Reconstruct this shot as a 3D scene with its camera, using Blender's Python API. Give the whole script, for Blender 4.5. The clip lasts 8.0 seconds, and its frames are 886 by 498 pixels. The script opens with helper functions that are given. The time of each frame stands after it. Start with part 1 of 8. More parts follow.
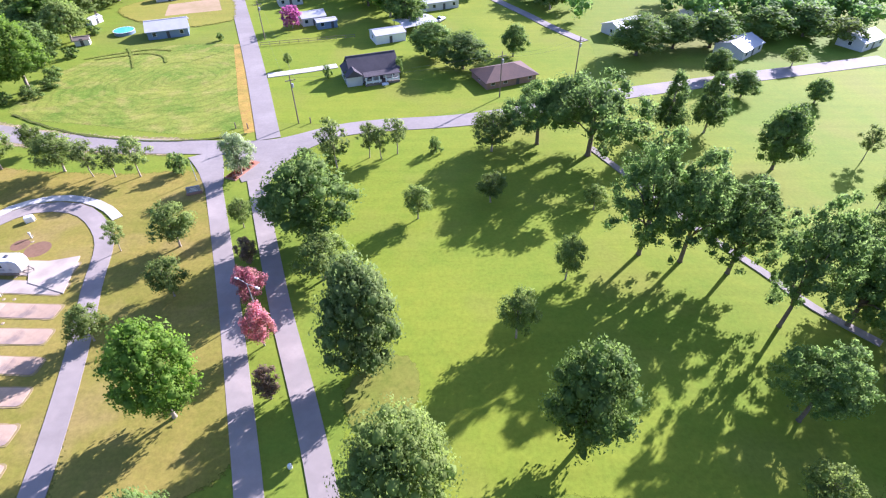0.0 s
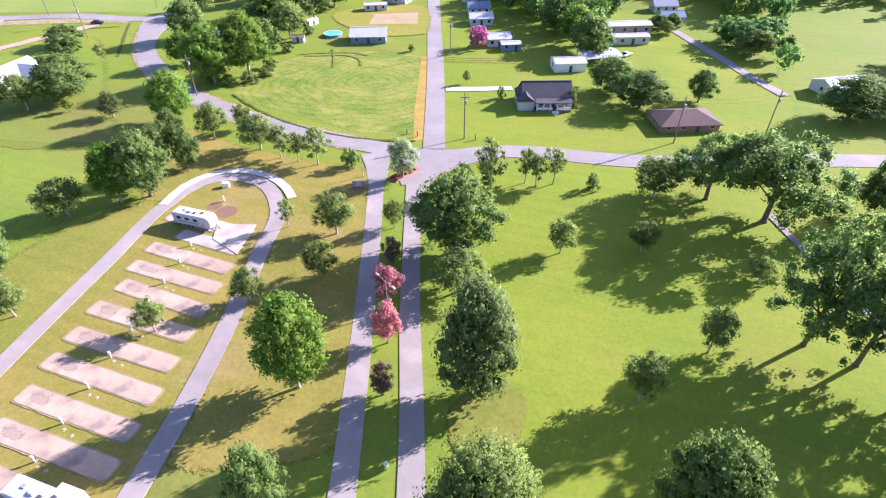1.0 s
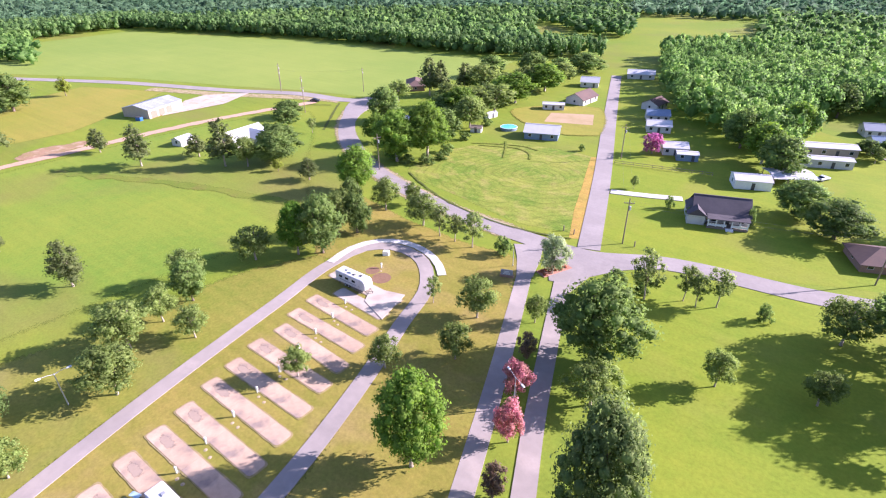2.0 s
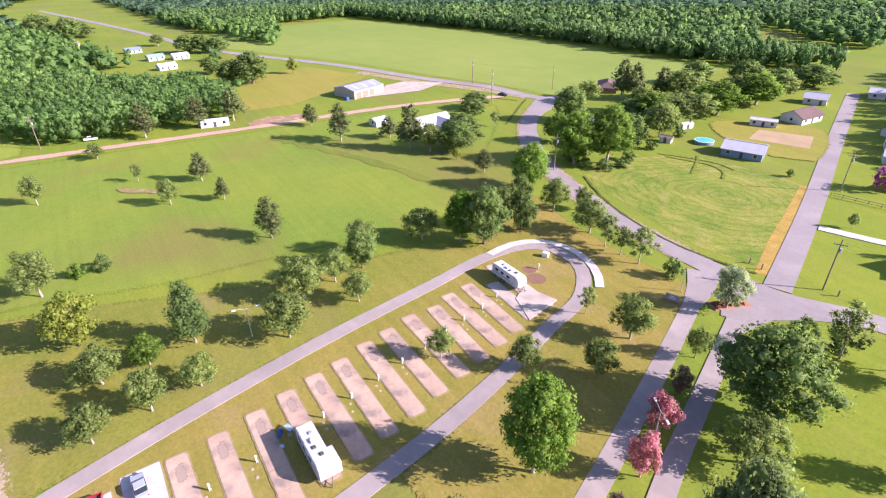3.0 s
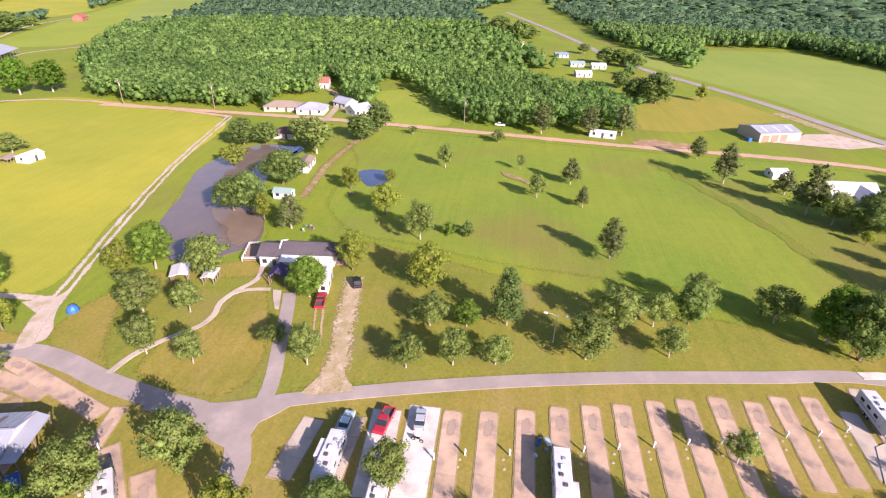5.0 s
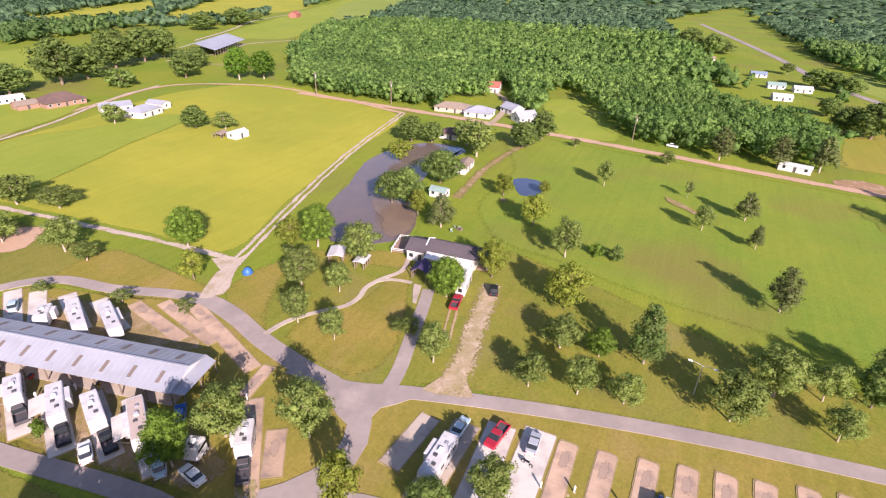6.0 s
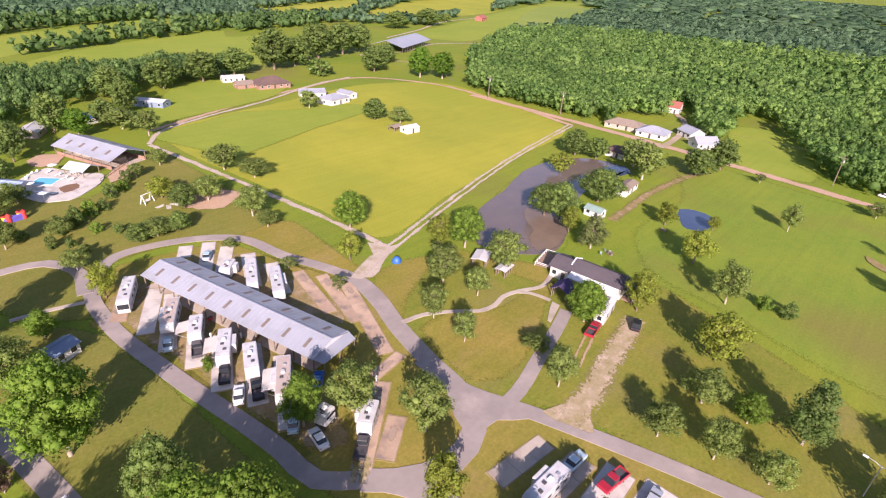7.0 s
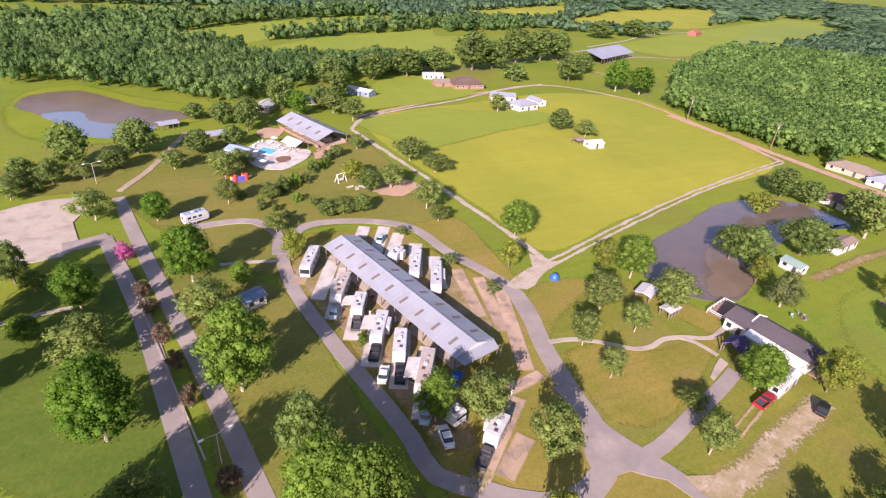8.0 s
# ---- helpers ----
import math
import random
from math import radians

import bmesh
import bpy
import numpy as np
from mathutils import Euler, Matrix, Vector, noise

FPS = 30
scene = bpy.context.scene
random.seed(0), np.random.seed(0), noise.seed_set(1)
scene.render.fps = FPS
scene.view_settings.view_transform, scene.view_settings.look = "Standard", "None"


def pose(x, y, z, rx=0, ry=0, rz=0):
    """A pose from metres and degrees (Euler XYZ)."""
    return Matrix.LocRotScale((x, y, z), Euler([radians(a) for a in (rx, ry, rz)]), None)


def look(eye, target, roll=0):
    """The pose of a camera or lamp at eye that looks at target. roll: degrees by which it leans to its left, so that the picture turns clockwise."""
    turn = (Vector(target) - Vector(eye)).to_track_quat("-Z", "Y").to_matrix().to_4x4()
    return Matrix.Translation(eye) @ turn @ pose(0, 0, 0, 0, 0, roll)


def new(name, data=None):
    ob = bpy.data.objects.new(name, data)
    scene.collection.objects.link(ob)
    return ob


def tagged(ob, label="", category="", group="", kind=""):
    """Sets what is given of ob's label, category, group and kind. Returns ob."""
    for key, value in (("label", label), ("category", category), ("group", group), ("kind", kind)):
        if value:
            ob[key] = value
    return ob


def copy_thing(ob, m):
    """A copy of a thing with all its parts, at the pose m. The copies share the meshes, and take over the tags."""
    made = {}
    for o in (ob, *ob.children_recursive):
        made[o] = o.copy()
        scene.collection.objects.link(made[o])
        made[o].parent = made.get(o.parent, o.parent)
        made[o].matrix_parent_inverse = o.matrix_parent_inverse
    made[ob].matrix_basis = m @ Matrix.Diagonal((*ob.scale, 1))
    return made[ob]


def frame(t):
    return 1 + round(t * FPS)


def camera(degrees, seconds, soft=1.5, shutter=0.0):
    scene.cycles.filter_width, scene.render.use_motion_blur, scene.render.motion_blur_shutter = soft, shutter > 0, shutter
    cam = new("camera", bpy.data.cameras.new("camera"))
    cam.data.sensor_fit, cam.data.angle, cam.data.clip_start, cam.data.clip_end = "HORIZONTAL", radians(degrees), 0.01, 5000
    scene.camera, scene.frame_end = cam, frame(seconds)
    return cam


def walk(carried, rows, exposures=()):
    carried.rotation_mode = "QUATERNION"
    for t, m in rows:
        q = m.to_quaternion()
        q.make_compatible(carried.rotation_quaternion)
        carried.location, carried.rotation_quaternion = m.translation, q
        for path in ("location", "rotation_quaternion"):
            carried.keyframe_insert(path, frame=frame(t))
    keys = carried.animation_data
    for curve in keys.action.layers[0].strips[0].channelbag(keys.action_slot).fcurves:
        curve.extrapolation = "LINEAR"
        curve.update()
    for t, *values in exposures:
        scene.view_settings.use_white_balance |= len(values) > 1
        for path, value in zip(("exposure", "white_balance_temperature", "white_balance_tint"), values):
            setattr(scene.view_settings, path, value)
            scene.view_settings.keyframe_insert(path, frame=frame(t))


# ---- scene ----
cam = camera(79.37, 8.0, soft=1.2)
ROWS = [
    (0.0, 0.00, 0.00, 60.63, 0.01, 49.48, -0.67),
    (0.5, -0.06, 0.34, 60.99, 9.92, 49.99, -0.58),
    (1.0, -0.11, 0.60, 61.55, 18.94, 51.68, -0.58),
    (1.5, -0.31, 0.87, 62.35, 27.34, 57.18, -0.57),
    (1.7, -0.39, 1.02, 62.63, 31.15, 59.69, -0.46),
    (3.0, 0.05, 1.66, 63.17, 57.11, 60.62, -0.79),
    (3.5, -0.11, 2.15, 63.37, 67.76, 61.01, -0.42),
    (4.0, -0.19, 2.71, 63.69, 77.93, 61.48, 0.03),
    (4.5, -0.22, 3.14, 64.29, 87.81, 61.85, 0.67),
    (4.7, -0.30, 3.25, 64.56, 91.64, 61.85, 1.08),
    (6.0, -1.91, 3.88, 66.09, 114.92, 61.78, 1.99),
    (6.5, -2.20, 3.78, 66.60, 123.32, 61.68, 2.66),
    (7.0, -2.42, 3.38, 67.21, 132.39, 61.54, 3.41),
    (7.5, -2.62, 2.87, 67.78, 141.69, 61.23, 4.13),
    (8.0, -2.94, 2.38, 68.37, 151.86, 60.77, 4.69),
]
walk(cam, [(t, pose(x, y, z, tip, 0, turn) @ pose(0, 0, 0, 0, 0, lean)) for t, x, y, z, turn, tip, lean in ROWS],
    exposures=[(0.0, 1.66, 5200, 29), (1.5, 1.68, 5450, 33), (3.5, 1.38, 5800, 35), (4.5, 1.32, 6100, 33), (6.5, 1.08, 6250, 31), (8.0, 1.03, 6200, 33)])

# ---- light ----
SUN_AZ, SUN_EL = 45.0, 25.5
world = bpy.data.worlds.new("sky")
scene.world = world
world.use_nodes = True
wn = world.node_tree.nodes
sky = wn.new("ShaderNodeTexSky")
sky.sky_type = "NISHITA"
sky.sun_disc = False
sky.sun_elevation = radians(SUN_EL)
sky.sun_rotation = radians(SUN_AZ)
world.node_tree.links.new(sky.outputs[0], wn["Background"].inputs[0])
wn["Background"].inputs[1].default_value = 0.08
sun = new("sun", bpy.data.lights.new("sun", "SUN"))
sun.data.energy, sun.data.angle, sun.data.color = 5.0, radians(0.5), (1.0, 0.89, 0.74)
sun.matrix_world = look((0, 0, 0), (-math.sin(radians(SUN_AZ)), -math.cos(radians(SUN_AZ)), -math.tan(radians(SUN_EL))))


# ---- materials ----
def material(name, a, b=None, scale=1.0, big=0.0, rough=0.85, bump=0.0, metal=0.0, per=0.0, island=0.0, stain=None, stain_scale=0.3, spec=0.3, coords="Object", grain=0.0):
    """Noise between two colours at a fine and a coarse scale, with relief; per: brightness change from object to object."""
    m = bpy.data.materials.new(name)
    m.use_nodes = True
    t = m.node_tree
    n, l = t.nodes, t.links
    p = n["Principled BSDF"]
    p.inputs["Roughness"].default_value, p.inputs["Metallic"].default_value = rough, metal
    p.inputs["Specular IOR Level"].default_value = spec
    tc = n.new("ShaderNodeTexCoord")
    b = b or tuple(0.8 * v for v in a)
    fine = n.new("ShaderNodeTexNoise")
    fine.inputs["Scale"].default_value, fine.inputs["Detail"].default_value, fine.inputs["Roughness"].default_value = scale, 6, 0.65
    l.new(tc.outputs[coords], fine.inputs["Vector"])
    mix = n.new("ShaderNodeMix")
    mix.data_type = "RGBA"
    mix.inputs[6].default_value, mix.inputs[7].default_value = (*a, 1), (*b, 1)
    ramp = n.new("ShaderNodeMapRange")
    ramp.inputs[1].default_value, ramp.inputs[2].default_value = 0.32, 0.68
    l.new(fine.outputs[0], ramp.inputs[0])
    if big:
        coarse = n.new("ShaderNodeTexNoise")
        coarse.inputs["Scale"].default_value, coarse.inputs["Detail"].default_value = big, 4
        l.new(tc.outputs[coords], coarse.inputs["Vector"])
        both = n.new("ShaderNodeMath")
        both.operation = "MULTIPLY_ADD"
        l.new(coarse.outputs[0], both.inputs[0])
        both.inputs[1].default_value = 2.6
        half = n.new("ShaderNodeMath")
        half.operation = "MULTIPLY_ADD"
        l.new(ramp.outputs[0], half.inputs[0])
        half.inputs[1].default_value, half.inputs[2].default_value = 0.55, -1.08
        l.new(half.outputs[0], both.inputs[2])
        both.use_clamp = True
        l.new(both.outputs[0], mix.inputs[0])
    else:
        l.new(ramp.outputs[0], mix.inputs[0])
    colour = mix.outputs[2]
    if stain:
        spot = n.new("ShaderNodeTexNoise")
        spot.inputs["Scale"].default_value, spot.inputs["Detail"].default_value = stain_scale, 5
        l.new(tc.outputs[coords], spot.inputs["Vector"])
        gate = n.new("ShaderNodeMapRange")
        gate.inputs[1].default_value, gate.inputs[2].default_value = 0.52, 0.68
        l.new(spot.outputs[0], gate.inputs[0])
        over = n.new("ShaderNodeMix")
        over.data_type = "RGBA"
        over.inputs[7].default_value = (*stain, 1)
        l.new(colour, over.inputs[6])
        l.new(gate.outputs[0], over.inputs[0])
        colour = over.outputs[2]
    if grain:
        speck = n.new("ShaderNodeTexNoise")
        speck.inputs["Scale"].default_value, speck.inputs["Detail"].default_value, speck.inputs["Roughness"].default_value = 1.6, 7, 0.75
        l.new(tc.outputs[coords], speck.inputs["Vector"])
        lane = n.new("ShaderNodeMapping")
        lane.inputs["Rotation"].default_value, lane.inputs["Scale"].default_value = (0, 0, 0.5), (0.02, 0.5, 1.0)
        l.new(tc.outputs[coords], lane.inputs[0])
        streak = n.new("ShaderNodeTexNoise")
        streak.inputs["Scale"].default_value, streak.inputs["Detail"].default_value = 1.0, 3
        l.new(lane.outputs[0], streak.inputs["Vector"])
        total = n.new("ShaderNodeMath")
        total.operation = "MULTIPLY_ADD"
        l.new(streak.outputs[0], total.inputs[0])
        total.inputs[1].default_value = 0.3
        l.new(speck.outputs[0], total.inputs[2])
        scaled = n.new("ShaderNodeMapRange")
        scaled.inputs[1].default_value, scaled.inputs[2].default_value = 0.38, 0.92
        scaled.inputs[3].default_value, scaled.inputs[4].default_value = 1 - grain, 1 + grain
        l.new(total.outputs[0], scaled.inputs[0])
        shade = n.new("ShaderNodeHueSaturation")
        l.new(scaled.outputs[0], shade.inputs["Value"])
        l.new(colour, shade.inputs["Color"])
        colour = shade.outputs[0]
    if per or island:
        for amount, kind, socket in ((per, "ShaderNodeObjectInfo", "Random"), (island, "ShaderNodeNewGeometry", "Random Per Island")):
            if not amount:
                continue
            span = n.new("ShaderNodeMapRange")
            span.inputs[3].default_value, span.inputs[4].default_value = 1 - amount, 1 + amount
            l.new(n.new(kind).outputs[socket], span.inputs[0])
            hsv = n.new("ShaderNodeHueSaturation")
            l.new(span.outputs[0], hsv.inputs["Value"])
            l.new(colour, hsv.inputs["Color"])
            colour = hsv.outputs[0]
    l.new(colour, p.inputs["Base Color"])
    if bump:
        bp = n.new("ShaderNodeBump")
        bp.inputs["Strength"].default_value, bp.inputs["Distance"].default_value = 0.6, bump
        l.new(fine.outputs[0], bp.inputs["Height"])
        l.new(bp.outputs[0], p.inputs["Normal"])
    return m


def ragged_edge(m):
    """Lets a ground cover thin out in tufts where the mesh's "thin" value rises towards its rim."""
    t = m.node_tree
    n, l = t.nodes, t.links
    thin = n.new("ShaderNodeAttribute")
    thin.attribute_name = "thin"
    tuft = n.new("ShaderNodeTexNoise")
    tuft.inputs["Scale"].default_value, tuft.inputs["Detail"].default_value, tuft.inputs["Roughness"].default_value = 1.4, 6, 0.75
    l.new(n["Texture Coordinate"].outputs["Object"], tuft.inputs["Vector"])
    wide = n.new("ShaderNodeMapRange")
    wide.inputs[1].default_value, wide.inputs[2].default_value, wide.inputs[3].default_value, wide.inputs[4].default_value = 0.3, 0.7, -0.05, 1.05
    l.new(tuft.outputs[0], wide.inputs[0])
    total = n.new("ShaderNodeMath")
    total.operation = "MULTIPLY_ADD"
    total.inputs[1].default_value = 1.4
    l.new(thin.outputs["Fac"], total.inputs[0])
    l.new(wide.outputs[0], total.inputs[2])
    gate = n.new("ShaderNodeMapRange")
    gate.interpolation_type = "SMOOTHSTEP"
    gate.inputs[1].default_value, gate.inputs[2].default_value = 0.98, 1.26
    l.new(total.outputs[0], gate.inputs[0])
    mixer = n.new("ShaderNodeMixShader")
    l.new(gate.outputs[0], mixer.inputs[0])
    l.new(n["Principled BSDF"].outputs[0], mixer.inputs[1])
    l.new(n.new("ShaderNodeBsdfTransparent").outputs[0], mixer.inputs[2])
    l.new(mixer.outputs[0], n["Material Output"].inputs[0])


def leaf_material(name, a, b, per=0.18, scale=0.55, big=0.0, lucent=0.45, island=0.28):
    m = material(name, a, b, scale=scale, big=big, rough=0.7, per=per, island=island, spec=0.12)
    t = m.node_tree
    p = t.nodes["Principled BSDF"]
    tone = t.nodes.new("ShaderNodeAttribute")
    tone.attribute_name = "tone"
    kind = t.nodes.new("ShaderNodeHueSaturation")
    for socket, low, high in (("Value", 0.55, 1.45), ("Hue", 0.515, 0.485)):
        span = t.nodes.new("ShaderNodeMapRange")
        span.inputs[1].default_value, span.inputs[2].default_value, span.inputs[3].default_value, span.inputs[4].default_value = -1, 1, low, high
        t.links.new(tone.outputs["Fac"], span.inputs[0])
        t.links.new(span.outputs[0], kind.inputs[socket])
    t.links.new(p.inputs["Base Color"].links[0].from_socket, kind.inputs["Color"])
    t.links.new(kind.outputs[0], p.inputs["Base Color"])
    tr = t.nodes.new("ShaderNodeBsdfTranslucent")
    hsv = t.nodes.new("ShaderNodeHueSaturation")
    hsv.inputs["Saturation"].default_value, hsv.inputs["Value"].default_value = 1.08, 1.8
    t.links.new(p.inputs["Base Color"].links[0].from_socket, hsv.inputs["Color"])
    t.links.new(hsv.outputs[0], tr.inputs["Color"])
    mixer = t.nodes.new("ShaderNodeMixShader")
    mixer.inputs[0].default_value = lucent
    t.links.new(p.outputs[0], mixer.inputs[1])
    t.links.new(tr.outputs[0], mixer.inputs[2])
    t.links.new(mixer.outputs[0], t.nodes["Material Output"].inputs[0])
    return m


def water_material(name, a, b, rough=0.08):
    m = material(name, a, b, scale=0.09, rough=rough, spec=0.5)
    t = m.node_tree
    ripple = t.nodes.new("ShaderNodeTexNoise")
    ripple.inputs["Scale"].default_value, ripple.inputs["Detail"].default_value = 1.6, 4
    bp = t.nodes.new("ShaderNodeBump")
    bp.inputs["Strength"].default_value, bp.inputs["Distance"].default_value = 0.25, 0.05
    t.links.new(ripple.outputs[0], bp.inputs["Height"])
    t.links.new(bp.outputs[0], t.nodes["Principled BSDF"].inputs["Normal"])
    return m


GRASS = material("grass", (0.145, 0.21, 0.022), (0.205, 0.235, 0.027), scale=0.3, big=0.022, bump=0.1, stain=(0.18, 0.185, 0.04), stain_scale=0.018, spec=0.1, grain=0.24)
LAWN = material("lawn", (0.158, 0.22, 0.018), (0.22, 0.25, 0.023), scale=0.35, big=0.03, bump=0.1, stain=(0.205, 0.225, 0.03), stain_scale=0.05, spec=0.1, grain=0.24)
PARK = material("park_grass", (0.195, 0.186, 0.031), (0.268, 0.212, 0.05), scale=0.5, big=0.07, bump=0.1, stain=(0.265, 0.205, 0.065), stain_scale=0.09, spec=0.1, grain=0.28)
MEADOW = material("meadow", (0.138, 0.215, 0.026), (0.203, 0.243, 0.031), scale=0.3, big=0.022, bump=0.1, stain=(0.185, 0.18, 0.042), stain_scale=0.018, spec=0.1, grain=0.24)
DARKLAWN = material("green_lawn", (0.088, 0.142, 0.02), (0.125, 0.158, 0.026), scale=0.4, big=0.05, bump=0.1, spec=0.1, grain=0.25)
RIM = material("worn_soil", (0.33, 0.25, 0.14), (0.25, 0.205, 0.08), scale=1.2, big=0.3, bump=0.03, spec=0.1, grain=0.2)
HAY = material("hay", (0.255, 0.275, 0.034), (0.335, 0.325, 0.04), scale=0.12, big=0.02, bump=0.1, stain=(0.25, 0.28, 0.034), stain_scale=0.012, spec=0.1, grain=0.16)
HAYGREEN = material("hay_aftermath", (0.2, 0.262, 0.034), (0.245, 0.285, 0.039), scale=0.12, big=0.02, bump=0.1, spec=0.1, grain=0.16)
DUST = material("dusty_grass", (0.37, 0.29, 0.18), (0.21, 0.19, 0.06), scale=1.3, big=0.3, bump=0.05, stain=(0.42, 0.33, 0.22), stain_scale=0.5, spec=0.1, grain=0.3)
DRIVEDUST = material("dusty_gravel", (0.41, 0.32, 0.22), (0.29, 0.24, 0.115), scale=1.1, big=0.25, bump=0.04, stain=(0.46, 0.36, 0.265), stain_scale=0.4, spec=0.1, grain=0.22)
OLIVE = material("olive_grass", (0.155, 0.17, 0.03), (0.21, 0.19, 0.046), scale=0.4, big=0.04, bump=0.1, stain=(0.135, 0.16, 0.027), stain_scale=0.03, spec=0.1, grain=0.26)
WET = material("drainage_grass", (0.13, 0.175, 0.024), (0.17, 0.19, 0.03), scale=0.5, big=0.06, bump=0.1, stain=(0.16, 0.165, 0.035), stain_scale=0.2, spec=0.1, grain=0.25)
WORN = material("worn_camp_ground", (0.3, 0.215, 0.115), (0.2, 0.17, 0.055), scale=0.7, big=0.16, bump=0.05, stain=(0.36, 0.27, 0.18), stain_scale=0.35, spec=0.1, grain=0.3)
REDSOIL = material("red_soil", (0.33, 0.2, 0.135), (0.25, 0.19, 0.08), scale=0.8, big=0.2, bump=0.05, stain=(0.42, 0.3, 0.22), stain_scale=0.4, spec=0.1, grain=0.25)
PARKGREEN = material("park_green", (0.16, 0.186, 0.027), (0.224, 0.205, 0.039), scale=0.4, big=0.05, bump=0.1, stain=(0.2, 0.185, 0.05), stain_scale=0.06, spec=0.1, grain=0.26)
CROP = material("crop", (0.18, 0.245, 0.045), (0.225, 0.275, 0.055), scale=0.05, big=0.008, bump=0.1, spec=0.1, grain=0.2)
ROUGH = material("rough_pasture", (0.125, 0.19, 0.022), (0.235, 0.25, 0.042), scale=0.5, big=0.09, bump=0.25, stain=(0.26, 0.25, 0.06), stain_scale=0.2, spec=0.1, grain=0.45)


def mown_rings(m, x, y):
    """Faint rings left by a mower going round and round."""
    t = m.node_tree
    n, l = t.nodes, t.links
    p = n["Principled BSDF"]
    place = n.new("ShaderNodeMapping")
    place.vector_type = "POINT"
    place.inputs["Location"].default_value = (-x, -y, 0)
    l.new(n["Texture Coordinate"].outputs["Object"], place.inputs[0])
    rings = n.new("ShaderNodeTexWave")
    rings.wave_type, rings.rings_direction = "RINGS", "Z"
    rings.inputs["Scale"].default_value, rings.inputs["Distortion"].default_value, rings.inputs["Detail"].default_value, rings.inputs["Detail Scale"].default_value = 0.11, 30.0, 4.0, 0.25
    l.new(place.outputs[0], rings.inputs["Vector"])
    span = n.new("ShaderNodeMapRange")
    span.inputs[1].default_value, span.inputs[2].default_value = 0.0, 0.35
    span.inputs[3].default_value, span.inputs[4].default_value = 0.86, 1.03
    l.new(rings.outputs["Fac"], span.inputs[0])
    hsv = n.new("ShaderNodeHueSaturation")
    l.new(span.outputs[0], hsv.inputs["Value"])
    l.new(p.inputs["Base Color"].links[0].from_socket, hsv.inputs["Color"])
    l.new(hsv.outputs[0], p.inputs["Base Color"])


mown_rings(ROUGH, -74.8, 144.3)
STRAW = material("straw", (0.42, 0.27, 0.06), (0.27, 0.21, 0.045), scale=0.8, big=0.25, bump=0.2, stain=(0.36, 0.21, 0.06), stain_scale=0.6, spec=0.1, grain=0.4)
GOLD = material("gold_grass", (0.275, 0.235, 0.045), (0.22, 0.225, 0.035), scale=0.3, big=0.03, bump=0.12, spec=0.1, grain=0.25)
SAND = material("sandy_soil", (0.42, 0.3, 0.19), (0.33, 0.25, 0.13), scale=0.6, big=0.12, bump=0.05, spec=0.1)
CLAY = material("clay_road", (0.5, 0.33, 0.235), (0.42, 0.29, 0.2), scale=0.5, big=0.06, bump=0.05, spec=0.1, grain=0.15)
GRAVEL = material("gravel", (0.42, 0.33, 0.25), (0.33, 0.27, 0.18), scale=1.4, big=0.15, bump=0.05, stain=(0.33, 0.27, 0.17), stain_scale=0.5, spec=0.1)
ASPHALT = material("asphalt", (0.33, 0.281, 0.257), (0.267, 0.229, 0.211), scale=0.8, big=0.09, bump=0.01, stain=(0.37, 0.31, 0.278), stain_scale=0.15, grain=0.12)
ROADTOP = material("main_road", (0.295, 0.257, 0.242), (0.248, 0.216, 0.204), scale=0.6, big=0.06, bump=0.01, stain=(0.315, 0.275, 0.258), stain_scale=0.1, grain=0.1)
CONCRETE = material("concrete", (0.46, 0.392, 0.325), (0.38, 0.325, 0.27), scale=0.9, big=0.16, bump=0.01, per=0.06, stain=(0.33, 0.27, 0.23), stain_scale=0.25, coords="Object")
PADTOP = material("pad_concrete", (0.48, 0.345, 0.245), (0.385, 0.272, 0.195), scale=0.9, big=0.2, bump=0.01, per=0.1, stain=(0.265, 0.2, 0.165), stain_scale=0.33, grain=0.15)
PADSTAIN = material("pad_stain", (0.36, 0.265, 0.2), (0.31, 0.235, 0.185), scale=0.5, grain=0.08)
WHITECON = material("white_concrete", (0.59, 0.555, 0.51), (0.49, 0.46, 0.42), scale=0.8, big=0.15, bump=0.01, stain=(0.42, 0.37, 0.345), stain_scale=0.3, grain=0.1)
WATER = water_material("pond_water", (0.125, 0.1, 0.095), (0.165, 0.125, 0.105))
CLEAR = water_material("blue_water", (0.04, 0.06, 0.12), (0.055, 0.08, 0.14))
# the reservoir's base colour holds a painted pale blue sky reflection
SKYSHALLOW = water_material("sky_tinted_shallows", (0.17, 0.21, 0.27), (0.2, 0.23, 0.28), 0.05)
MUD = material("mud", (0.2, 0.145, 0.105), (0.155, 0.115, 0.09), scale=0.25, big=0.08, rough=0.25, stain=(0.17, 0.13, 0.115), stain_scale=0.12)
POOLBLUE = water_material("pool_water", (0.1, 0.46, 0.58), (0.13, 0.5, 0.62))
BARK = material("bark", (0.2, 0.15, 0.11), (0.12, 0.09, 0.07), scale=2.5, bump=0.04)
PALEBARK = material("pale_bark", (0.42, 0.35, 0.28), (0.27, 0.22, 0.17), scale=2.0, bump=0.03)
OAKLEAF = leaf_material("oak_leaves", (0.107, 0.168, 0.045), (0.176, 0.235, 0.064))
GREYLEAF = leaf_material("grey_green_leaves", (0.148, 0.2, 0.054), (0.212, 0.262, 0.073))
BRIGHTLEAF = leaf_material("bright_leaves", (0.115, 0.2, 0.028), (0.18, 0.262, 0.044))
GREENLEAF = leaf_material("deep_green_leaves", (0.075, 0.16, 0.018), (0.13, 0.225, 0.03))
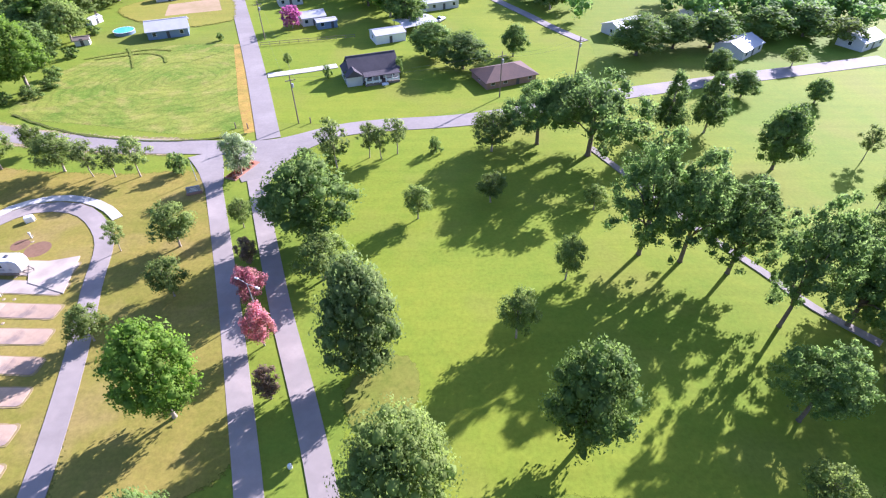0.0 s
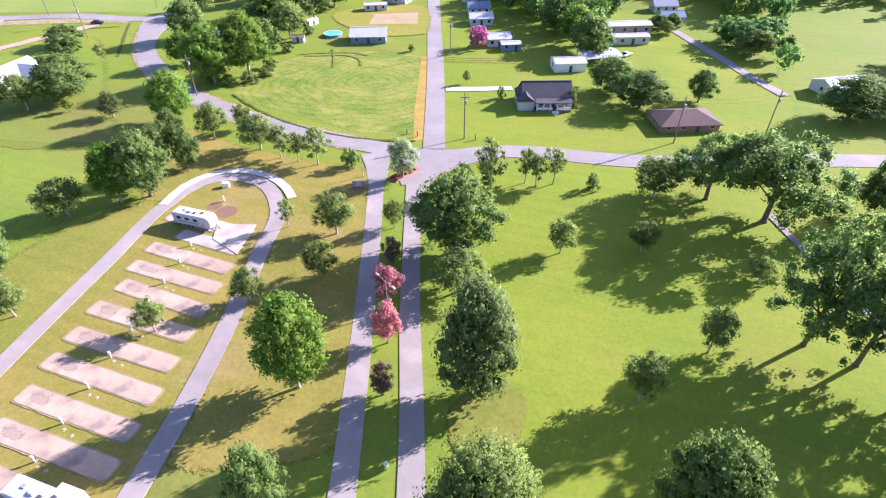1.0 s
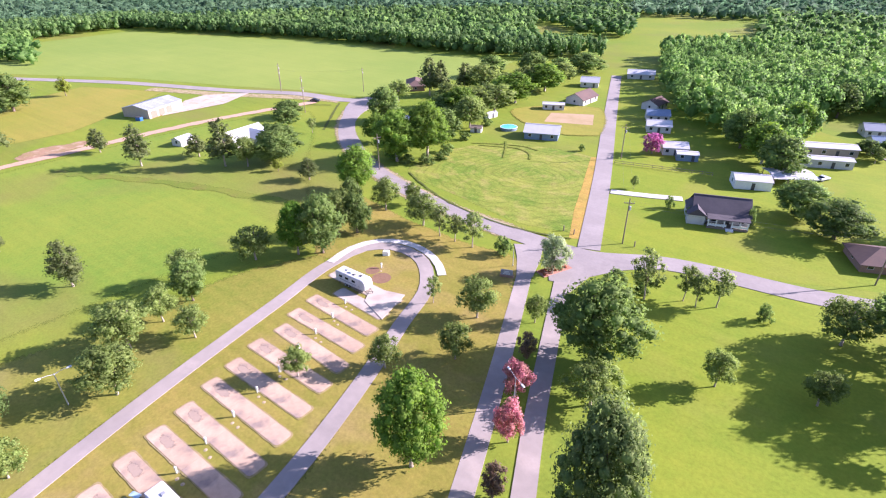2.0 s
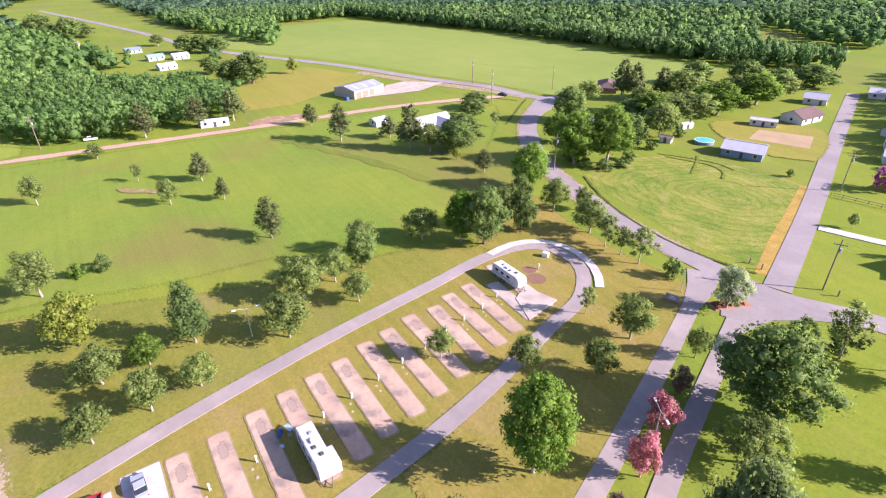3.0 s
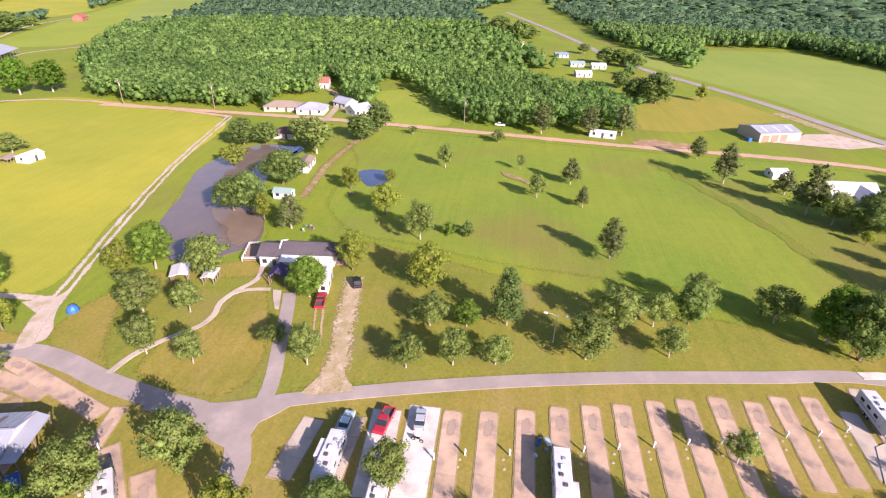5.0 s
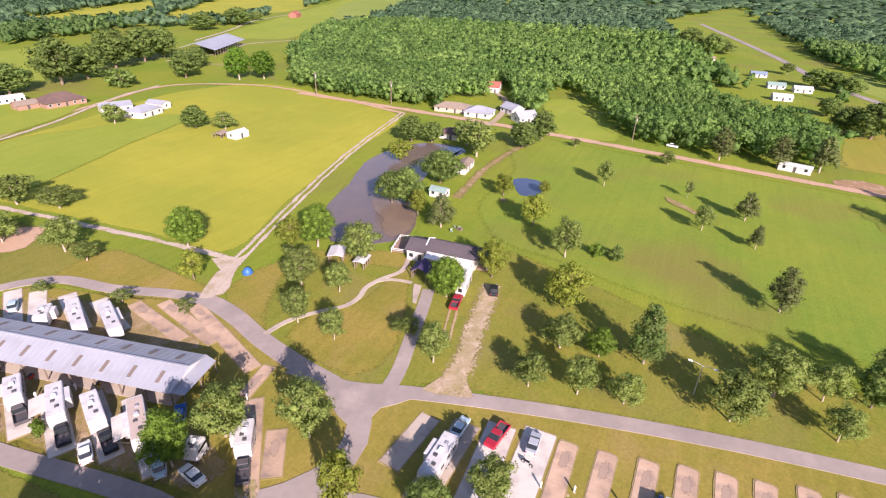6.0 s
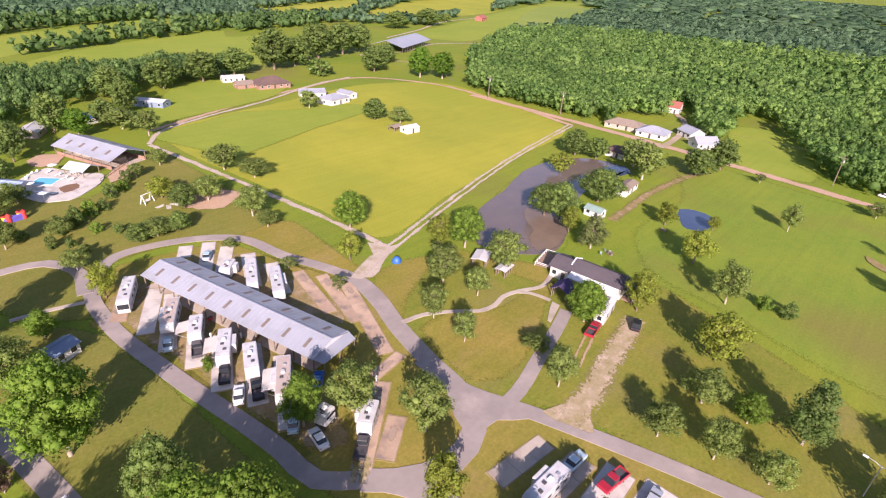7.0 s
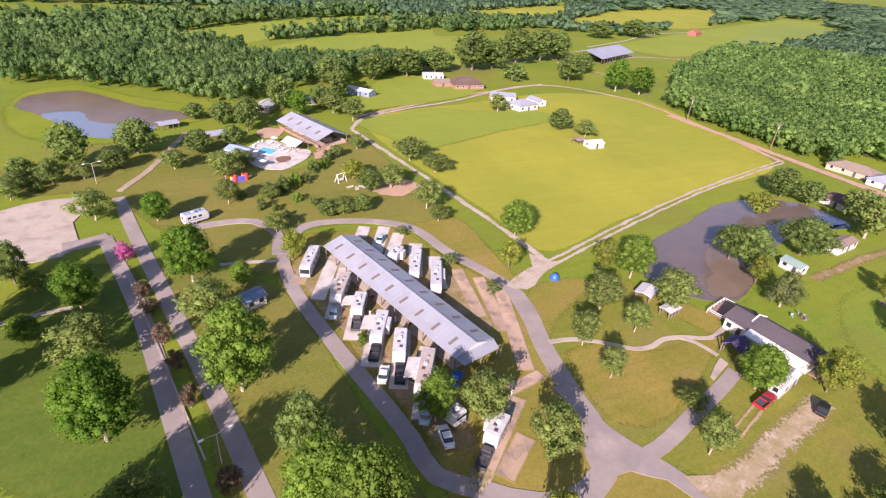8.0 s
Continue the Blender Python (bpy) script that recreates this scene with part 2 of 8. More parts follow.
YOUNGLEAF = leaf_material("sapling_leaves", (0.15, 0.195, 0.06), (0.2, 0.24, 0.08), lucent=0.5)
PALELEAF = leaf_material("pale_blossom", (0.27, 0.3, 0.17), (0.17, 0.23, 0.1))
SPREADLEAF = leaf_material("airy_oak_leaves", (0.115, 0.175, 0.052), (0.165, 0.225, 0.07), lucent=0.55)
PALEGRAVEL = material("pale_gravel", (0.5, 0.42, 0.36), (0.42, 0.35, 0.28), scale=1.0, big=0.12, bump=0.03, stain=(0.36, 0.3, 0.2), stain_scale=0.3, spec=0.1, grain=0.15)
YELLOWLEAF = leaf_material("yellow_green_leaves", (0.185, 0.23, 0.036), (0.25, 0.28, 0.05))
PINELEAF = leaf_material("pine_needles", (0.104, 0.138, 0.0455), (0.171, 0.196, 0.0715))
MAGLEAF = leaf_material("magnolia_leaves", (0.1, 0.155, 0.045), (0.22, 0.265, 0.095))
PINKLEAF = leaf_material("pink_blossom", (0.52, 0.2, 0.26), (0.3, 0.19, 0.13), per=0.06)
PURPLELEAF = leaf_material("bronze_leaves", (0.2, 0.13, 0.105), (0.14, 0.12, 0.07))
MAUVE = leaf_material("mauve_blossom", (0.5, 0.16, 0.33), (0.36, 0.13, 0.27))
FOREST = leaf_material("forest_leaves", (0.12, 0.212, 0.057), (0.18, 0.276, 0.077), per=0.0, scale=0.12, big=0.03, lucent=0.48, island=0.2)
DARKWOODS = leaf_material("dark_forest_leaves", (0.088, 0.16, 0.05), (0.14, 0.218, 0.07), per=0.0, scale=0.12, big=0.02, lucent=0.45, island=0.2)
DITCH = material("ditch_weeds", (0.07, 0.09, 0.02), (0.115, 0.125, 0.03), scale=1.5, bump=0.2, spec=0.1)
# bluer than the nearer leaves: the haze of distance is put into this colour
HAZEWOODS = leaf_material("haze_blue_leaves", (0.072, 0.135, 0.07), (0.115, 0.185, 0.095), per=0.0, scale=0.1, big=0.01, lucent=0.4, island=0.15)
WHITE = material("white_paint", (0.78, 0.78, 0.77), (0.7, 0.7, 0.69), scale=0.8, rough=0.4)
RVWHITE = material("rv_white", (0.56, 0.555, 0.56), (0.46, 0.46, 0.47), scale=0.5, big=0.25, rough=0.3, per=0.06, stain=(0.42, 0.41, 0.4), stain_scale=0.6)
ROOFTAN = material("rv_roof_tan", (0.5, 0.41, 0.36), (0.42, 0.34, 0.3), scale=0.8, rough=0.6)
GREYTRIM = material("grey_stripe", (0.3, 0.31, 0.34), (0.24, 0.25, 0.28), rough=0.4)
BLUEGREY = material("blue_grey_paint", (0.2, 0.26, 0.36), (0.17, 0.22, 0.3), rough=0.4)
GLASS = material("dark_glass", (0.02, 0.025, 0.03), (0.03, 0.035, 0.04), rough=0.06, spec=0.6)
TYRE = material("tyre", (0.02, 0.02, 0.02), (0.03, 0.03, 0.03), rough=0.9)
STEEL = material("galvanised", (0.55, 0.56, 0.58), (0.45, 0.46, 0.48), rough=0.45, metal=0.4)
METALROOF = material("metal_roof", (0.33, 0.345, 0.395), (0.285, 0.3, 0.345), scale=0.3, big=0.05, rough=0.45, stain=(0.27, 0.28, 0.31), stain_scale=0.2)
WHITEROOF = material("white_roof", (0.55, 0.54, 0.55), (0.47, 0.46, 0.48), scale=0.4, rough=0.45)
SKYLIGHT = material("skylight_panel", (0.2, 0.16, 0.14), (0.16, 0.13, 0.115), rough=0.5)
SHINGLE = material("shingle", (0.1, 0.085, 0.095), (0.075, 0.065, 0.075), scale=1.5, big=0.2, rough=0.9)
BROWNROOF = material("brown_shingle", (0.15, 0.095, 0.08), (0.11, 0.075, 0.07), scale=1.5, big=0.2, rough=0.9)
REDROOF = material("red_roof", (0.35, 0.12, 0.09), (0.27, 0.1, 0.08), rough=0.7)
TANROOF = material("tan_roof", (0.28, 0.22, 0.175), (0.22, 0.175, 0.14), rough=0.8)
GREENROOF = material("green_roof", (0.23, 0.33, 0.3), (0.2, 0.28, 0.26), rough=0.5)
PURPLE = material("purple_canvas", (0.075, 0.055, 0.14), (0.055, 0.04, 0.1), rough=0.8)
SIDING = material("siding", (0.58, 0.56, 0.53), (0.5, 0.48, 0.45), scale=0.5, rough=0.7)
BRICK = material("brick_wall", (0.33, 0.2, 0.15), (0.26, 0.16, 0.12), scale=2.0, rough=0.85)
TANWALL = material("tan_wall", (0.46, 0.37, 0.29), (0.38, 0.31, 0.25), rough=0.8)
PALEBLUE = material("pale_blue_roof", (0.2, 0.3, 0.46), (0.36, 0.41, 0.48), scale=0.5, big=0.2, rough=0.5)
REDPAINT = material("red_paint", (0.36, 0.022, 0.04), (0.31, 0.02, 0.034), rough=0.3, spec=0.5)
BLUEPAINT = material("blue_paint", (0.04, 0.14, 0.42), (0.03, 0.11, 0.34), rough=0.4)
BLACKPAINT = material("black_paint", (0.015, 0.017, 0.02), (0.02, 0.022, 0.028), rough=0.25, spec=0.5)
SILVER = material("silver_paint", (0.5, 0.53, 0.57), (0.45, 0.48, 0.52), rough=0.3, metal=0.3)
TEALPAINT = material("pale_blue_paint", (0.42, 0.55, 0.62), (0.37, 0.5, 0.56), rough=0.3)
DARKGREY = material("dark_grey_paint", (0.09, 0.085, 0.09), (0.07, 0.065, 0.07), rough=0.35)
WOOD = material("weathered_wood", (0.24, 0.19, 0.15), (0.17, 0.13, 0.1), scale=3, rough=0.9)
DECKWOOD = material("brown_deck_boards", (0.3, 0.2, 0.15), (0.23, 0.15, 0.11), scale=3, rough=0.85)
PURPLEBLUE = material("violet_plastic", (0.16, 0.12, 0.5), (0.12, 0.1, 0.4), rough=0.5)
YELLOWP = material("yellow_plastic", (0.7, 0.5, 0.05), rough=0.5)
REDP = material("red_plastic", (0.6, 0.06, 0.05), rough=0.5)
FLOWER = material("red_flowers", (0.4, 0.08, 0.05), (0.16, 0.11, 0.035), scale=3, bump=0.1)
BRICKBED = material("brick_edging", (0.4, 0.2, 0.14), (0.3, 0.15, 0.1), scale=2)
BEDMULCH = material("brown_mulch", (0.23, 0.13, 0.08), (0.17, 0.1, 0.06), scale=1.5, bump=0.05)


# how far in from their rims these covers thin out
RAGGED = {LAWN: 6.0, PARK: 2.5, MEADOW: 5.0, DARKLAWN: 3.0, HAY: 1.5, HAYGREEN: 9.0, DUST: 2.0, DRIVEDUST: 3.0, PADSTAIN: 0.8, OLIVE: 3.0, WET: 1.2, REDSOIL: 2.0, PARKGREEN: 3.5, CROP: 1.5, ROUGH: 1.2, STRAW: 0.5, GOLD: 3.0,
    SAND: 0.8, CLAY: 0.9, GRAVEL: 0.45, PALEGRAVEL: 0.6, GRASS: 2.0, MUD: 4.0, WORN: 3.0, DITCH: 0.4}
for cover in RAGGED:
    ragged_edge(cover)


# ---- builders ----
class Shape:
    """Gathers boxes, plates and tubes into one mesh."""

    def __init__(self):
        self.v, self.f = [], []

    def add(self, verts, faces):
        k = len(self.v)
        self.v += [tuple(p) for p in verts]
        self.f += [tuple(k + i for i in f) for f in faces]
        return self

    def box(self, x, y, z, sx, sy, sz, turn=0.0, chamfer=0.0):
        """A box with its base's middle at x, y, z; chamfer cuts its upright and top edges."""
        c, hx, hy = chamfer, sx / 2, sy / 2
        if c <= 0:
            p = [(-hx, -hy, 0), (hx, -hy, 0), (hx, hy, 0), (-hx, hy, 0), (-hx, -hy, sz), (hx, -hy, sz), (hx, hy, sz), (-hx, hy, sz)]
            f = [(3, 2, 1, 0), (4, 5, 6, 7), (0, 1, 5, 4), (1, 2, 6, 5), (2, 3, 7, 6), (3, 0, 4, 7)]
        else:
            def ring(a, b, z):
                return [(-a + c, -b, z), (a - c, -b, z), (a, -b + c, z), (a, b - c, z), (a - c, b, z), (-a + c, b, z), (-a, b - c, z), (-a, -b + c, z)]
            p = ring(hx, hy, 0) + ring(hx, hy, sz - c) + [(q[0] * (hx - c) / hx, q[1] * (hy - c) / hy, sz) for q in ring(hx, hy, 0)]
            f = [tuple(range(7, -1, -1)), tuple(range(16, 24))]
            for k in (0, 8):
                f += [(k + i, k + (i + 1) % 8, k + 8 + (i + 1) % 8, k + 8 + i) for i in range(8)]
        co, si = math.cos(radians(turn)), math.sin(radians(turn))
        return self.add([(x + a * co - b * si, y + a * si + b * co, z + h) for a, b, h in p], f)

    def prism(self, profile, y0, y1, inset=0.0):
        """A closed x-z outline drawn out along y, its ends drawn in a little."""
        n = len(profile)
        mx, mz = sum(p[0] for p in profile) / n, sum(p[1] for p in profile) / n
        def at(y, k):
            return [(mx + (x - mx) * k, y, mz + (z - mz) * k) for x, z in profile]
        if inset:
            k = 1 - inset / max(abs(p[1] - mz) for p in profile)
            rings = [at(y0, k), at(y0 + inset, 1), at(y1 - inset, 1), at(y1, k)]
        else:
            rings = [at(y0, 1), at(y1, 1)]
        f = []
        for r in range(len(rings) - 1):
            f += [(r * n + i, r * n + (i + 1) % n, (r + 1) * n + (i + 1) % n, (r + 1) * n + i) for i in range(n)]
        f += [tuple(range(n - 1, -1, -1)), tuple((len(rings) - 1) * n + i for i in range(n))]
        return self.add([p for r in rings for p in r], f)

    def tube(self, points, radii, sides=7):
        rings = []
        for i, p in enumerate(points):
            p = Vector(p)
            d = (Vector(points[min(i + 1, len(points) - 1)]) - Vector(points[max(i - 1, 0)])).normalized()
            a = d.orthogonal().normalized()
            b = d.cross(a)
            rings.append([p + radii[i] * (math.cos(2 * math.pi * k / sides) * a + math.sin(2 * math.pi * k / sides) * b) for k in range(sides)])
        f = []
        for r in range(len(rings) - 1):
            f += [(r * sides + k, r * sides + (k + 1) % sides, (r + 1) * sides + (k + 1) % sides, (r + 1) * sides + k) for k in range(sides)]
        f += [tuple(range(sides - 1, -1, -1)), tuple((len(rings) - 1) * sides + k for k in range(sides))]
        return self.add([q for r in rings for q in r], f)

    def plate(self, outline, z0, z1):
        n = len(outline)
        f = [tuple(range(n - 1, -1, -1)), tuple(range(n, 2 * n))] + [(i, (i + 1) % n, n + (i + 1) % n, n + i) for i in range(n)]
        return self.add([(x, y, z0) for x, y in outline] + [(x, y, z1) for x, y in outline], f)

    def mesh(self, name, mat, smooth=False):
        me = bpy.data.meshes.new(name)
        me.from_pydata(self.v, [], self.f)
        me.materials.append(mat)
        bm = bmesh.new()
        bm.from_mesh(me)
        bmesh.ops.recalc_face_normals(bm, faces=bm.faces)
        bm.to_mesh(me)
        bm.free()
        if smooth:
            me.polygons.foreach_set("use_smooth", [True] * len(me.polygons))
        return me


def part(name, shape, mat, parent, label="", smooth=False):
    ob = new(name, shape.mesh(name, mat, smooth) if isinstance(shape, Shape) else shape)
    ob.parent = parent
    return tagged(ob, label)


def thing(name, x, y, turn, label, category, group="", kind="", z=0.0):
    ob = new(name)
    ob.matrix_basis = pose(x, y, z, 0, 0, turn)
    ob.empty_display_size = 0.5
    return tagged(ob, label, category, group, kind)


def smooth_line(points, step=4.0, closed=False):
    """A smooth curve through the points, its tangents weighted by the distances between them."""
    p = [Vector((*q, 0)) for q in points]
    n = len(p)
    def way(i):
        if not closed and i in (0, n - 1):
            a, b = (p[0], p[1]) if i == 0 else (p[-2], p[-1])
            return (b - a).normalized()
        a, b, c = p[i - 1], p[i], p[(i + 1) % n]
        d0, d1 = max((b - a).length, 0.01), max((c - b).length, 0.01)
        return ((b - a) * (d1 / d0) + (c - b) * (d0 / d1)) / (d0 + d1)
    ways = [way(i) for i in range(n)]
    out = []
    for i in range(n if closed else n - 1):
        b, c = p[i], p[(i + 1) % n]
        d = (c - b).length
        k = max(2, int(d / step))
        if closed:
            d = min(d, 1.5 * (p[i - 1] - b).length, 1.5 * (p[(i + 2) % n] - c).length)
        for j in range(k):
            t = j / k
            out.append(b * (2 * t ** 3 - 3 * t * t + 1) + ways[i] * d * (t ** 3 - 2 * t * t + t) + c * (3 * t * t - 2 * t ** 3) + ways[(i + 1) % n] * d * (t ** 3 - t * t))
    if not closed:
        out.append(p[-1])
    return out


LAYER = [0]


def next_layer():
    LAYER[0] += 1
    return 0.002 * LAYER[0]


def point_values(me, values, name="thin"):
    me.attributes.new(name, "FLOAT", "POINT").data.foreach_set("value", values)
    return me


def ribbon(name, points, width, mat, top, label, category, wobble=0.0, step=3.0, width_end=None):
    """A strip of road with edges that drop to the ground; loose covers thin out towards them."""
    line = smooth_line(points, step)
    top += next_layer()
    v, f, n, thin = [], [], len(line), []
    for i, p in enumerate(line):
        d = (line[min(i + 1, n - 1)] - line[max(i - 1, 0)]).normalized()
        s = Vector((-d.y, d.x, 0))
        w = (width if width_end is None else width + (width_end - width) * i / (n - 1)) / 2
        wl, wr = (w + wobble * (noise.noise((p.x * 0.2, p.y * 0.2, k)) + 0.5 * noise.noise((p.x * 0.9, p.y * 0.9, k))) for k in (0.0, 7.0))
        wl, wr = max(wl, 0.15), max(wr, 0.15)
        fringe = RAGGED.get(mat, 0.0)
        spill = 0.4 * fringe
        inner = [max(0.1 * q, q - fringe) for q in (wl, wr)]
        for side, z, k in ((wl + spill, -0.02, 1), (wl + spill, top, 1), (inner[0], top, 0), (-inner[1], top, 0), (-wr - spill, top, 1), (-wr - spill, -0.02, 1)):
            q = p + s * side
            v.append((q.x, q.y, z))
            thin.append(float(k) if fringe else 0.0)
    for i in range(n - 1):
        f += [(6 * i + k, 6 * i + k + 1, 6 * i + k + 7, 6 * i + k + 6) for k in range(5)]
    f += [(0, 5, 4, 3, 2, 1), tuple(6 * n - 6 + k for k in range(6))]
    ob = new(name, point_values(Shape().add(v, f).mesh(name, mat), thin))
    return tagged(ob, label, category, kind="structure")


def ruts(name, points, gap, width, mat, label):
    """Two worn wheel ruts side by side, each a strip of its own."""
    line = smooth_line(points, 6.0)
    n = len(line)
    for s in (-1, 1):
        side = []
        for i, p in enumerate(line):
            d = (line[min(i + 1, n - 1)] - line[max(i - 1, 0)]).normalized()
            side.append((p.x - s * d.y * gap / 2, p.y + s * d.x * gap / 2))
        ribbon(name, side, width, mat, 0.02, label, "track", wobble=0.7)


def crosses_itself(ring):
    """Whether a closed outline cuts itself anywhere."""
    a = np.array([(p.x, p.y) for p in ring])
    b = np.roll(a, -1, 0)
    def side(p, q, r):
        return (q[:, None, 0] - p[:, None, 0]) * (r[None, :, 1] - p[:, None, 1]) - (q[:, None, 1] - p[:, None, 1]) * (r[None, :, 0] - p[:, None, 0])
    cut = (side(a, b, a) * side(a, b, b) < -1e-9) & ((side(a, b, a) * side(a, b, b)).T < -1e-9)
    return bool(cut.any())


def patch(name, points, mat, top, label, category, rounded=True, step=5.0, wobble=0.6):
    """A field or yard: a low sheet with its own cover, a little above the ground."""
    top += next_layer()
    line = smooth_line(points, step, True) if rounded else [Vector((*q, 0)) for q in points]
    if wobble:
        line = [p + wobble * Vector((noise.noise((p.x * 0.2, p.y * 0.2, 1.0)), noise.noise((p.x * 0.2, p.y * 0.2, 9.0)), 0)) for p in line]
    fringe = RAGGED.get(mat, 0.0)
    if not fringe:
        ob = new(name, Shape().plate([(p.x, p.y) for p in line], -0.03, top).mesh(name, mat))
        return tagged(ob, label, category, kind="structure")
    n = len(line)
    area = 0.5 * sum(line[i - 1].x * line[i].y - line[i].x * line[i - 1].y for i in range(n))
    fringe = min(fringe, 0.1 * math.sqrt(abs(area)))
    for _ in range(6):
        outer, inner = [], []
        for i, p in enumerate(line):
            d = (line[(i + 1) % n] - p).normalized() + (p - line[i - 1]).normalized()
            d = d.normalized() * (1 if area > 0 else -1)
            s = Vector((-d.y, d.x, 0))
            outer.append(p - 0.35 * fringe * s)
            inner.append(p + 0.65 * fringe * s)
        if not (crosses_itself(outer) or crosses_itself(inner)):
            break
        fringe *= 0.5
    v = [(p.x, p.y, top) for p in outer] + [(p.x, p.y, top) for p in inner]
    f = [tuple(range(n, 2 * n))] + [(i, (i + 1) % n, n + (i + 1) % n, n + i) for i in range(n)]
    ob = new(name, point_values(Shape().add(v, f).mesh(name, mat), [1.0] * n + [0.0] * n))
    return tagged(ob, label, category, kind="structure")


# ---- trees ----
def ball(level):
    bm = bmesh.new()
    bmesh.ops.create_icosphere(bm, subdivisions=level, radius=1.0)
    v = np.array([x.co for x in bm.verts])
    f = np.array([[q.index for q in x.verts] for x in bm.faces])
    bm.free()
    return v, f


SMALL_BALL = ball(1)


def leaf_cloud(rng, centres, radii, count, size, flat=0.85, core=SMALL_BALL, core_size=0.64, spread=0.4, lift=0.22, blend=(0.55, 0.4, 0.45)):
    """A crown: ragged clumps of foliage and loose leaf tufts on their skin, as points, triangles and leaf directions that follow the clumps."""
    ks = rng.choice(len(centres), count, p=radii ** 2 / (radii ** 2).sum())
    d = rng.normal(size=(count, 3))
    d[:, 2] = d[:, 2] * 0.95 + lift
    d /= np.linalg.norm(d, axis=1)[:, None]
    reach = radii[ks] * (1.02 - spread * rng.random(count) ** 1.5 + 0.22 * rng.random(count) ** 4)
    pos = centres[ks] + d * reach[:, None] * np.array([1, 1, flat])
    nrm = d + 0.6 * rng.normal(size=(count, 3))
    nrm /= np.linalg.norm(nrm, axis=1)[:, None]
    a = np.cross(nrm, rng.normal(size=(count, 3)))
    a /= np.linalg.norm(a, axis=1)[:, None]
    b = np.cross(nrm, a)
    s = size * (0.6 + 0.8 * rng.random(count))[:, None]
    middle = centres.mean(0) - np.array([0, 0, 0.25 * (centres[:, 2].max() - centres[:, 2].min())])
    out = pos - middle
    out /= np.linalg.norm(out, axis=1)[:, None] + 1e-6
    soft = blend[0] * d + blend[1] * out + blend[2] * nrm
    points = [np.stack([pos - a * s - b * s * 0.5, pos + a * s - b * s * 0.6, pos + b * s * 1.1], 1).reshape(-1, 3)]
    faces = [np.arange(3 * count).reshape(count, 3)]
    ways = [np.repeat(soft, 3, 0)]
    if core is not None:
        v, f = core
        k = 3 * count
        for c, r in zip(centres, radii):
            lump = v * (r * core_size * (1 + 0.22 * rng.normal(size=(len(v), 1)).clip(-1.5, 1.5))) * np.array([1, 1, flat])
            points.append(lump + c)
            faces.append(f + k)
            ways.append(v)
            k += len(v)
    ways = np.concatenate(ways)
    return np.concatenate(points), np.concatenate(faces), ways / (np.linalg.norm(ways, axis=1)[:, None] + 1e-6)


def cloud_mesh(name, cloud, mat):
    points, faces, ways = cloud
    me = bpy.data.meshes.new(name)
    me.vertices.add(len(points))
    me.vertices.foreach_set("co", points.astype(np.float32).ravel())
    me.loops.add(faces.size)
    me.loops.foreach_set("vertex_index", faces.astype(np.int32).ravel())
    me.polygons.add(len(faces))
    me.polygons.foreach_set("loop_start", np.arange(0, faces.size, 3, dtype=np.int32))
    me.attributes.new("custom_normal", "FLOAT_VECTOR", "POINT").data.foreach_set("vector", ways.astype(np.float32).ravel())
    me.update(calc_edges=True)
    me.materials.append(mat)
    return me


def crown_clumps(rng, shape, height, radius, low, clumps, depth=0.29):
    """Middles and radii of a crown's clumps, by the kind of outline."""
    c, r, limbs, off = [], [], [], 9.0 * rng.random()
    for i in range(clumps):
        ang = i * 2.4 + 1.5 * rng.random()
        if shape == "dome":
            cz = 1 - 1.25 * (i + 0.5) / clumps
            wide = math.sqrt(1 - cz * cz)
            rad = radius * 0.74 * wide * (0.85 + 0.2 * rng.random())
            z = low + (height - low) * (0.5 + depth * cz)
            size = radius * (0.26 + 0.16 * rng.random())
            if i == clumps - 1:
                rad, z, size = 0.0, low + (height - low) * 0.28, radius * 0.6
        elif shape == "cone":
            u = ((i + 0.5) / clumps) ** 1.15
            rad = radius * (1 - 0.75 * u ** 1.6) * (0.3 + 0.55 * rng.random())
            z = low + (height - low) * (0.1 + 0.84 * u)
            size = radius * (0.34 + 0.14 * rng.random()) * (1.1 - 0.55 * u)
        elif shape == "spread":
            limb = i % 9
            if i < 9:
                far = 0.0 if limb == 0 else (0.34 + 0.3 * rng.random()) * radius
                limbs.append((far * math.cos(2.4 * limb), far * math.sin(2.4 * limb), low + (height - low) * (0.7 if limb == 0 else 0.14 + 0.5 * rng.random()), radius * (0.3 + 0.14 * rng.random())))
            lx, ly, lz, lr = limbs[limb]
            cz, ang2 = 1.6 * rng.random() - 0.6, 6.283 * rng.random()
            wide = math.sqrt(1 - cz * cz)
            c.append((lx + lr * wide * math.cos(ang2), ly + lr * wide * math.sin(ang2), lz + 0.75 * lr * cz * (height - low) / radius))
            r.append(radius * (0.085 + 0.085 * rng.random()))
            continue
        else:
            cz = 1 - 2 * (i + 0.5) / clumps
            k = 0.7 + 0.14 * rng.random() if shape == "dense" else 0.62 + 0.24 * rng.random()
            wide = math.sqrt(1 - cz * cz)
            k *= 0.92 + 0.34 * noise.noise((1.4 * wide * math.cos(ang) + off, 1.4 * wide * math.sin(ang), 1.4 * cz))
            rad = radius * k * (wide * 0.92 + 0.06) * (1.08 if cz < 0 else 1.0 - 0.16 * cz)
            z = (low + height) / 2 + (height - low) / 2 * k * cz * 1.08
            size = radius * (0.19 + 0.11 * rng.random() if shape == "dense" else 0.16 + 0.15 * rng.random())
            if i % 6 == 5:
                rad, size = rad * 0.35, size * 1.5
        c.append((rad * math.cos(ang), rad * math.sin(ang), z))
        r.append(size)
    return np.array(c), np.array(r)


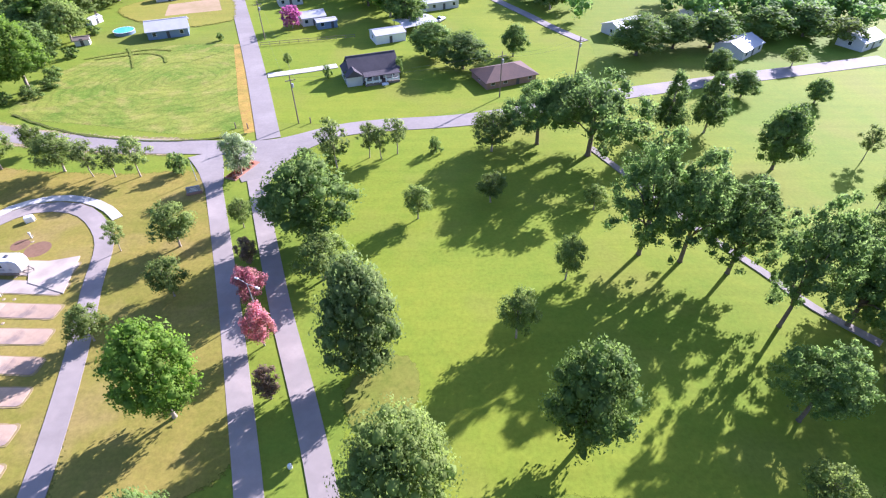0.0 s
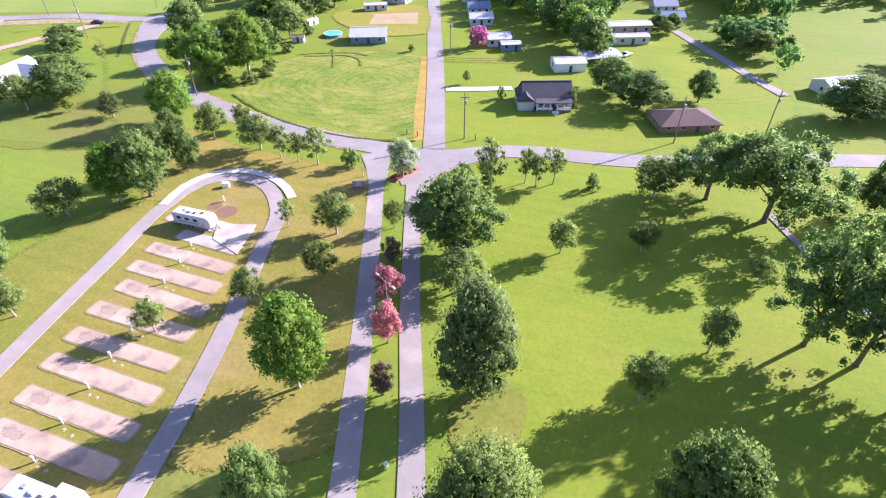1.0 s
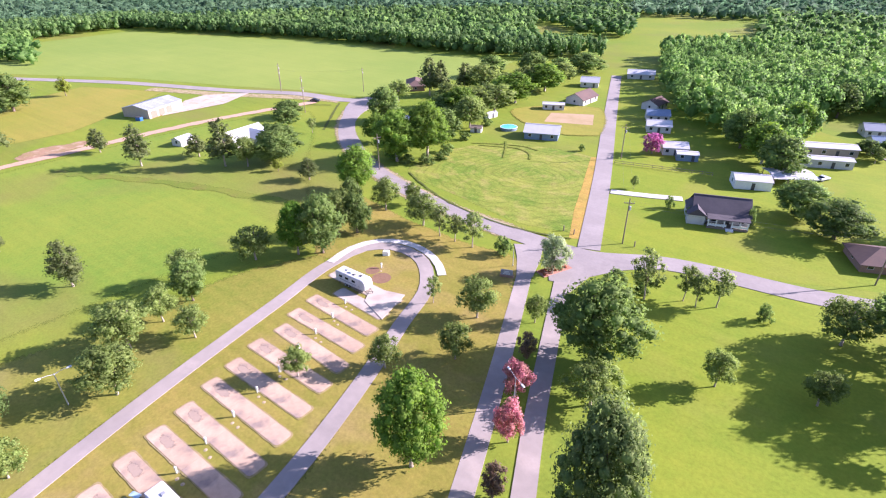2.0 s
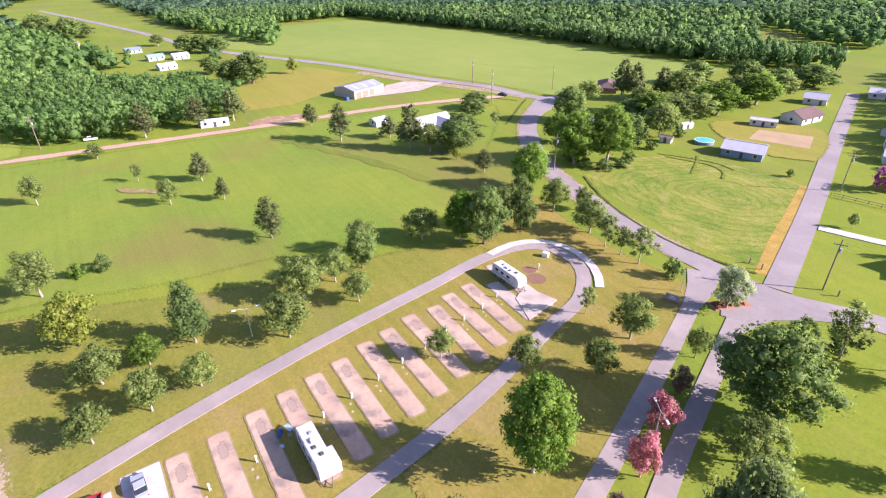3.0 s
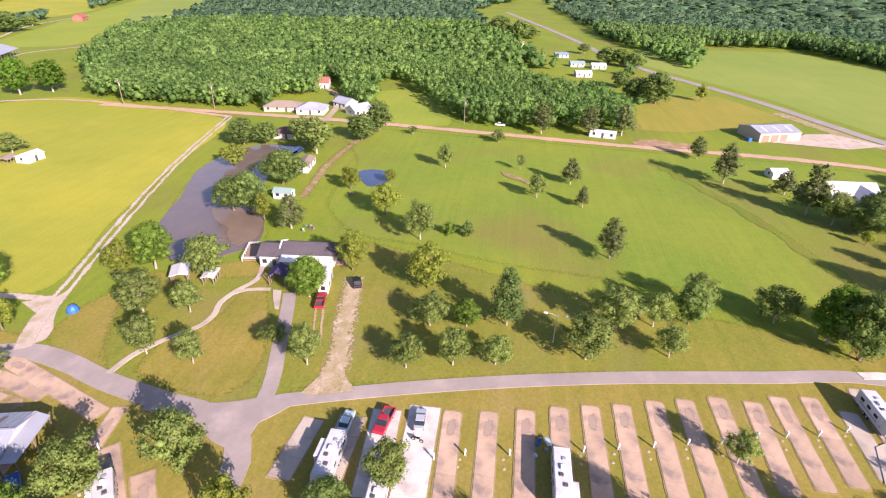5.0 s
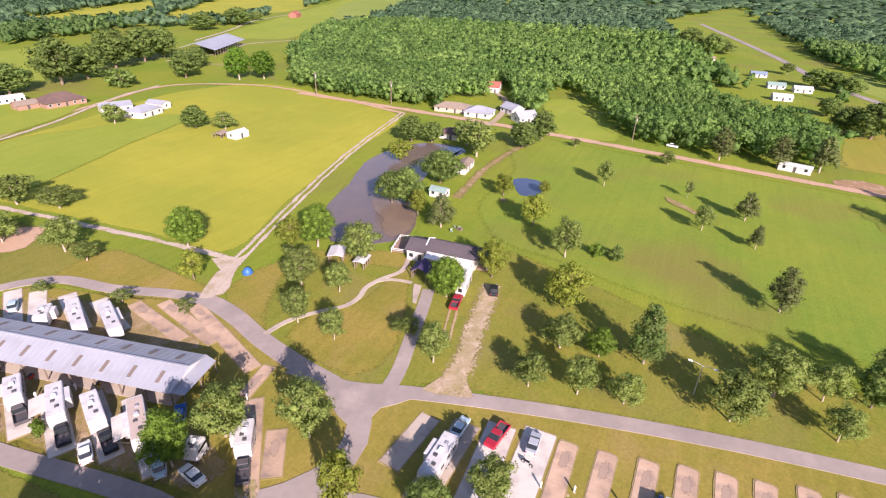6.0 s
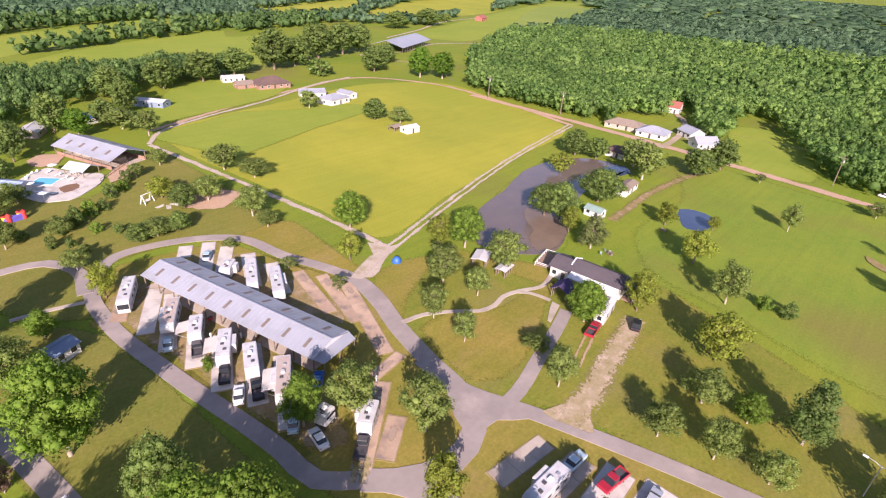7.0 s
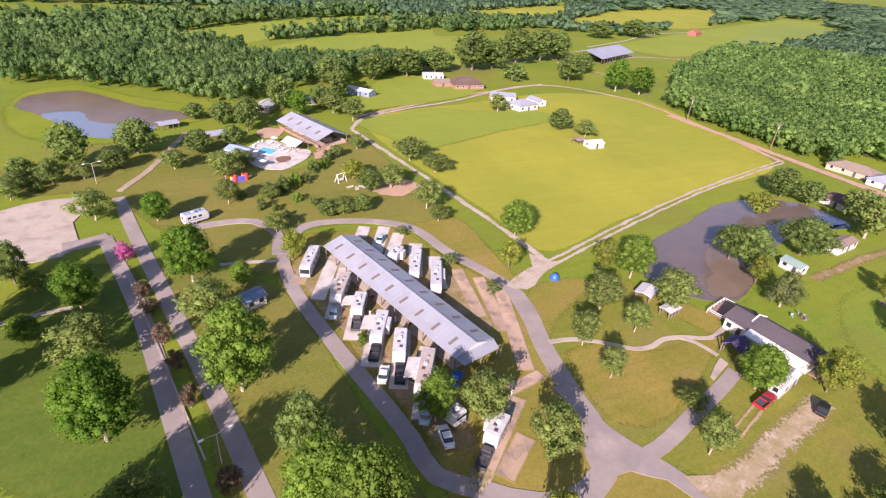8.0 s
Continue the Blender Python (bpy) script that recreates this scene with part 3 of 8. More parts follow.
SPECIES = {
    # shape, height, radius, lowest leaves, clumps, tufts, tuft size, leaves, bark, trunk radius
    "oak": ("dense", 11.0, 5.0, 1.4, 90, 7400, 0.15, OAKLEAF, BARK, 0.3),
    "oak_b": ("dense", 10.0, 5.0, 1.1, 92, 6600, 0.15, OAKLEAF, BARK, 0.3),
    "grey": ("round", 8.0, 3.6, 1.5, 56, 4600, 0.125, GREYLEAF, PALEBARK, 0.17),
    "grey_big": ("round", 12.0, 6.4, 2.0, 130, 15000, 0.125, GREYLEAF, PALEBARK, 0.3),
    "grey_b": ("round", 8.0, 3.6, 1.7, 44, 3800, 0.13, GREYLEAF, PALEBARK, 0.16),
    "bright": ("dense", 13.0, 5.0, 1.8, 110, 9000, 0.15, BRIGHTLEAF, PALEBARK, 0.28),
    "green": ("dense", 13.0, 5.0, 1.8, 110, 9400, 0.145, GREENLEAF, PALEBARK, 0.28),
    "yellow": ("round", 9.0, 4.0, 1.5, 40, 3400, 0.165, YELLOWLEAF, BARK, 0.2),
    "pine": ("cone", 12.0, 3.4, 2.2, 38, 3400, 0.16, PINELEAF, PALEBARK, 0.2),
    "sweetgum": ("cone", 13.0, 3.8, 1.8, 48, 4600, 0.17, SPREADLEAF, PALEBARK, 0.22),
    "spread": ("spread", 12.0, 8.0, 2.6, 180, 14000, 0.14, SPREADLEAF, BARK, 0.36),
    "tall_oak": ("spread", 20.0, 7.2, 2.4, 230, 14500, 0.165, SPREADLEAF, BARK, 0.38),
    "magnolia": ("dense", 13.0, 5.6, 0.5, 110, 9600, 0.16, MAGLEAF, BARK, 0.3),
    "pale": ("round", 8.0, 3.6, 0.9, 46, 5000, 0.125, PALELEAF, PALEBARK, 0.16),
    "young": ("round", 5.5, 2.0, 1.3, 24, 1500, 0.1, YOUNGLEAF, PALEBARK, 0.09),
    "pink": ("round", 5.5, 2.6, 0.8, 36, 3000, 0.12, PINKLEAF, PALEBARK, 0.12),
    "purple": ("round", 5.0, 2.4, 0.8, 30, 2200, 0.12, PURPLELEAF, PALEBARK, 0.12),
    "mauve": ("round", 6.0, 3.0, 0.8, 34, 2600, 0.14, MAUVE, PALEBARK, 0.12),
    "bush": ("round", 2.2, 1.6, -0.2, 18, 1000, 0.1, OAKLEAF, BARK, 0.06),
    "bright_bush": ("round", 2.2, 1.6, -0.2, 18, 1000, 0.1, BRIGHTLEAF, BARK, 0.06),
}
TREE_LABEL = {
    "oak": ("dense dark green oak with a rounded crown on grass", "tree"),
    "oak_b": ("broad dark green oak with lumpy crown on grass", "tree"),
    "grey": ("young grey-green oak with a pale trunk on grass", "tree"),
    "grey_big": ("large grey-green oak with a dense crown on grass", "tree"),
    "grey_b": ("loose grey-green tree with a pale trunk on grass", "tree"),
    "bright": ("tall bright green broadleaf tree on mown grass", "tree"),
    "green": ("tall deep green broadleaf tree on mown grass", "tree"),
    "yellow": ("yellow-green broadleaf tree with light crown on grass", "tree"),
    "pine": ("slim pine with tapering crown and pale trunk on grass", "pine"),
    "sweetgum": ("tapering dark green tree with a pale trunk on grass", "tree"),
    "spread": ("wide spreading oak with loose crown over shaded grass", "tree"),
    "tall_oak": ("tall oak with loose grey-green crown over shaded grass", "tree"),
    "magnolia": ("large glossy magnolia with leaves down to the grass", "tree"),
    "pale": ("pale whitish-green flowering tree in the drives' median", "flowering tree"),
    "young": ("small thin sapling with sparse leaves on grass", "tree"),
    "pink": ("pink flowering crape myrtle between the two drives", "flowering tree"),
    "purple": ("bronze-leaved crape myrtle between the two drives", "flowering tree"),
    "mauve": ("mauve flowering crape myrtle on the grass", "flowering tree"),
    "bush": ("low rounded dark green bush on grass", "bush"),
    "bright_bush": ("low rounded bright green bush on grass", "bush"),
}
PROTOS = {}


def build_tree(kind, seed, far):
    shape, height, radius, low, clumps, tufts, size, leaves, bark, trunk_r = SPECIES[kind]
    if far:
        tufts, size = tufts // 3, size * 1.65
    rng = np.random.default_rng(seed)
    top = thing("bush" if "bush" in kind else "pine_tree" if kind == "pine" else "tree", 0, 0, 0, *TREE_LABEL[kind])
    c, r = crown_clumps(rng, shape, height, radius, low, clumps)
    fork = low + (height - low) * (0.75 if shape == "cone" else 0.25)
    s = Shape().tube([(0, 0, -0.2), (0, 0, 0.3), (0.1, 0.05, fork * 0.5), (0.05, 0, fork)], [trunk_r * 1.5, trunk_r, trunk_r * 0.85, trunk_r * 0.6])
    for k in range(min(9, clumps)):
        e = c[k]
        z0 = fork * (0.55 + 0.4 * rng.random())
        s.tube([(0.05, 0.02, z0), (e[0] * 0.45, e[1] * 0.45, z0 + (e[2] - z0) * 0.6), tuple(e)], [trunk_r * 0.5, trunk_r * 0.32, trunk_r * 0.1], 5)
    part("trunk", s, bark, top, smooth=True)
    part("crown", cloud_mesh("crown", leaf_cloud(rng, c, r, tufts, size, 0.85, SMALL_BALL, 0.45 if shape == "round" else 0.5, 0.65 if shape == "spread" else 0.48), leaves), leaves, top)
    return top


def tree(kind, x, y, h, r, turn=None):
    """A tree of that kind, h high with a crown of radius r."""
    far = x * x + y * y > 185 ** 2
    count = PROTOS.setdefault((kind, far), [])
    variants = 4 if kind in ("spread", "tall_oak") else 3 if kind in ("oak", "grey") else 2 if kind in ("pine", "yellow", "green", "bright", "grey_b") else 1
    index = len(count)
    base_h, base_r = SPECIES[kind][1:3]
    if kind in ("grey", "grey_b"):
        h, r = 0.95 * h, 1.08 * r
    turn = (index * 137.5 + 40) % 360 if turn is None else turn
    m = pose(x, y, 0, 0, 0, turn) @ Matrix.Diagonal((r / base_r, r / base_r, h / base_h, 1))
    if index < variants:
        ob = build_tree(kind, 11 + 7 * index + len(kind), far)
        ob.matrix_basis = m
        count.append(ob)
    else:
        source = count[index % variants]
        keep = source.matrix_basis.copy()
        source.matrix_basis = Matrix.Identity(4)
        ob = copy_thing(source, m)
        source.matrix_basis = keep
        count.append(ob)
    return ob


def inside(x, y, poly):
    hit = False
    for i in range(len(poly)):
        (x0, y0), (x1, y1) = poly[i - 1], poly[i]
        if (y0 > y) != (y1 > y) and x < (x1 - x0) * (y - y0) / (y1 - y0) + x0:
            hit = not hit
    return hit


def woods(name, polys, spacing, height, radius, mat, seed, label, holes=(), tufts=140, clumps=8, size=0.058, depth=0.29):
    """Dense woods: crowns side by side, as one thing that nobody could count."""
    rng = np.random.default_rng(seed)
    protos = []
    for k in range(6):
        c, r = crown_clumps(rng, "dome", 1.0, 0.5, 0.1, clumps, depth)
        protos.append(leaf_cloud(rng, c, r, tufts, size, 1.0, SMALL_BALL, 0.6, 0.34, 0.5, (0.35, 0.5, 0.3)))
    for k in range(6):
        c, r = crown_clumps(rng, "dome", 1.0, 0.5, 0.1, min(clumps, 4), depth)
        protos.append(leaf_cloud(rng, c, r, tufts // 3, size * 1.5, 1.0, SMALL_BALL, 0.8, 0.3, 0.5, (0.35, 0.5, 0.3)))
    points, faces, ways, tones, start = [], [], [], [], 0
    for poly in polys:
        xs, ys = [p[0] for p in poly], [p[1] for p in poly]
        for gx in np.arange(min(xs), max(xs), spacing):
            for gy in np.arange(min(ys), max(ys), spacing):
                px, py = gx + (rng.random() - 0.5) * spacing, gy + (rng.random() - 0.5) * spacing
                if not inside(px, py, poly) or any(inside(px, py, h) for h in holes):
                    continue
                v, f, w = protos[rng.integers(6) + (6 if px * px + py * py > 380 ** 2 else 0)]
                patchy = noise.noise((px * 0.018, py * 0.018, seed * 3.1)) + 0.6 * noise.noise((px * 0.05, py * 0.05, seed * 5.3))
                grow = 0.66 + 0.55 * rng.random() ** 1.6 + 0.18 * patchy + (0.25 if rng.random() < 0.1 else 0.0)
                tones.append(np.full(len(v), max(-1.0, min(1.0, 0.4 * patchy + 0.3 * rng.normal()))))
                wide, a = 2.5 * radius * grow * (0.9 + 0.2 * rng.random()), rng.random() * 6.283
                co, si = math.cos(a), math.sin(a)
                h = height * (0.74 + 0.3 * grow) * (0.95 + 0.1 * rng.random())
                points.append(np.stack([(v[:, 0] * co - v[:, 1] * si) * wide + px, (v[:, 0] * si + v[:, 1] * co) * wide + py, v[:, 2] * h], 1))
                faces.append(f + start)
                ways.append(np.stack([(w[:, 0] * co - w[:, 1] * si), (w[:, 0] * si + w[:, 1] * co), w[:, 2] * wide / h], 1))
                start += len(v)
    ways = np.concatenate(ways)
    ways /= np.linalg.norm(ways, axis=1)[:, None] + 1e-6
    me = cloud_mesh(name, (np.concatenate(points), np.concatenate(faces), ways), mat)
    ob = new(name, point_values(me, np.concatenate(tones), "tone"))
    return tagged(ob, label, "woods", kind="stuff")


def sector(r0, r1, a0, a1):
    """The outline of a ring's sector about the origin, angles in degrees from +x."""
    k = [radians(a0 + (a1 - a0) * i / 24) for i in range(25)]
    return [(r0 * math.cos(a), r0 * math.sin(a)) for a in k] + [(r1 * math.cos(a), r1 * math.sin(a)) for a in reversed(k)]


# ---- ground, fields and water ----
g_out = Shape()
g_out.plate([(5000 * math.cos(a * math.pi / 24), 5000 * math.sin(a * math.pi / 24)) for a in range(48)], -1.0, 0.0)
tagged(new("ground", g_out.mesh("ground", GRASS)), "mown green and yellowish grass on flat land", "ground", kind="structure")
patch("field_lawn", [(-24.2, 113.6), (8.0, 118.5), (52.0, 133.3), (97.1, 143.1), (126.7, 148.2), (88.7, 88.7), (61.4, 45.8), (49.4, 27.0), (13.4, 27.4), (-9.5, 27.7), (-14.8, 46.9), (-22.8, 74.6), (-31.5, 97.6)], LAWN, 0.01, "bright green mown lawn under the oaks", "lawn")
patch("field_house_lawn", [(-38.1, 118.5), (-13.4, 118.5), (14.1, 128.2), (42.0, 144.8), (46.4, 177.0), (24.7, 219.3), (-17.2, 257.3), (-70.0, 266.7), (-96.7, 289.3)], LAWN, 0.01, "bright yellow-green lawn round the village houses", "lawn")
patch("field_pasture", [(-109.7, 125.8), (-104.0, 164.6), (-65.1, 172.9), (-46.1, 116.4), (-59.1, 113.6), (-83.3, 118.1)], ROUGH, 0.012, "rough mown pasture beside the road junction", "field")
patch("field_straw_edge", [(-66.2, 172.4), (-63.5, 173.7), (-55.7, 150.8), (-48.7, 130.7), (-43.4, 114.8), (-46.5, 113.3), (-52.3, 128.9), (-58.8, 149.3)], STRAW, 0.02, "strip of straw-coloured dry grass along the road", "verge", rounded=False, wobble=0.3)
patch("field_meadow", [(-180.2, -52.5), (-221.9, -70.3), (-223.8, -9.1), (-218.1, 52.7), (-212.6, 120.0), (-199.1, 156.7), (-140.4, 111.1), (-110.8, 82.8), (-108.4, 60.8), (-111.4, 37.1), (-114.7, 4.2), (-120.9, -18.7), (-124.3, -36.7), (-142.0, -50.7)], MEADOW, 0.012, "wide open green meadow with scattered trees", "field")
patch("field_crop", [(-463.9, 84.9), (-335.8, 146.5), (-265.8, 168.6), (-232.5, 181.4), (-204.2, 188.2), (-182.2, 192.7), (-178.4, 251.6), (-178.7, 314.9), (-363.7, 302.5), (-553.1, 249.5), (-543.3, 110.9)], CROP, 0.012, "large pale green crop field before the woods", "field", rounded=False, wobble=0)
patch("field_gold", [(-302.3, 66.8), (-327.8, 91.6), (-337.0, 120.3), (-286.7, 139.7), (-261.8, 104.1), (-248.6, 80.2), (-250.5, 57.7)], GOLD, 0.012, "golden dry grass beside the metal workshop", "field", rounded=False)
patch("field_clearing", [(-304.4, -73.6), (-312.4, -48.4), (-260.5, -27.1), (-238.1, -24.9), (-235.1, -49.4), (-260.2, -62.3)], HAYGREEN, 0.012, "bright grass clearing in the woods", "field")
patch("field_hay", [(-84.8, -95.9), (-120.9, -104.0), (-166.2, -113.1), (-227.1, -127.4), (-242.4, -175.6), (-246.0, -231.7), (-210.9, -250.8), (-148.6, -241.9), (-77.2, -222.7), (-74.5, -200.2), (-78.9, -154.1), (-83.5, -115.9)], HAY, 0.012, "yellow-green hay field inside the farm tracks", "field")
patch("field_far", [(-51.3, -371.9), (-81.7, -418.2), (-135.0, -456.4), (-194.7, -481.3), (-239.4, -498.2), (-227.4, -460.3), (-263.2, -461.8), (-207.9, -364.6), (-176.2, -329.9), (-140.8, -343.9), (-103.0, -346.6), (-67.9, -349.0)], HAYGREEN, 0.012, "far yellow-green field between rows of trees", "field")
patch("field_far", [(-1.3, -450.8), (-94.9, -534.5), (-219.2, -594.1), (-204.3, -528.5), (-87.9, -449.0), (-34.8, -409.1)], HAYGREEN, 0.012, "far strip of pale green field between the woods", "field")
patch("field_far", [(-381.8, -398.0), (-402.7, -355.4), (-483.9, -374.9), (-1119.4, -641.1), (-1058.3, -678.3), (-774.9, -578.0), (-525.4, -472.9)], HAYGREEN, 0.012, "far bright green pasture beside the red barn", "field")
patch("field_far", [(-338.0, -651.7), (-621.3, -790.6), (-484.0, -610.0), (-335.0, -560.2)], HAY, 0.012, "distant yellow field", "field")
patch("field_far", [(-400.5, -531.7), (-683.4, -734.9), (-1025.2, -815.2), (-677.8, -547.0), (-502.4, -522.7)], HAY, 0.012, "distant yellow field", "field")
patch("field_far", [(-565.6, -405.1), (-784.9, -481.5), (-1004.3, -546.3), (-929.4, -601.2), (-778.0, -549.5)], CROP, 0.012, "distant pale green field", "field")
patch("field_far", [(-532.2, -382.3), (-641.8, -456.9), (-760.0, -500.0), (-889.8, -543.5), (-965.2, -534.5), (-916.6, -516.9), (-731.4, -443.0), (-576.8, -385.6)], CROP, 0.012, "pale green far pasture behind the woods", "field", rounded=False)
patch("park_lawn", [(-83.7, 80.5), (-75.0, 85.5), (-63.7, 78.9), (-54.9, 58.0), (-48.4, 28.4), (-28.2, -43.2), (-24.7, -70.8), (-17.8, -103.6), (-29.2, -125.3), (-53.4, -121.0), (-64.6, -89.7), (-65.9, -72.2), (-59.9, -52.1), (-62.3, -31.8), (-68.7, -11.5), (-76.1, 18.3), (-82.1, 52.3), (-85.0, 69.8)], PARK, 0.012, "yellowish mown grass between the caravan pads", "lawn", rounded=False)
patch("worn_ground", [(-22.6, -110.5), (-30.0, -114.5), (-37.0, -99.0), (-40.0, -75.0), (-40.0, -54.0), (-36.0, -45.0), (-32.0, -49.0), (-26.6, -78.0)], WORN, 0.013, "sandy worn ground between the caravans", "ground", wobble=1.5, step=3.0)
patch("worn_ground", [(-44.5, -119.0), (-51.0, -115.0), (-57.5, -97.0), (-59.0, -84.0), (-55.0, -71.0), (-50.0, -74.0), (-46.5, -92.0), (-42.0, -108.0)], WORN, 0.013, "sandy worn ground behind the camping shed", "ground", wobble=1.5, step=3.0)
patch("pond_lawn", [(-65.0, -61.5), (-68.5, -79.0), (-75.5, -83.5), (-90.0, -80.0), (-101.0, -68.0), (-107.0, -57.0), (-103.0, -52.0), (-84.0, -56.0), (-74.0, -61.0)], PARK, 0.012, "yellowish mown grass between footpath and pond", "lawn")
ribbon("road_verge", [(-63.1, -30.3), (-69.0, -11.6), (-76.4, 18.3), (-82.4, 52.5), (-85.2, 68.0)], 3.9, DUST, 0.0, "sandy worn verge along the loop road", "verge", wobble=0.5)
ribbon("road_verge", [(-57.6, 61.7), (-52.5, 48.3), (-47.6, 30.0), (-45.0, 16.6), (-34.2, -38.9)], 3.7, DUST, 0.0, "sandy worn verge along the loop road", "verge", wobble=0.5)
ribbon("road_verge", [(-29.5, -43.4), (-28.7, -51.2), (-23.5, -79.9), (-20.6, -102.8), (-21.6, -115.7), (-30.7, -129.0), (-43.0, -128.1), (-56.9, -119.6), (-60.9, -104.2), (-67.0, -84.6)], 3.8, DUST, 0.0, "sandy worn verge along the loop road", "verge", wobble=0.5)
patch("pond_bank", [(-180.4, -104.0), (-162.0, -102.8), (-125.0, -92.1), (-113.3, -88.4), (-105.4, -73.6), (-110.3, -63.3), (-115.6, -57.7), (-127.8, -62.6), (-138.4, -68.4), (-154.8, -70.0), (-180.3, -72.1), (-195.9, -73.3), (-195.9, -92.1), (-186.3, -98.1)], GRASS, 0.014, "grassy bank round the pond", "bank")
patch("water_pond", [(-180.4, -102.1), (-164.4, -103.2), (-138.7, -95.2), (-121.9, -91.2), (-103.1, -76.0), (-105.3, -67.3), (-117.0, -59.6), (-127.8, -63.6), (-142.2, -71.6), (-159.4, -77.1), (-180.3, -79.8), (-195.9, -81.7), (-193.9, -94.3)], WATER, 0.03, "muddy grey-brown pond reflecting the sky", "pond")
patch("water_pond_mud", [(-134.9, -82.8), (-137.8, -78.2), (-133.3, -66.3), (-121.5, -60.9), (-115.1, -60.8), (-112.4, -63.6), (-115.2, -68.0), (-121.6, -71.6), (-124.8, -76.4)], MUD, 0.05, "shallow brown muddy end of the pond", "pond")
patch("water_small_pond", [(-171.8, -48.8), (-175.1, -45.4), (-173.9, -38.5), (-161.5, -37.0), (-159.2, -40.9), (-161.6, -44.1)], CLEAR, 0.03, "small blue pond in the meadow", "pond")
patch("water_back_pond", [(-189.4, -85.4), (-196.5, -80.9), (-191.3, -75.5), (-183.2, -77.0), (-164.3, -80.8), (-161.8, -76.3)], CLEAR, 0.045, "blue reach of the pond behind the trees", "pond")
patch("bank_reservoir", [(59.3, -264.3), (52.5, -298.5), (37.9, -305.5), (9.4, -277.1), (-17.9, -249.8), (-13.1, -233.4), (-0.4, -228.2), (16.5, -211.2), (42.6, -220.6)], LAWN, 0.012, "bright grassy bank of the reservoir", "bank")
patch("mud_reservoir", [(55.8, -268.0), (52.2, -288.0), (37.0, -294.1), (9.4, -261.4), (-12.6, -241.0), (-0.6, -233.6), (13.2, -220.4), (29.7, -227.6), (44.9, -253.3)], MUD, 0.02, "brown muddy bed of a half-dry reservoir", "pond")
patch("water_reservoir", [(44.3, -255.6), (31.9, -256.6), (27.0, -241.7), (11.4, -233.0), (3.6, -229.1), (14.9, -217.4), (27.6, -222.3), (36.0, -238.3)], SKYSHALLOW, 0.03, "shallow water in a half-dry reservoir, sky reflection coloured in blue", "pond")

patch("field_park_west", [(-121.1, -35.9), (-117.9, -18.3), (-103.9, 22.2), (-98.6, 56.8), (-89.7, 72.4), (-85.8, 70.2), (-77.2, 18.4), (-69.7, -11.7), (-66.1, -27.7), (-61.4, -32.4), (-59.4, -40.9), (-63.3, -63.6), (-78.3, -73.8), (-96.5, -79.2), (-100.4, -52.7), (-112.6, -44.5)], PARKGREEN, 0.011, "green mown grass under the park trees", "lawn")
patch("field_south_lawn", [(26.2, -63.0), (33.8, -109.1), (24.2, -126.0), (11.7, -121.7), (8.5, -95.8), (3.4, -61.8), (2.5, -53.0)], DARKLAWN, 0.01, "green mown grass beside the southern drives", "lawn")
patch("field_olive", [(47.8, -194.1), (17.7, -193.8), (-15.5, -213.8), (-36.2, -171.2), (-66.1, -203.6), (-71.2, -166.3), (-71.9, -122.7), (-72.7, -97.8), (-64.3, -89.2), (-53.4, -121.0), (-29.4, -125.9), (-18.1, -105.5), (-11.5, -111.0), (3.1, -133.3), (23.7, -167.0), (44.0, -171.0)], OLIVE, 0.011, "olive mown grass between the pool and the shed", "lawn")
patch("field_olive", [(-17.5, -102.5), (-20.8, -86.8), (-23.5, -65.1), (-25.5, -44.4), (-26.7, -39.9), (-12.2, -46.0), (-0.9, -50.8), (-0.0, -65.1), (2.6, -83.1), (5.8, -102.9), (7.7, -120.3), (-7.9, -112.2)], OLIVE, 0.0105, "olive mown grass between the drives and the camp road", "lawn")
patch("field_olive", [(-71.6, -122.0), (-72.7, -97.8), (-70.6, -80.2), (-66.4, -82.3), (-61.8, -96.2), (-59.6, -111.9), (-56.4, -119.3)], PARK, 0.012, "golden mown grass beside the farm track", "lawn")
ribbon("drainage_strip", [(-204.9, 55.7), (-176.8, 68.6), (-148.2, 78.9), (-126.0, 85.0), (-115.0, 87.3)], 4.5, WET, 0.01, "dark damp strip across the meadow", "field", wobble=2.0)
patch("clay_patch", [(-232.0, 54.2), (-235.7, 62.5), (-231.2, 77.9), (-225.8, 77.6), (-223.2, 65.9), (-224.9, 55.2)], REDSOIL, 0.015, "bare reddish soil along the clay road", "soil", wobble=2.5, step=1.5)
patch("verge_lawn", [(-108.5, 101.5), (-88.2, 98.7), (-66.3, 97.2), (-50.4, 96.7), (-45.8, 86.5), (-36.7, 65.7), (-29.9, 48.5), (-23.6, 33.0), (-44.2, 22.7), (-47.3, 32.8), (-53.4, 50.8), (-59.5, 72.5), (-62.8, 80.6), (-67.8, 84.1), (-72.6, 85.2), (-80.0, 83.9), (-84.5, 79.3), (-84.4, 71.8), (-91.6, 70.4), (-100.5, 82.8)], PARK, 0.011, "yellowish mown verge between the loop and the drives", "verge")

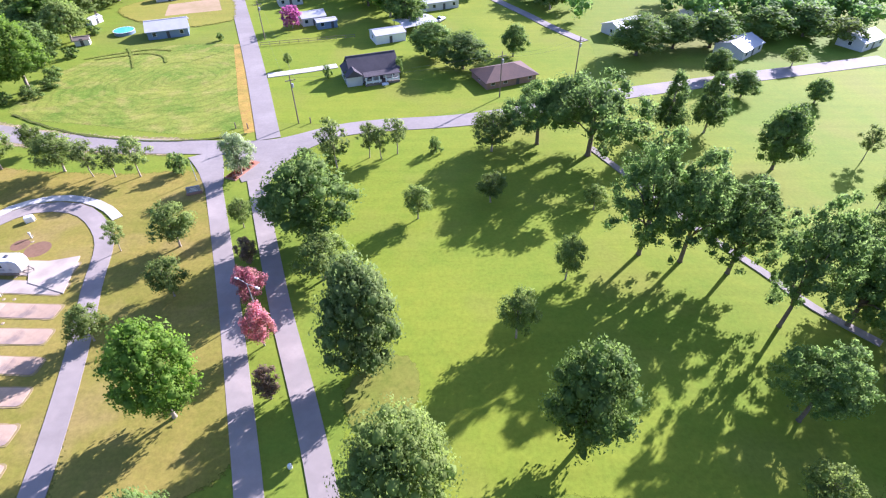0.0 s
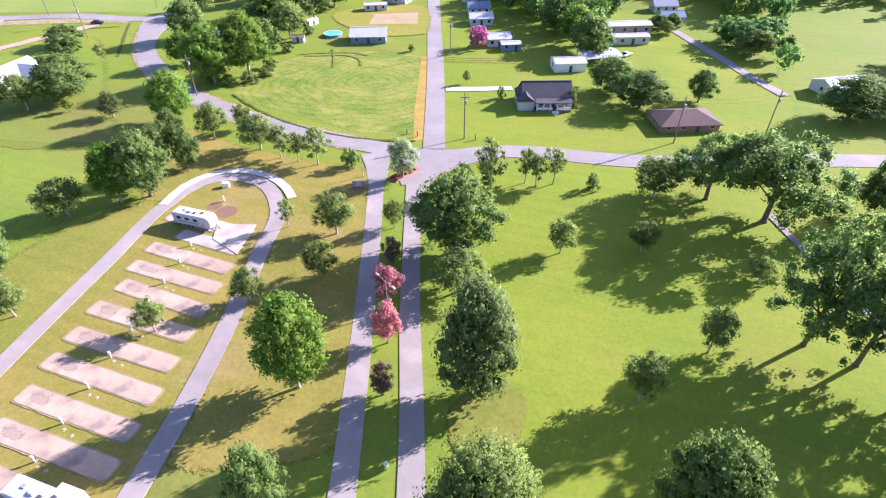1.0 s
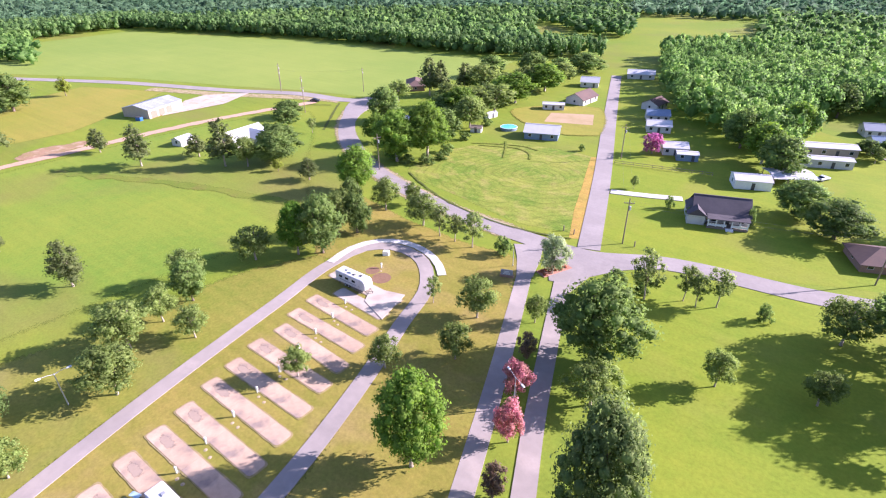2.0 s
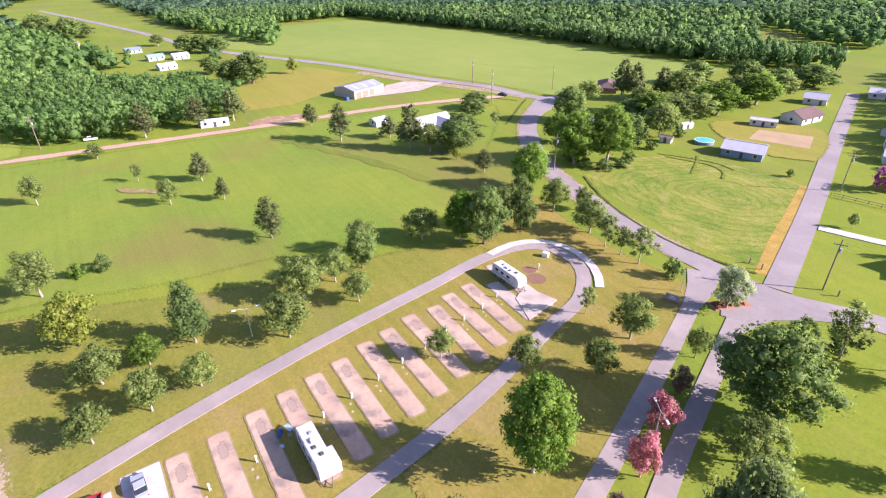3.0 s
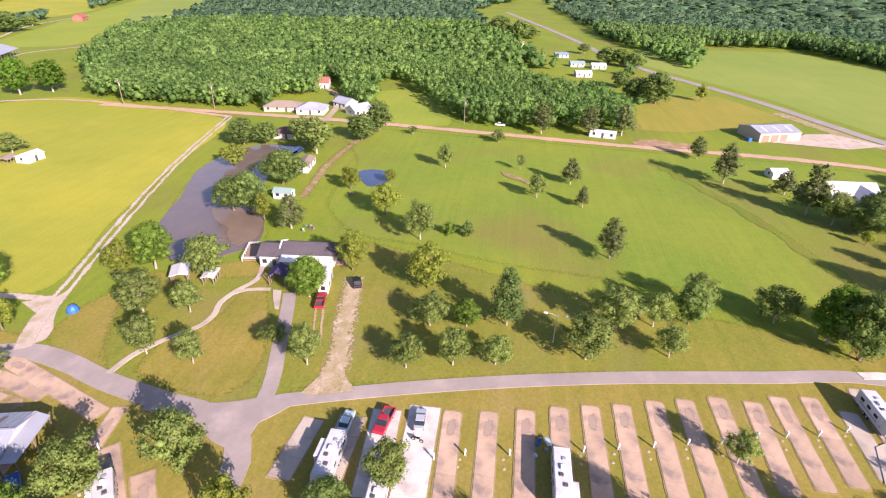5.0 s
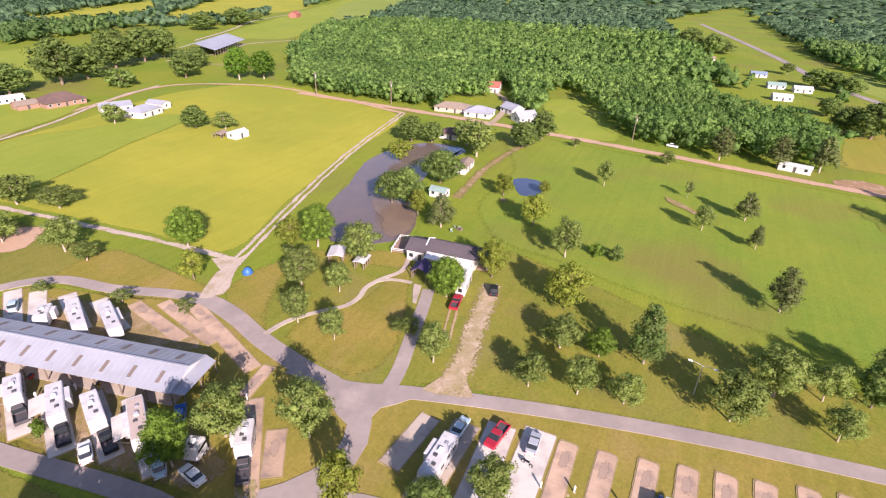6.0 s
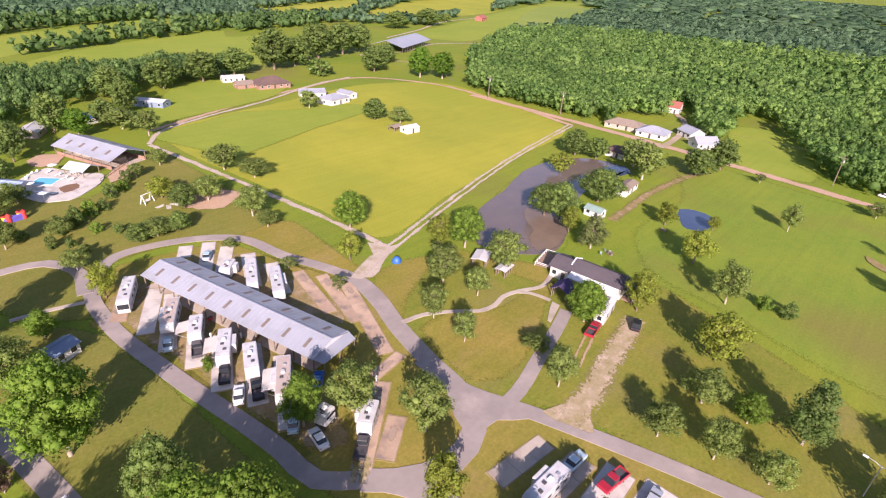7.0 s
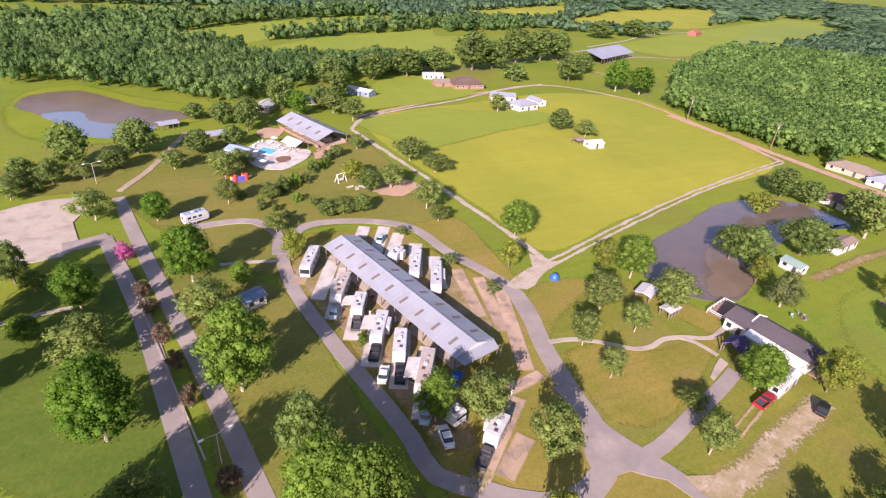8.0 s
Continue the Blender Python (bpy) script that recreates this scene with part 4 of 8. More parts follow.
# ---- roads ----
ribbon("road_verge", [(-196.0, 178.5), (-208.0, 175.0), (-223.0, 169.5), (-238.0, 162.0), (-253.0, 155.0), (-300.0, 138.0)], 8.5, DUST, 0.0, "sandy verge along the highway", "verge", wobble=0.8)
ribbon("road_verge", [(-188.9, 185.1), (-167.5, 153.8), (-148.1, 136.5), (-118.8, 120.3), (-81.5, 109.7), (-58.0, 107.4)], 9.4, DUST, 0.0, "sandy verge along the curving road", "verge", wobble=0.6)
ribbon("ditch", [(-193.3, 174.9), (-188.6, 168.4), (-180.2, 158.0), (-170.6, 145.8), (-166.8, 140.9)], 1.3, DITCH, 0.02, "dark weedy ditch inside the road bend", "ditch", wobble=0.4, step=1.5)
ribbon("ditch", [(-211.0, 158.5), (-204.8, 163.2), (-199.5, 166.5), (-194.0, 170.0)], 1.3, DITCH, 0.02, "dark weedy ditch at the end of the clay road", "ditch", wobble=0.4, step=1.5)
ribbon("road_main", [(-188.9, 185.1), (-166.9, 154.1), (-148.1, 136.5), (-118.8, 120.3), (-81.5, 109.7), (-55.9, 107.4), (-37.8, 107.7), (-24.3, 114.4), (6.7, 119.4), (52.3, 134.3), (87.8, 143.3), (130.4, 154.0)], 6.1, ROADTOP, 0.03, "pale grey asphalt road curving past the park", "road")
ribbon("road_highway", [(-181.6, 200.0), (-188.9, 185.1), (-225.3, 176.5), (-255.6, 162.9), (-320.5, 140.5), (-437.0, 87.1), (-584.4, 55.3), (-904.4, -22.6)], 6.6, ROADTOP, 0.03, "straight asphalt highway along the crop field", "road")
patch("drive_apron", [(-38.5, 89.6), (-35.7, 91.0), (-34.8, 99.3), (-30.6, 105.5), (-24.4, 111.6), (-30.7, 111.8), (-40.8, 108.1), (-40.8, 101.1)], ROADTOP, 0.02, "wide asphalt apron of the exit drive", "road", rounded=False, wobble=0)
patch("road_junction", [(-177.4, 162.3), (-190.7, 179.9), (-190.9, 191.0), (-182.1, 202.1), (-177.2, 185.0), (-170.8, 166.0), (-151.6, 144.5), (-130.2, 128.4), (-135.2, 128.4), (-153.0, 139.8)], ROADTOP, 0.025, "wide asphalt mouth of the highway junction", "road")
ribbon("road_north", [(-40.0, 110.8), (-53.8, 151.7), (-77.9, 218.8), (-109.4, 308.0)], 5.4, ROADTOP, 0.03, "straight village street between houses", "road")
ribbon("drive_west", [(-50.2, 100.3), (-41.4, 78.3), (-32.6, 55.7), (-26.7, 39.8), (-22.6, 28.6), (-4.5, -55.3), (-2.7, -66.5), (4.2, -102.3), (11.8, -142.6), (15.2, -162.3)], 3.3, ASPHALT, 0.03, "narrow asphalt entrance drive with tree shadows", "road")
ribbon("drive_east", [(-39.4, 95.6), (-31.8, 74.8), (-24.7, 55.6), (-18.2, 39.7), (-14.0, 28.5), (3.3, -58.5), (5.3, -72.3), (9.4, -100.1), (16.1, -131.5), (17.5, -138.0)], 3.3, ASPHALT, 0.03, "narrow asphalt exit drive with tree shadows", "road")
ribbon("drive_mouth", [(-43.3, 106.9), (-42.3, 101.3), (-39.4, 93.5)], 9.0, ROADTOP, 0.03, "asphalt mouth of the drive at the junction", "road", width_end=4.0)
ribbon("drive_mouth", [(-52.8, 104.5), (-50.0, 99.6), (-46.5, 91.3)], 7.0, ROADTOP, 0.03, "asphalt mouth of the drive at the junction", "road", width_end=3.6)
ribbon("camp_road", [(-58.8, -52.3), (-59.1, -40.8), (-63.1, -30.3), (-69.0, -11.6), (-76.4, 18.3), (-82.4, 52.5), (-85.2, 71.0), (-84.1, 79.6), (-79.2, 84.2), (-71.2, 84.2), (-61.9, 76.2), (-56.9, 61.7), (-52.5, 48.3), (-47.6, 30.0), (-45.0, 16.6), (-34.2, -38.9), (-29.5, -43.4), (-28.7, -51.2), (-23.5, -79.9), (-20.6, -102.8), (-21.6, -115.7), (-30.7, -129.0), (-43.0, -128.1), (-56.9, -119.6), (-60.9, -104.2), (-67.0, -84.6), (-63.8, -66.8), (-59.8, -50.8)], 3.15, ASPHALT, 0.03, "asphalt loop road past the caravan pads and shed", "road")
ribbon("loop_link", [(-59.8, -50.8), (-57.9, -40.4), (-53.5, -33.9), (-46.0, -31.9), (-37.8, -35.5), (-34.2, -38.9)], 4.0, ASPHALT, 0.03, "asphalt road linking the two camp loops", "road")
patch("road_fork", [(-60.5, -53.3), (-59.7, -44.4), (-60.9, -33.9), (-64.3, -28.9), (-62.0, -28.9), (-57.6, -32.8), (-52.2, -33.7), (-53.2, -38.0), (-57.3, -44.1)], ASPHALT, 0.03, "wide asphalt fork of the camp roads", "road")
ribbon("club_drive", [(-60.3, -33.7), (-65.6, -34.2), (-76.0, -37.0), (-89.7, -40.8), (-94.2, -42.3)], 2.8, ASPHALT, 0.03, "short asphalt drive to the clubhouse", "road")
ribbon("kerb_arc", [(-85.7, 70.1), (-86.5, 77.7), (-83.7, 84.3), (-77.7, 87.5), (-70.7, 87.0), (-64.5, 83.8), (-61.3, 80.8)], 1.9, WHITECON, 0.09, "white concrete border round the loop's end", "kerb")
ribbon("clay_road", [(-238.9, -197.5), (-238.4, -134.1), (-236.8, -84.4), (-229.9, -9.4), (-223.1, 53.7), (-217.5, 122.3), (-204.9, 169.9)], 5.5, CLAY, 0.02, "orange clay road along the woods", "road", wobble=0.8)
ribbon("clay_road", [(-231.2, -126.9), (-239.2, -171.1), (-240.2, -233.1), (-215.3, -267.6), (-162.4, -259.9), (-75.2, -227.3)], 3.4, CLAY, 0.02, "orange clay road round the hay field", "road", wobble=0.8)
ribbon("farm_track", [(-83.6, -89.5), (-80.9, -118.9), (-76.4, -153.5), (-68.5, -209.3)], 2.3, PALEGRAVEL, 0.02, "sandy farm track beside the hay field", "track", wobble=0.7)
ruts("farm_track", [(-83.6, -89.5), (-119.5, -100.8), (-164.8, -113.3), (-231.2, -126.9)], 2.0, 1.3, PALEGRAVEL, "pale wheel rut between pond and hay field")
ribbon("loop_link", [(-59.8, -50.8), (-62.5, -62.6), (-66.7, -75.9), (-67.5, -83.5), (-66.2, -88.0)], 4.0, ASPHALT, 0.03, "pinkish asphalt link towards the farm gate", "road")
ribbon("farm_track", [(-67.9, -83.2), (-73.6, -86.5), (-83.6, -89.5)], 3.6, PALEGRAVEL, 0.03, "pale gravel track to the farm gate", "track", wobble=0.5)
patch("track_mouth", [(-68.7, -83.8), (-73.1, -85.5), (-77.9, -89.6), (-81.1, -95.8), (-84.2, -90.2), (-90.4, -90.4), (-82.4, -87.3), (-76.7, -84.6), (-71.2, -80.9)], PALEGRAVEL, 0.02, "pale gravel turning place at the farm gate", "track")
patch("club_lawn", [(-65.4, -59.4), (-74.4, -59.7), (-80.4, -54.5), (-90.2, -53.1), (-104.3, -51.8), (-92.5, -46.2), (-80.6, -40.8), (-66.8, -37.6), (-62.0, -41.4), (-62.0, -49.8)], PARK, 0.013, "golden mown lawn before the clubhouse", "lawn")
patch("worn_lawn", [(-13.7, 40.4), (-11.4, 45.9), (-5.6, 47.9), (-3.1, 43.5), (-4.9, 37.2), (-9.3, 34.1)], PARKGREEN, 0.014, "worn yellowish patch in the lawn", "lawn")
patch("gravel_mouth", [(-64.9, -28.6), (-67.2, -19.8), (-70.0, -22.0), (-73.0, -23.2), (-73.0, -26.4), (-69.5, -27.0)], DRIVEDUST, 0.01, "pale dusty mouth of the strip beside the camp road", "track", wobble=0.3, step=1.5)
ribbon("gravel_drive", [(-66.0, -24.4), (-70.0, -24.5), (-77.3, -25.3), (-84.0, -26.9), (-91.0, -27.9), (-103.0, -30.2)], 6.0, DRIVEDUST, 0.01, "worn pale dusty strip beside the clubhouse", "track", wobble=0.1, step=1.5, width_end=6.0)
ruts("tyre_ruts", [(-79.4, -30.8), (-84.9, -32.5), (-90.6, -34.1)], 1.5, 0.4, SAND, "pale tyre rut in the grass behind a pickup")
ruts("tyre_ruts", [(-33.3, -38.9), (-35.1, -40.4), (-36.8, -42.0)], 1.5, 0.5, DUST, "pale tyre rut at the end of a pad")
ribbon("footpath", [(-64.2, -63.3), (-69.4, -62.3), (-73.5, -60.0), (-76.4, -57.8), (-79.8, -55.0), (-83.6, -54.3), (-88.1, -55.2), (-92.7, -54.2), (-98.1, -51.8), (-105.1, -53.4)], 1.2, CONCRETE, 0.04, "narrow curving concrete footpath", "path", step=1.5)
ribbon("footpath", [(-91.6, -54.8), (-93.9, -51.8), (-94.9, -47.0)], 1.1, CONCRETE, 0.04, "narrow concrete footpath to the clubhouse", "path")
ribbon("footpath", [(33.3, -106.1), (28.1, -107.0), (21.6, -107.6)], 1.2, CONCRETE, 0.04, "narrow concrete footpath across the lawn", "path")
ribbon("footpath", [(-19.5, -112.8), (-13.2, -114.4), (-7.0, -115.2)], 1.2, CONCRETE, 0.04, "narrow concrete footpath from the drive", "path")
patch("club_apron", [(-94.8, -46.4), (-94.8, -44.4), (-87.9, -42.1), (-87.9, -43.0), (-91.8, -45.1)], CONCRETE, 0.04, "pale concrete apron before the pavilion", "pavement", rounded=False, wobble=0)
ribbon("footpath", [(33.2, 105.1), (39.0, 91.8), (44.2, 80.1), (46.5, 75.0), (52.7, 64.1), (56.8, 56.0), (62.6, 48.8)], 1.5, ROADTOP, 0.03, "pale concrete path under the big oaks", "path")
ribbon("kerb_median", [(11.7, -115.3), (8.8, -99.9), (5.8, -84.3), (2.7, -67.7), (1.0, -59.0)], 0.22, CONCRETE, 0.12, "pale concrete kerb along the drive", "kerb")
ribbon("white_drive", [(-49.1, 147.4), (-39.8, 150.4), (-30.4, 154.0)], 3.0, WHITECON, 0.03, "white concrete driveway to a house", "road")
ribbon("village_lane", [(11.0, 234.6), (15.8, 227.7), (22.8, 214.4), (30.5, 200.0), (38.2, 184.4), (45.7, 171.7)], 3.4, ROADTOP, 0.03, "narrow lane behind the village houses", "road")
patch("workshop_yard", [(-241.8, 113.9), (-259.8, 135.3), (-262.2, 146.4), (-247.1, 163.7), (-238.0, 142.6)], PALEGRAVEL, 0.01, "white gravel yard before the metal workshop", "yard", rounded=False)
patch("parking_place", [(42.3, -161.0), (31.6, -165.3), (20.8, -163.2), (25.0, -148.6), (22.8, -136.7), (25.7, -130.5), (37.3, -130.5)], CONCRETE, 0.02, "pale gravel parking place beside the drives", "parking place")
ribbon("parking_link", [(26.1, -134.9), (20.4, -135.9), (16.3, -137.6)], 5.0, ASPHALT, 0.03, "asphalt link to the parking place", "road")
ribbon("pool_drive", [(15.3, -166.6), (7.9, -180.7), (0.6, -201.1), (-5.9, -219.5)], 2.4, GRAVEL, 0.02, "pale drive towards the pool", "track", wobble=0.4)
patch("clay_patch", [(-56.0, -152.8), (-66.1, -153.4), (-72.1, -148.2), (-65.8, -140.4), (-57.6, -141.4)], CLAY, 0.02, "bare orange clay beside the trees", "soil", wobble=2.5, step=1.5)
patch("field_green", [(-72.3, -221.9), (-79.5, -193.8), (-83.9, -178.0), (-101.7, -181.9), (-128.5, -191.0), (-178.4, -208.0), (-163.5, -221.3), (-139.1, -224.9), (-115.7, -234.5), (-95.1, -227.4)], HAYGREEN, 0.016, "greener strip of grass in the hay field", "field")
patch("field_farm", [(-81.5, -235.9), (-102.3, -284.1), (-127.6, -310.3), (-152.4, -298.1), (-167.4, -275.3), (-148.4, -254.0), (-106.2, -240.5)], HAYGREEN, 0.013, "bright green paddock beside the farm road", "field")
ribbon("farm_lane", [(-267.0, -334.9), (-305.7, -332.2), (-365.9, -352.1), (-414.3, -334.3)], 3.0, PALEGRAVEL, 0.02, "pale lane before the big farm barn", "track", wobble=0.5)
ribbon("farm_lane", [(-351.0, -401.3), (-420.5, -432.8), (-506.2, -480.1), (-627.7, -508.7)], 3.0, PALEGRAVEL, 0.02, "pale lane towards the red barn", "track", wobble=0.5)
ribbon("hay_track", [(-68.6, -210.1), (-77.2, -222.7), (-97.3, -232.9), (-133.2, -244.6), (-160.8, -257.1), (-184.0, -267.3), (-210.0, -272.5)], 2.3, PALEGRAVEL, 0.02, "thin sandy track across the hay field", "track", wobble=0.5)
patch("field_gold_lot", [(-120.9, 212.7), (-111.1, 226.0), (-89.1, 236.3), (-73.7, 195.9), (-83.5, 189.7), (-106.6, 195.8)], GOLD, 0.013, "golden dry lawn round the sandy lot", "lawn")
patch("sand_lot", [(-99.3, 202.0), (-103.3, 215.8), (-86.5, 223.6), (-80.6, 208.1)], SAND, 0.02, "bare sandy building lot on the village street", "soil", rounded=False)
ribbon("wood_lane", [(-233.0, -82.5), (-252.0, -84.0), (-270.0, -88.0), (-288.0, -94.5), (-301.0, -104.0)], 3.4, GRAVEL, 0.02, "pale lane between houses into the woods", "track", wobble=0.5)
ribbon("loop_link", [(-20.5, -116.0), (-22.0, -128.0), (-18.0, -135.5), (-7.2, -137.2), (-1.9, -136.5)], 3.0, ASPHALT, 0.03, "short asphalt spur to a caravan pad", "road")
ribbon("ditch", [(-107.7, 124.6), (-92.1, 116.5), (-75.3, 111.5), (-60.7, 110.3), (-51.5, 111.6), (-45.7, 113.3)], 0.8, DITCH, 0.02, "dark weedy ditch between pasture and road", "ditch", wobble=0.5, step=1.5)

ribbon("pond_track", [(-218.0, -56.0), (-210.1, -58.4), (-189.4, -60.8), (-174.6, -61.4), (-157.0, -60.1), (-146.2, -59.3)], 3.2, WORN, 0.01, "worn brownish track through the grass beside the pond", "track", wobble=0.8)
patch("bare_patch", [(-182.0, 0.5), (-180.5, 3.5), (-177.5, 7.0), (-172.5, 11.5), (-171.5, 10.0), (-175.0, 5.0), (-178.5, 1.0)], WORN, 0.012, "bare brownish patch in the meadow grass", "soil", wobble=0.5, step=1.5)

ribbon("tyre_track", [(-108.0, 161.5), (-104.0, 163.8), (-98.0, 166.5), (-91.0, 169.0), (-84.0, 168.0)], 0.5, WET, 0.01, "dark tyre track pressed into the pasture grass", "track", wobble=0.4, step=1.5)
ribbon("tyre_track", [(-104.8, 161.0), (-98.0, 163.5), (-91.0, 165.8), (-85.0, 163.0), (-82.0, 158.0)], 0.5, WET, 0.01, "dark tyre track pressed into the pasture grass", "track", wobble=0.4, step=1.5)
ribbon("tyre_track", [(-90.2, 154.2), (-93.0, 160.0), (-96.5, 166.5), (-99.0, 170.5)], 0.5, WET, 0.01, "dark tyre track pressed into the pasture grass", "track", wobble=0.4, step=1.5)

# ---- woods ----
FARM_FIELDS = [[(-51.3, -371.9), (-81.7, -418.2), (-135.0, -456.4), (-194.7, -481.3), (-239.4, -498.2), (-227.4, -460.3), (-263.2, -461.8), (-212.6, -364.3), (-174.4, -326.4), (-138.0, -336.7), (-100.0, -336.1), (-65.9, -338.9), (-47.4, -345.4)], [(-1.3, -450.8), (-94.2, -530.8), (-221.0, -599.1), (-207.4, -528.8), (-87.3, -446.2), (-34.3, -404.8)], [(-332.7, -371.4), (-496.2, -487.8), (-810.1, -605.7), (-1087.6, -698.0), (-1141.2, -643.6), (-481.3, -366.0), (-378.0, -331.8)]]
WEST_FIELDS = [[(-338.0, -651.7), (-629.0, -800.7), (-474.9, -598.0), (-329.5, -550.6)], [(-385.7, -521.8), (-683.4, -734.9), (-1040.5, -827.8), (-664.5, -535.6), (-493.7, -513.2)], [(-880.5, -39.0), (-457.2, 72.2), (-368.8, 82.5), (-331.9, 123.9), (-416.8, 130.6), (-596.6, 91.9), (-1008.9, 13.4)], [(-556.8, -399.1), (-768.5, -471.8), (-1004.3, -546.3), (-953.2, -616.1), (-778.0, -549.5)], [(-589.3, -25.7), (-876.8, -72.6), (-1388.7, 17.3), (-474.4, 103.5), (-368.5, 71.0), (-367.8, 44.4), (-434.4, 16.2)]]
LANE = [(-240.0, -85.0), (-265.0, -90.0), (-285.0, -97.0), (-300.0, -112.0), (-318.0, -112.0), (-318.0, -100.0), (-300.0, -97.0), (-286.0, -89.0), (-265.0, -82.0), (-240.0, -77.0)]
PASTURE = [(-500.0, -362.0), (-641.8, -466.0), (-760.0, -512.0), (-889.8, -552.0), (-985.2, -534.5), (-916.6, -506.0), (-731.4, -432.0), (-570.8, -372.6)]
HOLES = FARM_FIELDS + WEST_FIELDS + [LANE, PASTURE]
woods("woods", [[(-243.8, -186.3), (-247.2, -115.7), (-271.0, -120.3), (-286.1, -100.2), (-260.1, -70.4), (-265.8, -64.9), (-327.7, -80.6), (-328.1, -60.7), (-284.3, -41.3), (-244.8, -25.5), (-238.1, -9.7), (-240.2, 18.3), (-250.5, 53.7), (-275.5, 58.8), (-306.5, 50.9), (-326.4, 19.9), (-376.7, -16.0), (-460.8, -65.7), (-599.1, -189.2), (-622.0, -326.6), (-402.5, -294.2)], [(-247.1, -206.8), (-250.0, -142.2), (-255.2, -125.2), (-613.6, -328.0), (-499.3, -373.1), (-342.2, -291.1)]], 5.6, 10.5, 4.3, FOREST, 3, "dense broadleaf woods of many rounded crowns", HOLES, 115, 5, 0.049)
woods("woods", [[(-89.5, 317.1), (-70.0, 266.7), (-46.8, 227.8), (-32.8, 215.4), (-18.5, 204.1), (-12.2, 199.6), (-10.0, 216.9), (-8.6, 253.4), (-4.2, 271.8), (10.8, 289.9), (25.3, 279.3), (31.7, 256.9), (53.6, 229.8), (81.2, 432.1), (-4.0, 471.1), (-106.7, 393.4)]], 7.4, 14.0, 5.0, FOREST, 4, "dense tall broadleaf woods behind the village", (), 360, 8, 0.036)
woods("woods", [[(29.1, 221.4), (36.1, 203.3), (42.9, 189.5), (47.7, 186.3), (52.7, 223.1), (39.0, 229.5)], [(76.8, 186.4), (102.6, 179.9), (144.3, 175.7), (163.1, 205.2), (85.0, 211.7)]], 8.0, 9.0, 4.8, FOREST, 14, "clump of trees along the village lane", (), 300, 11, 0.045)
woods("woods", [[(-600.1, 74.0), (-560.2, 120.0), (-572.6, 258.0), (-373.1, 309.8), (-180.9, 322.6), (-132.7, 353.1), (-142.2, 377.7), (-415.9, 342.8), (-639.7, 287.0), (-681.9, 84.1)]], 6.6, 12.5, 4.4, DARKWOODS, 5, "dark woods along the far side of the crop field", HOLES, 130, 6, 0.042)
woods("woods", [[(66.7, -309.3), (37.9, -305.5), (-15.7, -264.7), (-24.1, -253.4), (-54.3, -280.7), (-73.6, -288.0), (-103.0, -300.9), (-126.5, -307.3), (-156.8, -307.2), (-172.6, -322.9), (-138.0, -336.7), (-100.0, -336.1), (-65.9, -338.9), (-47.4, -345.4), (-49.2, -381.7), (-7.4, -418.0), (-1.3, -450.8), (90.8, -456.1)]], 6.4, 12.0, 4.4, DARKWOODS, 6, "belt of dark woods behind the reservoir", HOLES, 220, 6, 0.038)
woods("woods", [[(-84.7, -433.1), (-156.7, -463.3), (-252.4, -481.5), (-419.2, -524.7), (-449.3, -564.4), (-198.1, -535.6), (-92.4, -471.8), (-36.6, -427.4)], sector(300, 640, 45, 98), [(90.8, -456.1), (-1.5, -461.1), (-107.5, -547.4), (-221.0, -599.1), (-236.5, -642.1), (99.2, -507.2)]], 9.5, 12.5, 5.8, DARKWOODS, 16, "woods between the far fields", HOLES, 60, 2, 0.09)
# the two farthest woods, with haze in their leaf colour
woods("woods", [sector(640, 1000, 45, 285)], 11.0, 14.5, 7.4, HAZEWOODS, 7, "far woods stretching into the distance", HOLES + [[(-463.9, 84.9), (-335.8, 146.5), (-265.8, 168.6), (-182.2, 192.7), (-178.4, 251.6), (-178.7, 314.9), (-363.7, 302.5), (-553.1, 249.5), (-543.3, 110.9)]], 33, 1, 0.1)
woods("woods", [sector(1000, 2300, 45, 285)], 39.0, 18.0, 23.0, HAZEWOODS, 8, "distant woods reaching to the horizon", HOLES, 30, 1, 0.1)
woods("woods", [[(-290.2, 533.3), (-194.9, 448.4), (-150.6, 450.6), (-261.9, 740.7), (-357.2, 649.0)]], 12.0, 12.0, 7.0, DARKWOODS, 21, "woods behind the end of the village street", (), 60, 5, 0.09)
woods("woods", [sector(385, 650, 118, 164)], 9.0, 12.5, 5.6, DARKWOODS, 27, "deep woods beyond the crop field", HOLES + [[(-681.9, 84.1), (-560.0, 60.0), (-335.8, 146.5), (-178.4, 251.6), (-178.7, 325.0), (-370.0, 312.0), (-640.0, 250.0)]], 60, 2, 0.09)
woods("woods", [sector(395, 660, 163, 214)], 8.6, 11.5, 5.4, FOREST, 23, "woods stretching west behind the nearer trees", HOLES, 60, 2, 0.09)


# ---- trees, one by one ----
def grove(rows):
    for kind, *spot in rows:
        tree(kind, *spot)


